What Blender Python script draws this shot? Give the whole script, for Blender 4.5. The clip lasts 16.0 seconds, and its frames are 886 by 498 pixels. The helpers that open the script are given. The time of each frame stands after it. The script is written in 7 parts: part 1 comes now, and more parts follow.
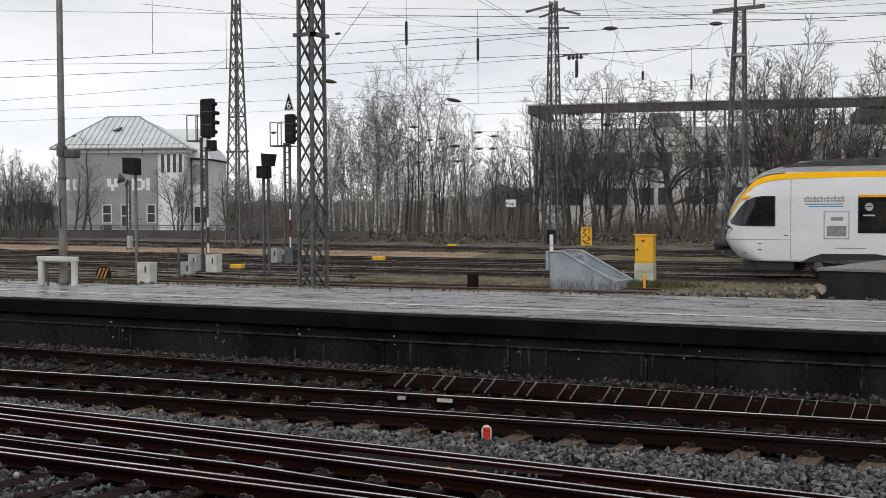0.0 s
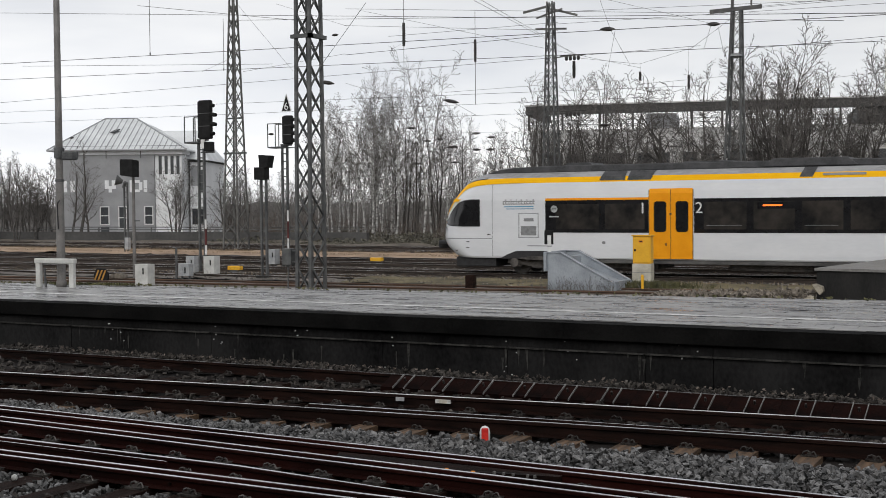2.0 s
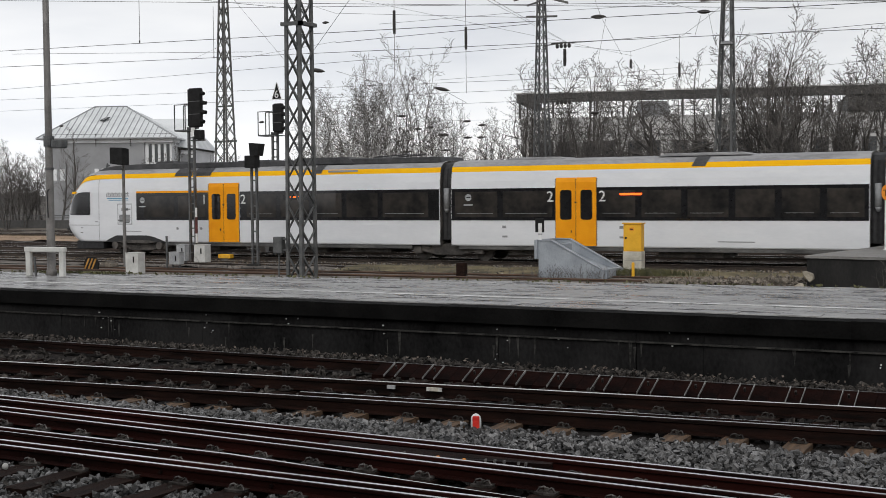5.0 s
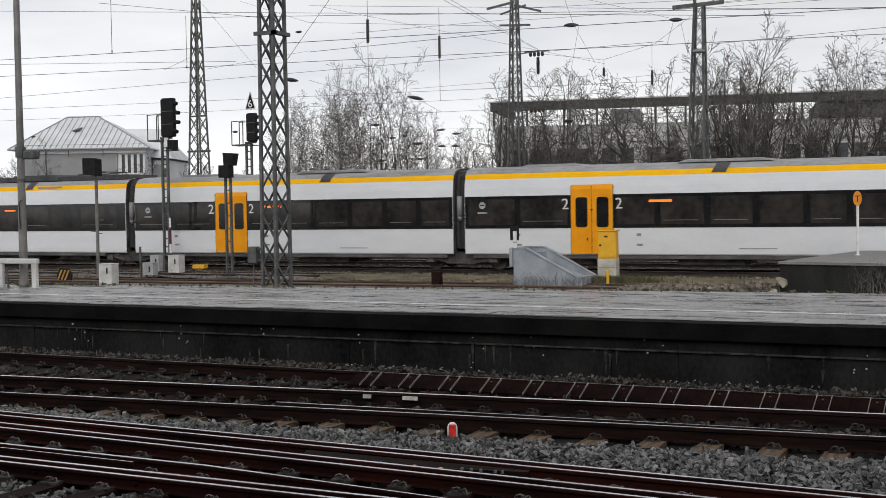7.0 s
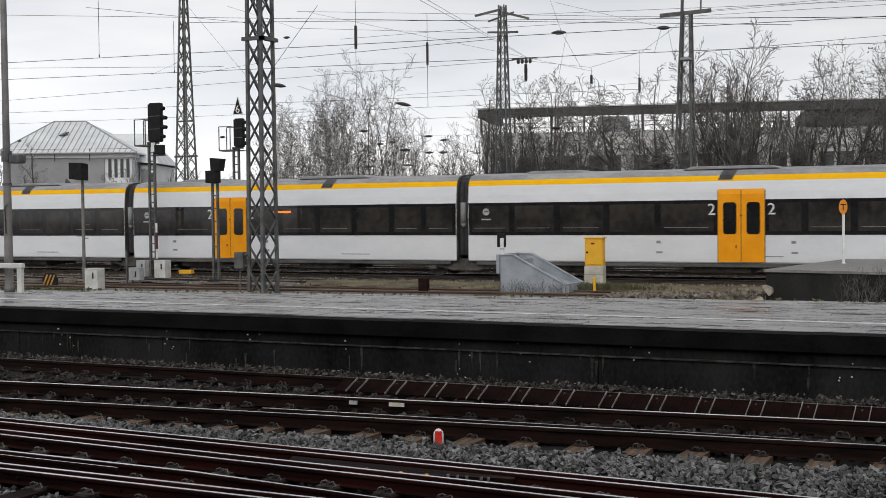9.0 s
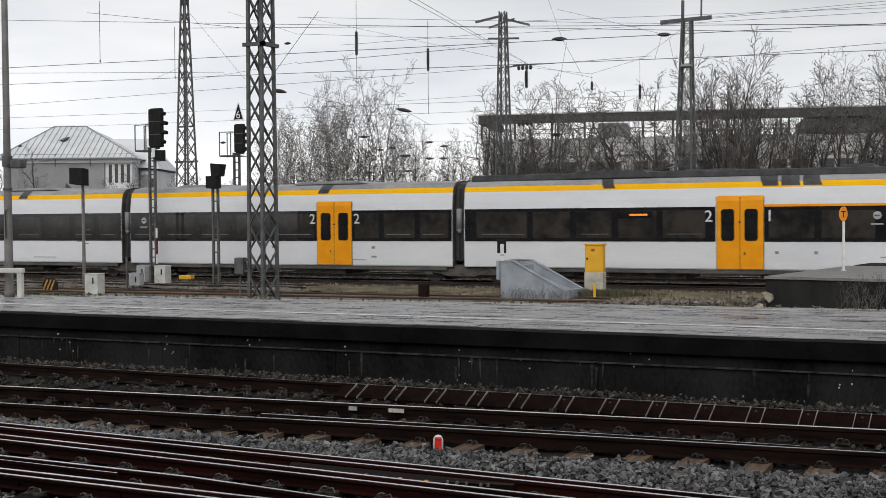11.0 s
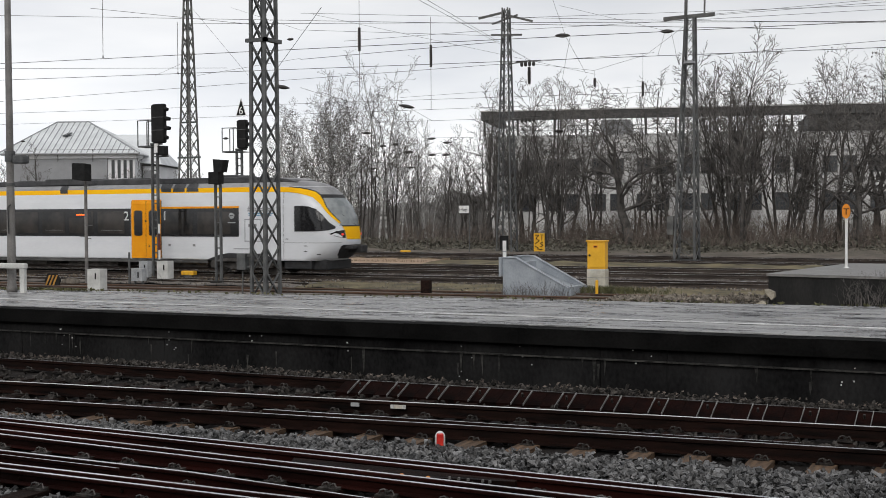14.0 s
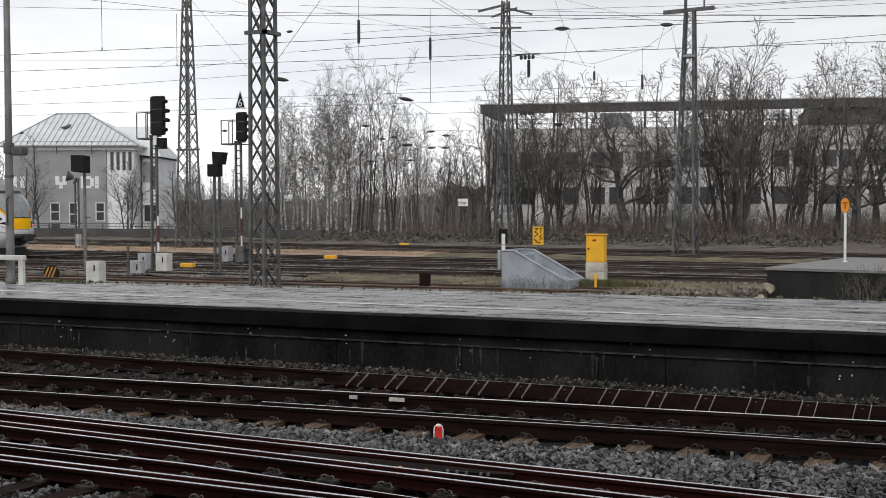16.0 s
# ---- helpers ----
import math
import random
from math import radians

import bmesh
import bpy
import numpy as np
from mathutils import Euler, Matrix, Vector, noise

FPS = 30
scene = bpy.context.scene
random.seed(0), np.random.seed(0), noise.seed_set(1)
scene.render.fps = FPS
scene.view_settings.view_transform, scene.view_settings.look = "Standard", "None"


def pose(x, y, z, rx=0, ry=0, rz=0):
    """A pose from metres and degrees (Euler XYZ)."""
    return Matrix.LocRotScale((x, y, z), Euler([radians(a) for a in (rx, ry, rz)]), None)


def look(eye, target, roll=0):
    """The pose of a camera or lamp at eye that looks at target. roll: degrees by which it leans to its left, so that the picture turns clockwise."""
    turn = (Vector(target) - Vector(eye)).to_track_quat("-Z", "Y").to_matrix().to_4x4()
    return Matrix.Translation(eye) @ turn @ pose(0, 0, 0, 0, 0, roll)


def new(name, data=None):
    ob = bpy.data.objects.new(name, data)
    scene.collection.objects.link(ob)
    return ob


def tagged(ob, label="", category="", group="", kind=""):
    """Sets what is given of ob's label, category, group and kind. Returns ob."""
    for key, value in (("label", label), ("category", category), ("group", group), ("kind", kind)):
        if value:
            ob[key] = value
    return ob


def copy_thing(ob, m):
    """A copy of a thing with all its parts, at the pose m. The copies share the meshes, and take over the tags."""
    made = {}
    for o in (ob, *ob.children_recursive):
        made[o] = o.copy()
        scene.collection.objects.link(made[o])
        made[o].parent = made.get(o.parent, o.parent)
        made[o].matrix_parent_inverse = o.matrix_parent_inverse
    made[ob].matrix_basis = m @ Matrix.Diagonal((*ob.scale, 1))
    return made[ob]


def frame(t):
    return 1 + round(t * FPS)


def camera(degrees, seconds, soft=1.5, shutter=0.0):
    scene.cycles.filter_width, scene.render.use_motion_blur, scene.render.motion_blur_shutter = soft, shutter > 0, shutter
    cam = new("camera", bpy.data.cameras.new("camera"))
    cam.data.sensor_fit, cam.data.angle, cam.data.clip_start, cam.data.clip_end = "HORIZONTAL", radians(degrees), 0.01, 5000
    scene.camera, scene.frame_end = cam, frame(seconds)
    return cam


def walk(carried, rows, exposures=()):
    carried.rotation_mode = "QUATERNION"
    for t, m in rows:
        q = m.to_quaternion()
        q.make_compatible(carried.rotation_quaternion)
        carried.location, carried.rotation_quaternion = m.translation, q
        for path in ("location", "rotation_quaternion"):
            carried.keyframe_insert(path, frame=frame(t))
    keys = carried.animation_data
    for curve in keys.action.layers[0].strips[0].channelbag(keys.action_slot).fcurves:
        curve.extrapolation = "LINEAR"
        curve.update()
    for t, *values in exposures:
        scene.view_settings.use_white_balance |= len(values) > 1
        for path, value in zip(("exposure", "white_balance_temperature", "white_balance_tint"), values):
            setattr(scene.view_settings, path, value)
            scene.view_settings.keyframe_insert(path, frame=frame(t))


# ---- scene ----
# ---- camera ----
EYE = 2.56
cam = camera(39.24, 16.0, soft=0.8, shutter=0.2)
TURNS = (
    (0, 28.001, -1.944, 0.327), (0.5, 28.103, -1.892, 0.291), (1, 27.821, -1.781, 0.449), (1.5, 27.868, -1.932, 0.474),
    (2, 27.898, -1.898, 0.469), (2.5, 27.961, -1.966, 0.699), (3, 27.932, -2.033, 0.546), (3.5, 27.844, -2.328, 0.531),
    (4, 27.699, -2.441, 0.484), (6.5, 26.683, -2.206, 0.832), (7, 26.309, -2.072, 0.894), (7.5, 26.349, -2.075, 0.849),
    (8, 25.808, -1.978, 0.680), (8.5, 25.817, -2.005, 0.541), (9, 25.720, -1.784, 0.613), (11.5, 25.769, -1.515, 0.416),
    (12, 25.906, -1.663, 0.345), (12.5, 25.613, -1.811, 0.305), (13, 25.612, -1.813, 0.468), (13.5, 25.613, -1.617, 0.360),
    (14, 25.845, -1.674, 0.325), (14.5, 25.875, -1.646, 0.149), (15, 25.720, -1.905, 0.243), (15.5, 25.607, -1.998, 0.212),
    (16, 25.798, -1.998, 0.166),
)
walk(cam, [(t, pose(0, 0, EYE, 90 + p, r, y)) for t, y, p, r in TURNS],
     exposures=((0, -0.08), (13.0, -0.07), (14.8, 0.01), (16.0, 0.05)))

# ---- sky and light: a bright overcast day ----
world = bpy.data.worlds.new("overcast_sky")
scene.world = world
world.use_nodes = True
wt = world.node_tree
wt.nodes.clear()
w_out = wt.nodes.new("ShaderNodeOutputWorld")
w_bg = wt.nodes.new("ShaderNodeBackground")
w_sky = wt.nodes.new("ShaderNodeTexSky")
w_sky.sky_type, w_sky.sun_disc = "NISHITA", False
w_sky.sun_elevation, w_sky.sun_rotation = radians(34), radians(162)
w_co = wt.nodes.new("ShaderNodeTexCoord")
w_map = wt.nodes.new("ShaderNodeMapping")
w_map.inputs["Scale"].default_value = (2.0, 2.0, 9.0)
w_noise = wt.nodes.new("ShaderNodeTexNoise")
w_noise.inputs["Scale"].default_value, w_noise.inputs["Detail"].default_value = 1.3, 6
w_ramp = wt.nodes.new("ShaderNodeValToRGB")
w_ramp.color_ramp.elements[0].position, w_ramp.color_ramp.elements[0].color = 0.32, (0.73, 0.75, 0.80, 1)
w_ramp.color_ramp.elements[1].position, w_ramp.color_ramp.elements[1].color = 0.62, (0.99, 0.99, 1.0, 1)
w_sep = wt.nodes.new("ShaderNodeSeparateXYZ")
w_h = wt.nodes.new("ShaderNodeMapRange")
w_h.inputs[1].default_value, w_h.inputs[2].default_value = 0.02, 0.22
w_h.inputs[3].default_value, w_h.inputs[4].default_value = 1.12, 0.74
w_mul = wt.nodes.new("ShaderNodeMix")
w_mul.data_type, w_mul.blend_type = "RGBA", "MULTIPLY"
w_mul.inputs[0].default_value = 1.0
w_side = wt.nodes.new("ShaderNodeMapRange")
w_side.inputs[1].default_value, w_side.inputs[2].default_value = -0.70, 0.0
w_side.inputs[3].default_value, w_side.inputs[4].default_value = 1.06, 0.84
w_both = wt.nodes.new("ShaderNodeMath")
w_both.operation = "MULTIPLY"
w_mix = wt.nodes.new("ShaderNodeMix")
w_mix.data_type = "RGBA"
w_mix.inputs[0].default_value = 0.94
w_dim = wt.nodes.new("ShaderNodeMix")
w_dim.data_type, w_dim.blend_type = "RGBA", "MULTIPLY"
w_dim.inputs[0].default_value = 1.0
w_dim.inputs[7].default_value = (0.1, 0.1, 0.1, 1)
wl = wt.links.new
wl(w_co.outputs["Generated"], w_map.inputs[0]); wl(w_map.outputs[0], w_noise.inputs["Vector"])
wl(w_noise.outputs[0], w_ramp.inputs[0]); wl(w_co.outputs["Generated"], w_sep.inputs[0])
wl(w_sep.outputs[2], w_h.inputs[0]); wl(w_ramp.outputs[0], w_mul.inputs[6]); wl(w_sep.outputs[0], w_side.inputs[0]); wl(w_h.outputs[0], w_both.inputs[0]); wl(w_side.outputs[0], w_both.inputs[1]); wl(w_both.outputs[0], w_mul.inputs[7])
wl(w_sky.outputs[0], w_dim.inputs[6]); wl(w_dim.outputs[2], w_mix.inputs[6]); wl(w_mul.outputs[2], w_mix.inputs[7])
wl(w_mix.outputs[2], w_bg.inputs[0]); wl(w_bg.outputs[0], w_out.inputs[0])
w_bg.inputs[1].default_value = 1.12
sun = new("sun", bpy.data.lights.new("sun", "SUN"))
sun.data.energy, sun.data.angle, sun.data.color = 1.25, radians(40), (1.0, 0.97, 0.93)
sun.matrix_world = look((0, 0, 30), (-14, 42, 0))


# ---- materials ----
def surface(name, dark, light, rough=0.7, scale=3.0, fine=40.0, bump=0.15, metal=0.0, spec=0.5, stretch=(1, 1, 1), vary=0.0, contrast=0.5, wet=0.0, coord="Object", loose=False):
    """A procedural surface: a slow and a fine noise mix two tones, the fine one gives relief; wet: patches of low roughness;
    vary: tone from piece to piece; loose: the pieces are islands of one mesh."""
    m = bpy.data.materials.new(name)
    m.use_nodes = True
    t = m.node_tree
    bs = t.nodes["Principled BSDF"]
    co = t.nodes.new("ShaderNodeTexCoord")
    mp = t.nodes.new("ShaderNodeMapping")
    mp.inputs["Scale"].default_value = stretch
    a, b = t.nodes.new("ShaderNodeTexNoise"), t.nodes.new("ShaderNodeTexNoise")
    a.inputs["Scale"].default_value, a.inputs["Detail"].default_value = scale, 5
    b.inputs["Scale"].default_value, b.inputs["Detail"].default_value = fine, 3
    add = t.nodes.new("ShaderNodeMath")
    add.operation = "MULTIPLY_ADD"
    add.inputs[1].default_value = 0.45
    rng = t.nodes.new("ShaderNodeMapRange")
    rng.inputs[1].default_value, rng.inputs[2].default_value = 0.72 - contrast * 0.36, 0.72 + contrast * 0.36
    mix = t.nodes.new("ShaderNodeMix")
    mix.data_type = "RGBA"
    mix.inputs[6].default_value, mix.inputs[7].default_value = (*dark, 1), (*light, 1)
    ln = t.links.new
    ln(co.outputs[coord], mp.inputs[0]); ln(mp.outputs[0], a.inputs["Vector"]); ln(mp.outputs[0], b.inputs["Vector"])
    ln(b.outputs[0], add.inputs[0]); ln(a.outputs[0], add.inputs[2]); ln(add.outputs[0], rng.inputs[0]); ln(rng.outputs[0], mix.inputs[0])
    colour = mix.outputs[2]
    if vary:
        info = t.nodes.new("ShaderNodeNewGeometry")
        ob = t.nodes.new("ShaderNodeObjectInfo")
        s1 = t.nodes.new("ShaderNodeMath")
        s1.operation = "ADD"
        vr = t.nodes.new("ShaderNodeMapRange")
        vr.inputs[2].default_value = 1.0 if loose else 2.0
        vr.inputs[3].default_value, vr.inputs[4].default_value = 1 - vary, 1 + vary
        mu = t.nodes.new("ShaderNodeMix")
        mu.data_type, mu.blend_type = "RGBA", "MULTIPLY"
        mu.inputs[0].default_value = 1.0
        ln(info.outputs["Random Per Island"], s1.inputs[0])
        if not loose:
            ln(ob.outputs["Random"], s1.inputs[1])
        s1.inputs[1].default_value = 0.0
        ln(s1.outputs[0], vr.inputs[0])
        ln(colour, mu.inputs[6]); ln(vr.outputs[0], mu.inputs[7])
        colour = mu.outputs[2]
    ln(colour, bs.inputs["Base Color"])
    bs.inputs["Metallic"].default_value = metal
    bs.inputs["Specular IOR Level"].default_value = spec
    bs.inputs["Roughness"].default_value = rough
    if wet:
        wr = t.nodes.new("ShaderNodeMapRange")
        wr.inputs[1].default_value, wr.inputs[2].default_value = 0.4, 0.6
        wr.inputs[3].default_value, wr.inputs[4].default_value = rough - wet, rough
        ln(a.outputs[0], wr.inputs[0]); ln(wr.outputs[0], bs.inputs["Roughness"])
    if bump:
        bp = t.nodes.new("ShaderNodeBump")
        bp.inputs["Strength"].default_value, bp.inputs["Distance"].default_value = bump, 0.02
        ln(b.outputs[0], bp.inputs["Height"]); ln(bp.outputs[0], bs.inputs["Normal"])
    return m


def glow(name, colour, strength):
    m = bpy.data.materials.new(name)
    m.use_nodes = True
    bs = m.node_tree.nodes["Principled BSDF"]
    bs.inputs["Base Color"].default_value = (*colour, 1)
    bs.inputs["Emission Color"].default_value, bs.inputs["Emission Strength"].default_value = (*colour, 1), strength
    return m


M_GROUND = surface("dark_cinder_ground", (0.04, 0.036, 0.032), (0.14, 0.122, 0.105), 0.9, 0.35, 9, 0.6)
M_BED = surface("far_track_gravel", (0.05, 0.044, 0.039), (0.21, 0.186, 0.162), 0.85, 0.8, 22, 0.8)
# Shade in the gaps between stones and sleepers is put into this bed colour.
M_NEARBED = surface("shade_dark_track_bed", (0.006, 0.005, 0.005), (0.03, 0.026, 0.024), 0.92, 1.5, 30, 0.8, spec=0.12)
M_STONE = surface("grey_ballast_stone", (0.010, 0.0098, 0.0095), (0.195, 0.192, 0.19), 0.38, 4, 60, 0.6, vary=0.92, contrast=0.9, loose=True)
M_STONE_D = surface("near_black_ballast_stone", (0.006, 0.005, 0.0045), (0.085, 0.077, 0.07), 0.8, 14, 90, 0.3, vary=0.5, spec=0.15, loose=True)
# Rust tones taken almost to black, with the shade of the rail sides included.
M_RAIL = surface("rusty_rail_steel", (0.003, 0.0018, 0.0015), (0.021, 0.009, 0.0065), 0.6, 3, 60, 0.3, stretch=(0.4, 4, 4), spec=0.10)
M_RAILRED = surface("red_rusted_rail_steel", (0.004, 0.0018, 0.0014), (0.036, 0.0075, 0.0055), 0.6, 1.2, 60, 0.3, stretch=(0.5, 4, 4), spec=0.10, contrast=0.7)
M_CLIP2 = surface("worn_rail_clip_iron", (0.015, 0.012, 0.011), (0.13, 0.12, 0.11), 0.4, 9, 60, 0.3, metal=0.3)
M_STONE_M = surface("damp_grey_ballast_stone", (0.008, 0.0075, 0.007), (0.19, 0.19, 0.188), 0.6, 9, 60, 0.3, vary=0.9, contrast=0.6, loose=True)
M_STONE_Y = surface("brown_grey_yard_stone", (0.035, 0.03, 0.027), (0.28, 0.252, 0.222), 0.75, 6, 60, 0.3, vary=0.8, contrast=0.7, loose=True)
# Worn head whose sky sheen is put in as a pale, barely metallic colour.
M_RAILTOP2 = surface("sky_pale_rail_head", (0.50, 0.50, 0.50), (0.82, 0.82, 0.83), 0.4, 2, 50, 0.05, metal=0.2, stretch=(0.2, 6, 6))
M_FARRAIL = surface("brown_rusty_far_rail", (0.016, 0.013, 0.0115), (0.085, 0.068, 0.058), 0.7, 3, 60, 0.3, stretch=(0.3, 4, 4), spec=0.2)
M_RAILTOP = surface("polished_rail_head", (0.45, 0.45, 0.46), (0.78, 0.78, 0.80), 0.28, 2, 50, 0.05, metal=0.9, stretch=(0.2, 6, 6))
M_RUSTTOP = surface("rusty_rail_head", (0.04, 0.023, 0.015), (0.125, 0.07, 0.044), 0.6, 2, 50, 0.2, stretch=(0.3, 5, 5))
M_CLIP = surface("rail_clip_iron", (0.010, 0.008, 0.0075), (0.075, 0.067, 0.06), 0.4, 9, 60, 0.3, metal=0.4)
M_SLEEPER = surface("brown_timber_sleeper", (0.045, 0.026, 0.014), (0.16, 0.095, 0.052), 0.75, 4, 50, 0.5, stretch=(4, 0.6, 4), vary=0.3)
# Dark wood, with the shade between the rails put into its colour.
M_SLEEPER_D = surface("near_black_timber_sleeper", (0.006, 0.004, 0.0035), (0.028, 0.014, 0.010), 0.85, 4, 50, 0.5, spec=0.12, stretch=(4, 0.6, 4), vary=0.25)
M_SLEEPER_F = surface("weathered_far_sleeper", (0.03, 0.024, 0.02), (0.12, 0.10, 0.085), 0.8, 4, 50, 0.5, stretch=(4, 0.6, 4), vary=0.3)
M_STRIP = surface("pale_rib_steel", (0.16, 0.155, 0.15), (0.42, 0.41, 0.40), 0.35, 6, 50, 0.2, metal=0.3)
M_PAVE = surface("wet_grey_paving", (0.05, 0.05, 0.053), (0.36, 0.355, 0.35), 0.5, 1.6, 16, 0.9, stretch=(0.5, 1.6, 1), wet=0.32, vary=0.16, contrast=0.6)
# Grime, and the shade on the platform's side, both put into these near-black tones.
M_WALL = surface("grimy_shaded_concrete_wall", (0.002, 0.002, 0.0022), (0.024, 0.0236, 0.0236), 0.9, 1.1, 24, 0.35, stretch=(0.8, 1, 0.5), contrast=0.6, spec=0.08)
M_WALL2 = surface("grimy_shaded_concrete_coping", (0.002, 0.002, 0.002), (0.010, 0.0097, 0.0094), 0.9, 1.3, 24, 0.35, spec=0.08)
M_LINE = surface("worn_white_line", (0.36, 0.36, 0.36), (0.78, 0.78, 0.77), 0.55, 4, 30, 0.1)
M_OWNPAVE = surface("grey_platform_slabs", (0.14, 0.14, 0.14), (0.26, 0.255, 0.25), 0.6, 2, 30, 0.3)
M_SHADEROOF = surface("dark_shading_roof_boards", (0.05, 0.045, 0.04), (0.10, 0.09, 0.08), 0.7, 2, 30, 0.2)
M_DRYGRASS = surface("dry_brown_grass", (0.20, 0.14, 0.095), (0.50, 0.36, 0.255), 0.95, 0.5, 14, 0.9, contrast=0.7)
M_VERGE = surface("dark_weedy_verge", (0.06, 0.052, 0.042), (0.18, 0.153, 0.122), 0.95, 0.5, 14, 0.9, contrast=0.6)
M_MOSS = surface("mossy_weedy_soil", (0.04, 0.034, 0.02), (0.21, 0.175, 0.095), 0.95, 0.9, 16, 0.9, contrast=0.6)
M_BLADE = surface("dry_grass_blades", (0.15, 0.11, 0.07), (0.34, 0.26, 0.165), 0.85, 3, 30, 0, vary=0.4)
M_GREENBLADE = surface("olive_weed_leaves", (0.035, 0.038, 0.014), (0.11, 0.105, 0.045), 0.8, 3, 30, 0, vary=0.4)
M_STEEL = surface("grey_painted_mast_steel", (0.045, 0.048, 0.05), (0.13, 0.132, 0.13), 0.6, 2.5, 40, 0.2)
M_GREENSTEEL = surface("grey_green_mast_steel", (0.035, 0.042, 0.04), (0.10, 0.11, 0.105), 0.6, 2.5, 40, 0.2)
M_FARSTEEL = surface("weathered_far_mast_steel", (0.06, 0.06, 0.058), (0.16, 0.158, 0.15), 0.7, 2.5, 40, 0.2)
M_GALV = surface("dull_galvanised_steel", (0.16, 0.165, 0.17), (0.32, 0.325, 0.33), 0.45, 3, 40, 0.1, metal=0.5)
M_POLE = surface("grey_lamp_post_paint", (0.10, 0.095, 0.09), (0.22, 0.21, 0.20), 0.55, 2, 40, 0.15)
M_BLACK = surface("matt_black_signal_paint", (0.008, 0.008, 0.008), (0.018, 0.018, 0.018), 0.7, 5, 40, 0.1, spec=0.2)
M_LENS = surface("dark_signal_lens", (0.012, 0.012, 0.013), (0.02, 0.02, 0.022), 0.15, 5, 40, 0)
M_WHITEBOX = surface("weathered_white_box_paint", (0.42, 0.42, 0.40), (0.72, 0.72, 0.69), 0.5, 3, 30, 0.1, contrast=0.8)
M_GREYBOX = surface("grey_box_paint", (0.28, 0.29, 0.30), (0.46, 0.47, 0.48), 0.5, 3, 30, 0.1)
M_BUFFER = surface("blue_grey_buffer_paint", (0.21, 0.235, 0.265), (0.40, 0.43, 0.465), 0.5, 1.6, 26, 0.15, contrast=0.7)
M_YELLOW = surface("signal_yellow_paint", (0.72, 0.36, 0.014), (0.90, 0.50, 0.03), 0.5, 2.5, 30, 0.08, contrast=0.8)
M_CREAM = surface("cream_concrete_plinth", (0.40, 0.37, 0.30), (0.62, 0.59, 0.51), 0.7, 3, 30, 0.2)
M_RED = surface("bright_red_paint", (0.62, 0.02, 0.015), (0.85, 0.05, 0.03), 0.45, 5, 40, 0.05)
M_WHITE = surface("plain_white_paint", (0.66, 0.66, 0.65), (0.84, 0.84, 0.83), 0.45, 4, 40, 0.05)
M_ORANGE = surface("orange_sign_paint", (0.70, 0.22, 0.01), (0.88, 0.33, 0.02), 0.5, 4, 40, 0.05)
M_WIRE = surface("dark_copper_wire", (0.05, 0.048, 0.046), (0.12, 0.115, 0.11), 0.6, 3, 30, 0)
M_INSUL = surface("dark_brown_insulator", (0.012, 0.010, 0.009), (0.035, 0.03, 0.027), 0.3, 6, 30, 0)
M_RUBBLE = surface("pale_concrete_rubble", (0.25, 0.22, 0.17), (0.52, 0.47, 0.38), 0.85, 4, 30, 0.5, vary=0.3)
M_P3 = surface("near_black_concrete", (0.004, 0.004, 0.0038), (0.020, 0.019, 0.0175), 0.85, 1.5, 20, 0.4, stretch=(1, 1, 0.4))
M_RIBBOARD = surface("dark_red_brown_board", (0.002, 0.001, 0.0009), (0.016, 0.005, 0.0036), 0.9, 3, 30, 0.3, spec=0.06)
M_CHALK = surface("faded_chalk", (0.10, 0.095, 0.09), (0.22, 0.21, 0.20), 0.8, 8, 40, 0)
M_RUBBLE2 = surface("brown_rubble_stone", (0.045, 0.038, 0.03), (0.22, 0.19, 0.155), 0.85, 6, 40, 0.4, vary=0.5)
M_STREAK = surface("faint_lime_streak", (0.014, 0.014, 0.0135), (0.075, 0.073, 0.068), 0.9, 6, 30, 0.1, spec=0.1)
M_P3TOP = surface("damp_gravelly_platform_top", (0.12, 0.116, 0.108), (0.27, 0.262, 0.25), 0.6, 1.5, 20, 0.3, wet=0.2)


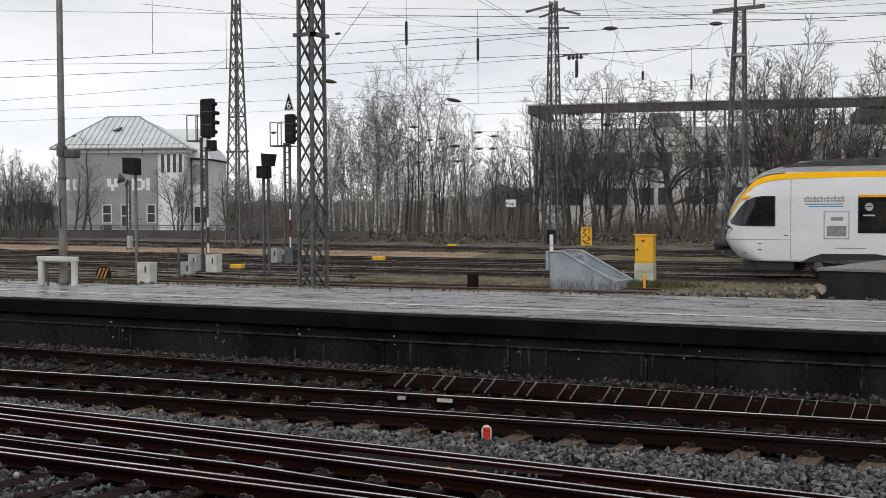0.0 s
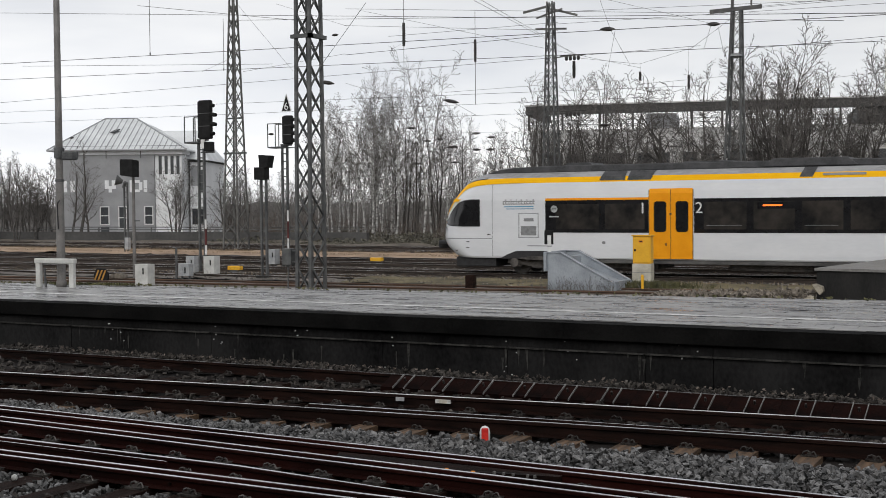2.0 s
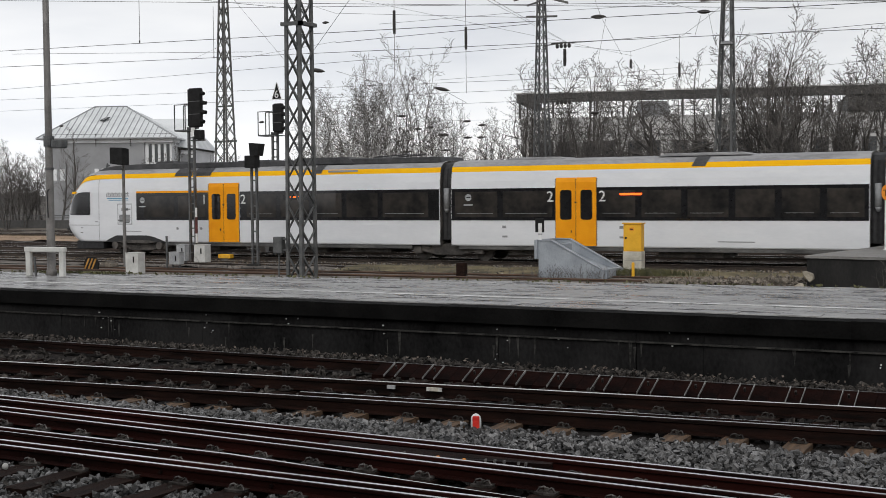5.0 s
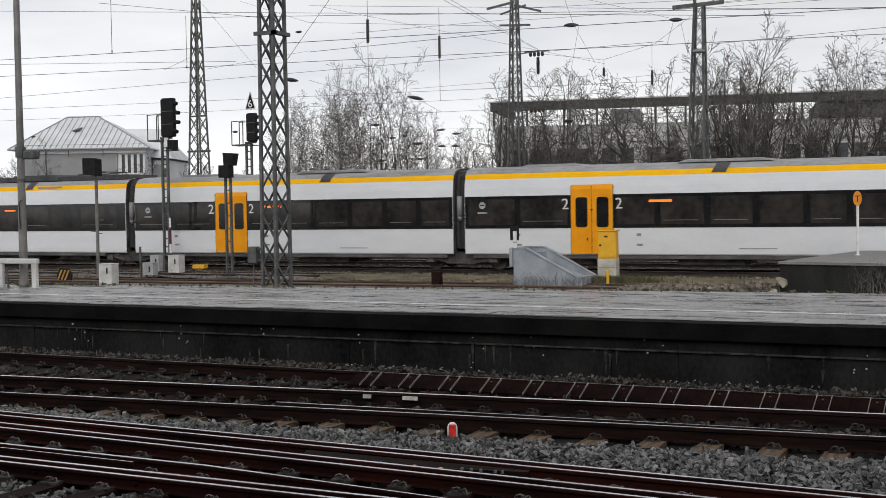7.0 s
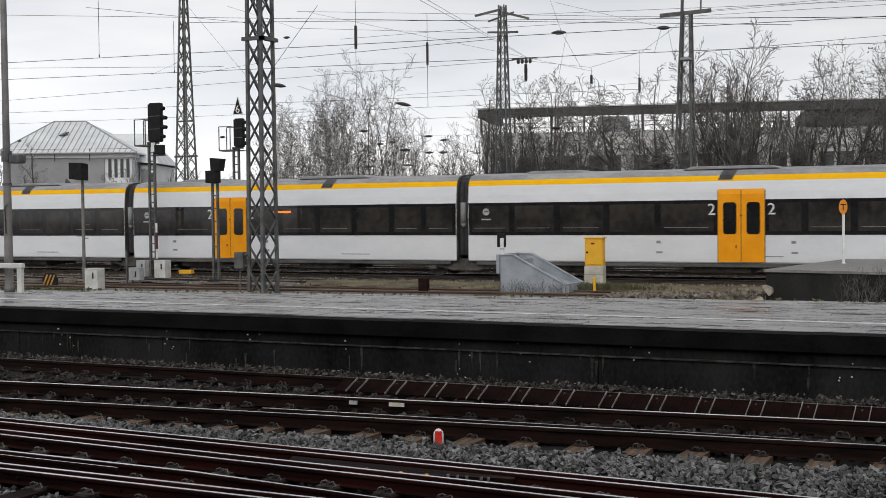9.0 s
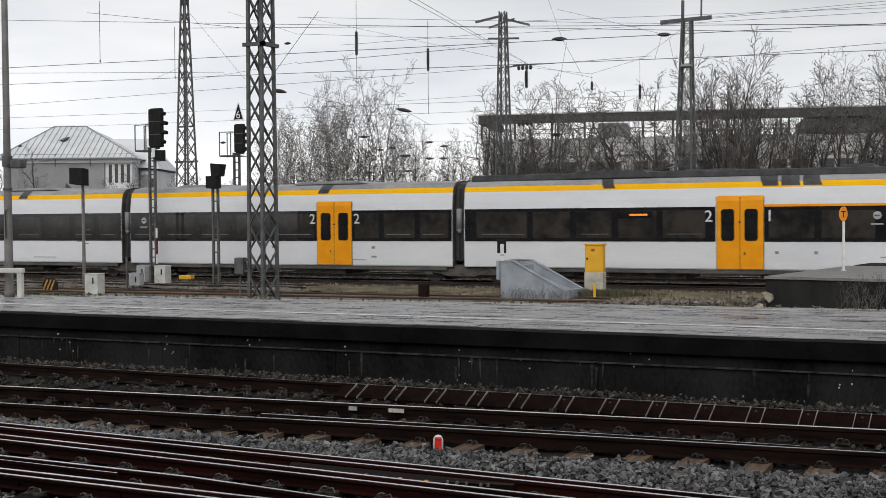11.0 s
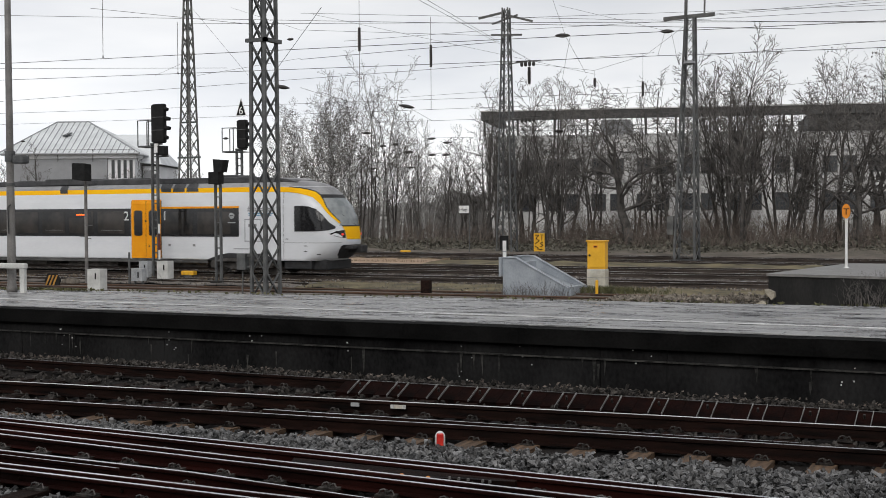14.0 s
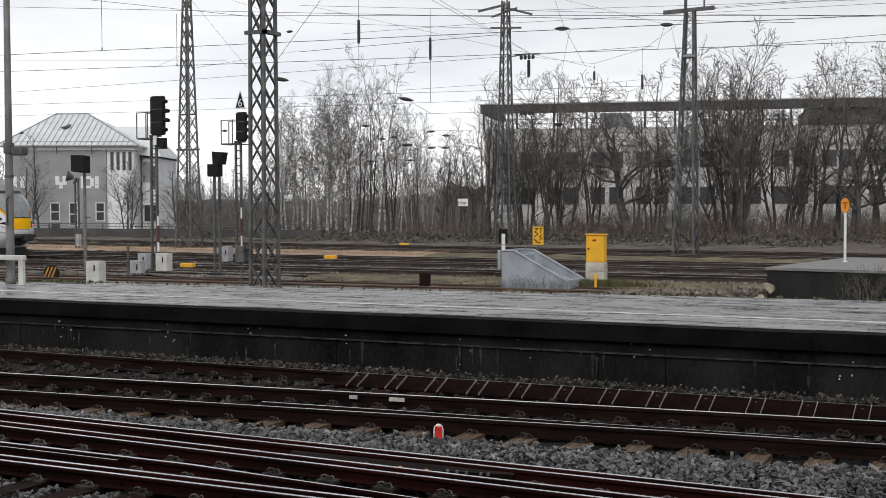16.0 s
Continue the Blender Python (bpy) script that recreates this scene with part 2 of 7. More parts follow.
# ---- mesh helpers ----
class Acc:
    """Collects the faces of one mesh; each face carries a material index."""

    def __init__(self):
        self.v, self.f, self.m = [], [], []

    def face(self, pts, m=0):
        n = len(self.v)
        self.v.extend(tuple(p) for p in pts)
        self.f.append(tuple(range(n, n + len(pts))))
        self.m.append(m)

    def solid(self, pts, faces, m=0):
        n = len(self.v)
        self.v.extend(tuple(p) for p in pts)
        self.f.extend(tuple(n + i for i in f) for f in faces)
        self.m.extend([m] * len(faces))
        return self

    def box(self, x0, x1, y0, y1, z0, z1, m=0, mat=None):
        p = [Vector(c) for c in ((x0, y0, z0), (x1, y0, z0), (x1, y1, z0), (x0, y1, z0), (x0, y0, z1), (x1, y0, z1), (x1, y1, z1), (x0, y1, z1))]
        if mat is not None:
            p = [mat @ c for c in p]
        self.solid(p, ((3, 2, 1, 0), (4, 5, 6, 7), (0, 1, 5, 4), (1, 2, 6, 5), (2, 3, 7, 6), (3, 0, 4, 7)), m)
        return self

    def tube(self, p, q, r0, r1=None, n=6, m=0, caps=True):
        p, q = Vector(p), Vector(q)
        r1 = r0 if r1 is None else r1
        d = (q - p)
        if d.length < 1e-6:
            return self
        d.normalize()
        u = d.cross(Vector((0, 0, 1)) if abs(d.z) < 0.9 else Vector((1, 0, 0))).normalized()
        w = d.cross(u)
        ring = [(math.cos(2 * math.pi * i / n), math.sin(2 * math.pi * i / n)) for i in range(n)]
        pts = [p + (u * a + w * b) * r0 for a, b in ring] + [q + (u * a + w * b) * r1 for a, b in ring]
        fs = [(i, (i + 1) % n, n + (i + 1) % n, n + i) for i in range(n)]
        if caps:
            fs += [tuple(range(n - 1, -1, -1)), tuple(range(n, 2 * n))]
        self.solid(pts, fs, m)
        return self

    def bar(self, p, q, w, h, m=0, up=(0, 0, 1)):
        """A rectangular bar from p to q."""
        p, q = Vector(p), Vector(q)
        d = (q - p).normalized()
        up = Vector(up) if abs(d.dot(Vector(up))) < 0.95 else Vector((0, 1, 0))
        s = d.cross(up).normalized()
        t = s.cross(d)
        c = [(-1, -1), (1, -1), (1, 1), (-1, 1)]
        pts = [e + s * (a * w / 2) + t * (b * h / 2) for e in (p, q) for a, b in c]
        self.solid(pts, ((3, 2, 1, 0), (4, 5, 6, 7), (0, 1, 5, 4), (1, 2, 6, 5), (2, 3, 7, 6), (3, 0, 4, 7)), m)
        return self

    def sweep(self, profile, p, q, m=0, top=None, shrink=1.0):
        """Runs a closed profile of (across, up) from p to q, along the ground; top: material of its upward faces."""
        p, q = Vector(p), Vector(q)
        d = (q - p).normalized()
        s = Vector((-d.y, d.x, 0)).normalized()
        n = len(profile)
        pts = [p + s * a + Vector((0, 0, b)) for a, b in profile] + [q + s * a * shrink + Vector((0, 0, b)) for a, b in profile]
        base = len(self.v)
        self.v.extend(tuple(c) for c in pts)
        for i in range(n):
            j = (i + 1) % n
            self.f.append((base + i, base + j, base + n + j, base + n + i))
            flat = profile[i][1] > -0.003 and profile[j][1] > -0.003
            self.m.append(top if (top is not None and flat) else m)
        self.f += [tuple(base + i for i in range(n - 1, -1, -1)), tuple(base + n + i for i in range(n))]
        self.m += [m, m]
        return self

    def prism(self, outline, y0, y1, m=0):
        """Extrudes an outline of (x, z) from y0 to y1."""
        n = len(outline)
        pts = [(x, y0, z) for x, z in outline] + [(x, y1, z) for x, z in outline]
        fs = [(i, (i + 1) % n, n + (i + 1) % n, n + i) for i in range(n)] + [tuple(range(n - 1, -1, -1)), tuple(range(n, 2 * n))]
        self.solid(pts, fs, m)
        return self

    def lathe(self, base, rings, n=12, m=0):
        """Rings of (radius, height) about a vertical axis."""
        b = Vector(base)
        k = len(self.v)
        for r, h in rings:
            for i in range(n):
                a = 2 * math.pi * i / n
                self.v.append((b.x + r * math.cos(a), b.y + r * math.sin(a), b.z + h))
        for j in range(len(rings) - 1):
            for i in range(n):
                self.f.append((k + j * n + i, k + j * n + (i + 1) % n, k + (j + 1) * n + (i + 1) % n, k + (j + 1) * n + i))
                self.m.append(m)
        self.f += [tuple(k + i for i in range(n - 1, -1, -1)), tuple(k + (len(rings) - 1) * n + i for i in range(n))]
        self.m += [m, m]
        return self

    def mesh(self, name, mats, smooth=False):
        me = bpy.data.meshes.new(name)
        me.from_pydata(self.v, [], self.f)
        for mt in (mats if isinstance(mats, (list, tuple)) else [mats]):
            me.materials.append(mt)
        if any(self.m):
            me.polygons.foreach_set("material_index", self.m)
        if smooth:
            me.polygons.foreach_set("use_smooth", [True] * len(me.polygons))
        me.update()
        return me


def thing(name, label, category, m=None, group="", kind=""):
    """A top-level empty at its base."""
    ob = new(name)
    ob.empty_display_size = 0.2
    if m is not None:
        ob.matrix_basis = m
    return tagged(ob, label, category, group, kind)


def part(name, acc, mats, parent=None, label="", smooth=False, bevel=0.0, kind=""):
    """Links what acc holds as one mesh object under a thing or a part."""
    ob = new(name, acc.mesh(name, mats, smooth) if isinstance(acc, Acc) else acc)
    if parent is not None:
        ob.parent = parent
    if bevel:
        md = ob.modifiers.new("edges", "BEVEL")
        md.width, md.segments, md.limit_method, md.angle_limit = bevel, 2, "ANGLE", radians(35)
    return tagged(ob, label, kind=kind)


def single(name, acc, mats, label, category, group="", kind="", smooth=False, bevel=0.0):
    return tagged(part(name, acc, mats, None, label, smooth, bevel), label, category, group, kind)


rnd = random.Random(7)


def strip(x0, x1, y0, y1, z, step, rough_z, crown=0.0, skew=0.0):
    """An uneven strip of ground as a grid; crown raises its middle."""
    a = Acc()
    nx, ny = max(2, int((x1 - x0) / step)), max(2, int((y1 - y0) / min(step, (y1 - y0) / 4)))
    for i in range(nx + 1):
        for j in range(ny + 1):
            u, v = i / nx, j / ny
            x = x0 + (x1 - x0) * u
            y = y0 + (y1 - y0) * v + skew * x
            zz = z + rough_z * noise.noise((x * 0.9, y * 0.9, 3.1)) + rough_z * 0.5 * noise.noise((x * 3.1, y * 3.1, 7.7)) + crown * math.sin(math.pi * v)
            a.v.append((x, y, zz))
    for i in range(nx):
        for j in range(ny):
            k = i * (ny + 1) + j
            a.f.append((k, k + ny + 1, k + ny + 2, k + 1))
            a.m.append(0)
    return a


# ---- ground ----
a = Acc()
for x0 in range(-900, 900, 150):
    for y0 in range(-300, 1500, 150):
        a.face(((x0, y0, -0.32), (x0 + 150, y0, -0.32), (x0 + 150, y0 + 150, -0.32), (x0, y0 + 150, -0.32)))
tagged(single("ground", a, M_GROUND, "dark cinder and soil of a rail yard", "ground"), kind="structure")
single("track_bed", strip(-60, 30, 2.2, 17.8, -0.23, 0.25, 0.03), M_NEARBED, "wet gravel bed under the near tracks, gap shade in its colour", "track bed", kind="structure", smooth=True)
single("yard_bed", strip(-130, 30, 24.5, 90, -0.2, 1.0, 0.04), M_BED, "dark gravel bed of the far tracks", "track bed", kind="structure", smooth=True)
single("dry_grass_strip", strip(-120, -29, 55.2, 60.0, -0.12, 0.5, 0.10, 0.16, -0.07), M_DRYGRASS, "strip of dry brown grass between the tracks", "grass", kind="structure", smooth=True)
single("weedy_gravel_strip", strip(-29, 10, 55.2, 60.0, -0.12, 0.5, 0.10, 0.14, -0.07), M_MOSS, "weedy gravel strip between the far tracks", "grass", kind="structure", smooth=True)
single("siding_bed", strip(-70, -25.05, 38.9, 42.6, -0.16, 0.3, 0.06, 0.05), M_BED, "dark gravel bed under the rusty siding", "track bed", kind="structure", smooth=True)
single("weedy_strip", strip(-25.05, -7, 38.9, 42.6, -0.16, 0.3, 0.06, 0.08), M_MOSS, "weedy mossy strip beside the stub track", "grass", kind="structure", smooth=True)
single("far_verge", strip(-150, 40, 71.5, 92, -0.16, 1.2, 0.25, 0.2), M_VERGE, "brown verge before the bare trees", "grass", kind="structure", smooth=True)

# ---- rails ----
RAIL = ((-0.022, 0.0), (-0.036, -0.007), (-0.036, -0.04), (-0.010, -0.055), (-0.010, -0.14), (-0.070, -0.16), (-0.070, -0.172),
        (0.070, -0.172), (0.070, -0.16), (0.010, -0.14), (0.010, -0.055), (0.036, -0.04), (0.036, -0.007), (0.022, 0.0))


RAIL_LOW = [(y, z * 0.76) for y, z in RAIL]
# Head broadened so that its bright sheen line comes out thicker.
RAIL_BROAD = [(y * 1.45 if z > -0.001 else y * 1.1 if z > -0.05 else y, z) for y, z in RAIL]


def rail(parent, p, q, top=None, shrink=1.0, body=None, worn=False):
    # worn picks the profile with the broadened head
    return part("rail", Acc().sweep(RAIL_BROAD if worn else RAIL_LOW if body else RAIL, p, q, 0, 1, shrink), [M_RUSTTOP if top is M_RUSTTOP else body or M_RAIL, top or M_RAILTOP], parent)


def clip_shape(a, x, y, z, s=1.0):
    """A rib plate with two clamp bolts, on either side of a rail foot."""
    a.box(x - 0.09 * s, x + 0.09 * s, y - 0.17, y + 0.17, z - 0.015, z + 0.008)
    for e in (-0.115, 0.115):
        arch = ((-0.075, 0.0), (-0.06, 0.04), (-0.02, 0.055), (0.02, 0.03), (0.05, 0.05), (0.075, 0.0))
        for (xa, za), (xb, zb) in zip(arch, arch[1:]):
            a.tube((x + xa * s, y + e, z + za), (x + xb * s, y + e, z + zb), 0.010, n=4, caps=False)
        a.tube((x, y + e, z), (x, y + e, z + 0.05), 0.02, n=6)


def line_y(y0, slope):
    return lambda x: y0 + slope * x


A_Y, B_Y, C_Y = line_y(16.56, 0.0), line_y(15.56, 0.0909), line_y(14.06, 0.0865)
D_Y, E_Y, F_Y, G_Y = line_y(11.10, -0.0466), line_y(10.36, -0.058), line_y(9.72, -0.03), line_y(9.39, -0.0115)

track = thing("railway_track", "wet rusty track with timber sleepers beside the platform wall", "track")
rail(track, (-60, 16.56, 0), (25, 16.56, 0))
rail(track, (-60, B_Y(-60) + 1.5, 0), (-20, B_Y(-20), 0), M_RAILTOP2, worn=True)
rail(track, (-20, B_Y(-20), 0), (10.0, B_Y(10.0), 0), M_RAILTOP2, worn=True)
rail(track, (-60, C_Y(-60) + 1.5, 0), (-20, C_Y(-20), 0))
rail(track, (-20, C_Y(-20), 0), (22, C_Y(22), 0))
# closed switch blade lying against the nearer rail
rail(track, (-9.2, C_Y(-9.2) + 0.30, 0.0), (-2.4, C_Y(-2.4) + 0.14, 0.0), shrink=0.4)
clips = Acc()
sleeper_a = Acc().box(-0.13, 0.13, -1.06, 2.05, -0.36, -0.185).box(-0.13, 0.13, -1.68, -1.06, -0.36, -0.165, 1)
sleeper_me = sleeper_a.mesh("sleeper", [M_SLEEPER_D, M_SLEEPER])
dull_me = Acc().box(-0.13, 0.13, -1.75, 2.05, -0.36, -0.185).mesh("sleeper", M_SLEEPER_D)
rib_me = Acc().bar((0, -0.40, -0.150), (0, -0.03, 0.004), 0.0075, 0.03).mesh("rib", M_STRIP)
board_me = Acc().solid([(-0.33, -0.36, -0.15), (0.33, -0.36, -0.15), (0.33, -0.03, -0.015), (-0.33, -0.03, -0.015), (-0.33, -0.36, -0.3), (0.33, -0.36, -0.3), (0.33, -0.03, -0.3), (-0.33, -0.03, -0.3)],
                       ((0, 1, 2, 3), (7, 6, 5, 4), (0, 4, 5, 1), (1, 5, 6, 2), (2, 6, 7, 3), (3, 7, 4, 0))).mesh("sloping_board", M_RIBBOARD)
bolt_me = Acc().tube((0, -0.17, -0.075), (0, -0.19, -0.02), 0.016, n=7).mesh("board_bolt", M_CLIP2)
for i in range(62):
    x = -28.05 + i * 0.665
    s = part("sleeper", sleeper_me, None, track)
    s.matrix_basis = pose(x, C_Y(x) + 0.98, rnd.uniform(-0.012, 0.012), 0, 0, rnd.uniform(-1.2, 1.2))
    if -9.45 < x < 8:
        part("sloping_board", board_me, None, track, "dark sloping edge board").matrix_basis = pose(x + 0.08, A_Y(x), 0)
        part("board_bolt", bolt_me, None, track).matrix_basis = pose(x + 0.08, A_Y(x), 0)
        for e in (-0.015, 0.175):
            part("rib", rib_me, None, track).matrix_basis = pose(x + e, A_Y(x), 0)
    for fy in (A_Y, B_Y, C_Y):
        if fy is A_Y and x > -9.45:
            continue
        clip_shape(clips, x, fy(x), -0.165)
part("rail_fastening", clips, M_CLIP, track, "rusty iron rail clips and bolts", kind="stuff")
for px_, mt, lb in ((-8.49, M_GREYBOX, "grey tag plate"), (-7.85, M_CREAM, "cream tag plate")):
    o = part("tag_plate", Acc().box(-0.06, 0.06, -0.012, 0.012, -0.085, -0.035), mt, track, lb)
    o.matrix_basis = pose(px_, B_Y(px_) - 0.06, 0, 0, 0, 5)
    if mt is M_CREAM:
        for e in (-0.11, 0.065):
            part("tag_end", Acc().box(e, e + 0.045, -0.014, 0.01, -0.085, -0.035), M_WHITEBOX, o)

turnout = thing("railway_turnout", "wet rusty crossing rails of a turnout on gravel", "track")
for fy, x0, x1 in ((D_Y, -40, 22), (E_Y, -40, 20), (G_Y, -40, 20)):
    rail(turnout, (x0, fy(x0), 0), (x1, fy(x1), 0), body=M_RAILRED)
rail(turnout, (-40, F_Y(-40), 0), (-7.6, F_Y(-7.6), 0), body=M_RAILRED)
rail(turnout, (-7.6, F_Y(-7.6), 0), (-3.9, F_Y(-7.6) - 0.36, -0.02), shrink=0.25, body=M_RAILRED)
# companion rails a hand's width in front
rail(turnout, (-40, D_Y(-40) - 0.26, 0), (20, D_Y(20) - 0.16, 0), body=M_RAILRED)
rail(turnout, (-40, E_Y(-40) - 0.24, 0), (-1, E_Y(-1) - 0.22, 0), body=M_RAILRED)
rail(turnout, (-40, F_Y(-40) - 0.2, 0), (-8.4, F_Y(-8.4) - 0.17, 0), shrink=0.4, body=M_RAILRED)
rail(turnout, (-40, G_Y(-40) - 0.19, 0), (20, G_Y(20) - 0.19, 0), body=M_RAILRED)
# broad dark switch blade with chalked marks
bl0, bl1 = -7.13, -4.57
blade = Acc()
y0, y1 = E_Y(bl0) + 0.30, E_Y(bl1) + 0.42
blade.solid([(bl0, y0 - 0.2, -0.11), (bl1, y1 - 0.06, -0.03), (bl1, y1, -0.025), (bl0, y0, -0.02), (bl0, y0 - 0.2, -0.17), (bl1, y1 - 0.06, -0.17), (bl1, y1, -0.17), (bl0, y0, -0.17)],
            ((0, 1, 2, 3), (7, 6, 5, 4), (0, 4, 5, 1), (1, 5, 6, 2), (2, 6, 7, 3), (3, 7, 4, 0)))
part("switch_blade", blade, M_RAIL, turnout, "dark steel switch blade with chalk marks")
for u in (0.03, 0.06, 0.09, 0.12, 0.15, 0.38, 0.74, 0.78, 0.82, 0.88, 0.91):
    x = bl0 + (bl1 - bl0) * u
    yy, zz = y0 + (y1 - y0) * u - 0.13, -0.058 + 0.03 * u
    part("chalk_mark", Acc().box(x - 0.010, x + 0.006, yy - 0.02, yy + 0.02, zz - 0.02, zz + 0.008), M_CHALK, turnout)
for u in (0.53, 0.645):
    x = bl0 + (bl1 - bl0) * u
    part("paint_dot", Acc().lathe((x, y0 + (y1 - y0) * u - 0.12, -0.07), ((0.022, 0), (0.022, 0.02), (0.012, 0.024)), 10), M_ORANGE, turnout, "orange paint dot")
clips = Acc()
for i in range(40):
    x = -22 + i * 0.655
    s = part("sleeper", dull_me, None, turnout)
    s.matrix_basis = pose(x, 9.75 - 0.04 * x, 0.045, 0, 0, rnd.uniform(-1.2, 1.2))
    for fy in (D_Y, E_Y, F_Y, G_Y):
        if fy is F_Y and x > -7.5:
            continue
        front = {D_Y: 0.21, E_Y: 0.23, F_Y: 0.18, G_Y: 0.19}[fy]
        clip_shape(clips, x, fy(x) - front, -0.124, 1.15)
    if i % 2:
        part("web_bolt", Acc().tube((x + 0.33, G_Y(x) - 0.19, -0.075), (x + 0.33, G_Y(x) - 0.235, -0.075), 0.018, n=6), M_RAIL, turnout)
part("rail_fastening", clips, M_CLIP2, turnout, "rusty iron rail clips and bolts", kind="stuff")


def far_track(y, slope, x0, x1, z, top, label, sleepers=True):
    t = thing("railway_track", label, "track", group="far tracks")
    for e in (-0.753, 0.753):
        rail(t, (x0, y + e + slope * x0, z), (x1, y + e + slope * x1, z), top, body=None if top is M_RUSTTOP else M_FARRAIL, worn=True)
    x = max(x0, -1.15 * y - 8)
    while sleepers and x < min(x1, 4):
        o = part("sleeper", FAR_SLEEPER, None, t)
        o.matrix_basis = pose(x, y + slope * x, z, 0, 0, rnd.uniform(-1, 1))
        x += 0.63


FAR_SLEEPER = Acc().box(-0.13, 0.13, -1.25, 1.25, -0.34, -0.165).mesh("sleeper", M_SLEEPER_F)
far_track(27.6, 0.09, -60, 20, -0.02, M_RAILTOP, "rusty track below the platform", False)
far_track(32.2, 0.04, -60, 20, -0.02, M_RAILTOP, "rusty track between the platforms", False)
far_track(38.8, 0.06, -70, -8.9, -0.12, M_RUSTTOP, "orange-rusty stub track that ends at the buffer stop")
far_track(41.0, 0.01, -75, -25.05, -0.05, M_RAILTOP, "brown-rusty siding in dark gravel", False)
far_track(44.57, 0.0, -190, 30, 0.0, M_RAILTOP2, "running track under the passing train")
far_track(50.3, 0.0, -150, 30, 0.0, M_RAILTOP2, "dark running track in the yard")
far_track(54.9, 0.0, -150, 30, 0.0, M_RAILTOP2, "dark running track in the yard")
far_track(60.0, -0.12, -150, 30, 0.02, M_RAILTOP2, "far running track near the verge")
far_track(65.4, -0.12, -150, 30, 0.05, M_RAILTOP2, "far running track near the verge")

# ---- ballast stones ----
STONE_V = []
for k in range(8):
    r5 = random.Random(50 + k)
    STONE_V.append([Vector((sx * r5.uniform(0.4, 1.3), sy * r5.uniform(0.3, 1.1), sz * r5.uniform(0.3, 1.1))) for sx, sy, sz in ((-1, -1, -1), (1, -1, -1), (1, 1, -1), (-1, 1, -1), (-1, -1, 1), (1, -1, 1), (1, 1, 1), (-1, 1, 1))])
STONE_F = ((3, 2, 1), (3, 1, 0), (4, 5, 6), (4, 6, 7), (0, 1, 5), (0, 5, 4), (1, 2, 6), (1, 6, 5), (2, 3, 7), (2, 7, 6), (3, 0, 4), (3, 4, 7))


def stones(n, place, size, seed):
    a, r = Acc(), random.Random(seed)
    for _ in range(n):
        x, y, z = place(r)
        s = size * r.uniform(0.5, 1.45)
        m = Matrix.Translation((x, y, z)) @ Euler((r.gauss(0, 0.75), r.gauss(0, 0.75), r.uniform(0, 6))).to_matrix().to_4x4() @ Matrix.Diagonal((s, s * r.uniform(0.5, 0.9), s * r.uniform(0.35, 0.7), 1))
        a.solid([m @ c for c in STONE_V[r.randrange(8)]], STONE_F)
    return a


def shoulder(r):
    x = r.uniform(-14.5, 1.0)
    lo, hi = D_Y(x) + 0.12, C_Y(x) - (0.62 if r.random() < 0.8 else 0.12)
    u = r.random()
    if hi - lo > 1 and (lo + (hi - lo) * u) > C_Y(x) - 0.62:
        return x, lo + (hi - lo) * u, -0.245
    return x, lo + (hi - lo) * u, -0.19 + 0.07 * math.sin(math.pi * u) + r.uniform(-0.045, 0.035) + 0.03 * noise.noise((x, u * 3, 0))


single("grey_ballast", stones(15000, shoulder, 0.032, 11), M_STONE, "loose grey crushed-stone ballast between the tracks", "gravel", kind="stuff")


def cribs(r):
    x = r.uniform(-18, 1.0)
    y = r.choice((r.uniform(C_Y(x) + 0.1, A_Y(x) - 0.1), r.uniform(7.2, D_Y(x)), r.uniform(7.0, 9.2)))
    return x, y, -0.215 + r.uniform(-0.01, 0.03)


def near_shoulder(r):
    x = r.uniform(-11.5, 1.0)
    y = r.uniform(6.9, G_Y(x) - 0.30)
    off = abs((x + 22) % 0.655)
    deep = -0.185 if y < 8.0 - 0.04 * x or 0.14 < off < 0.515 else -0.25
    return x, y, deep + r.uniform(-0.02, 0.035) + 0.03 * noise.noise((x, y * 2, 4))


single("damp_ballast", stones(14000, near_shoulder, 0.029, 14), M_STONE_M, "damp grey crushed-stone ballast beside the turnout", "gravel", kind="stuff")
single("sooty_ballast", stones(6500, cribs, 0.045, 12), M_STONE_D, "near-black wet ballast between the sleepers", "gravel", kind="stuff")


def wall_foot(r):
    x = r.uniform(-19, 0.5)
    return x, 17.05 + abs(r.gauss(0, 0.22)), -0.10 + r.uniform(-0.03, 0.05) + 0.06 * noise.noise((x * 0.8, 0, 2))


single("wall_foot_gravel", stones(2600, wall_foot, 0.04, 13), M_STONE_D, "dirty gravel heaped at the foot of the wall", "gravel", kind="stuff")



def yard_stones(r):
    y = r.choice((r.uniform(38.9, 43.2), r.uniform(41.2, 43.2), r.uniform(45.9, 49.2), r.uniform(51.4, 53.8), r.uniform(43.9, 45.2)))
    x = r.uniform(-0.95 * y, -0.14 * y)
    return x, y, -0.165 + r.uniform(-0.02, 0.05)


single("yard_gravel", stones(11000, yard_stones, 0.034, 15), M_STONE_Y, "brown-grey gravel scattered between the far tracks", "gravel", kind="stuff")

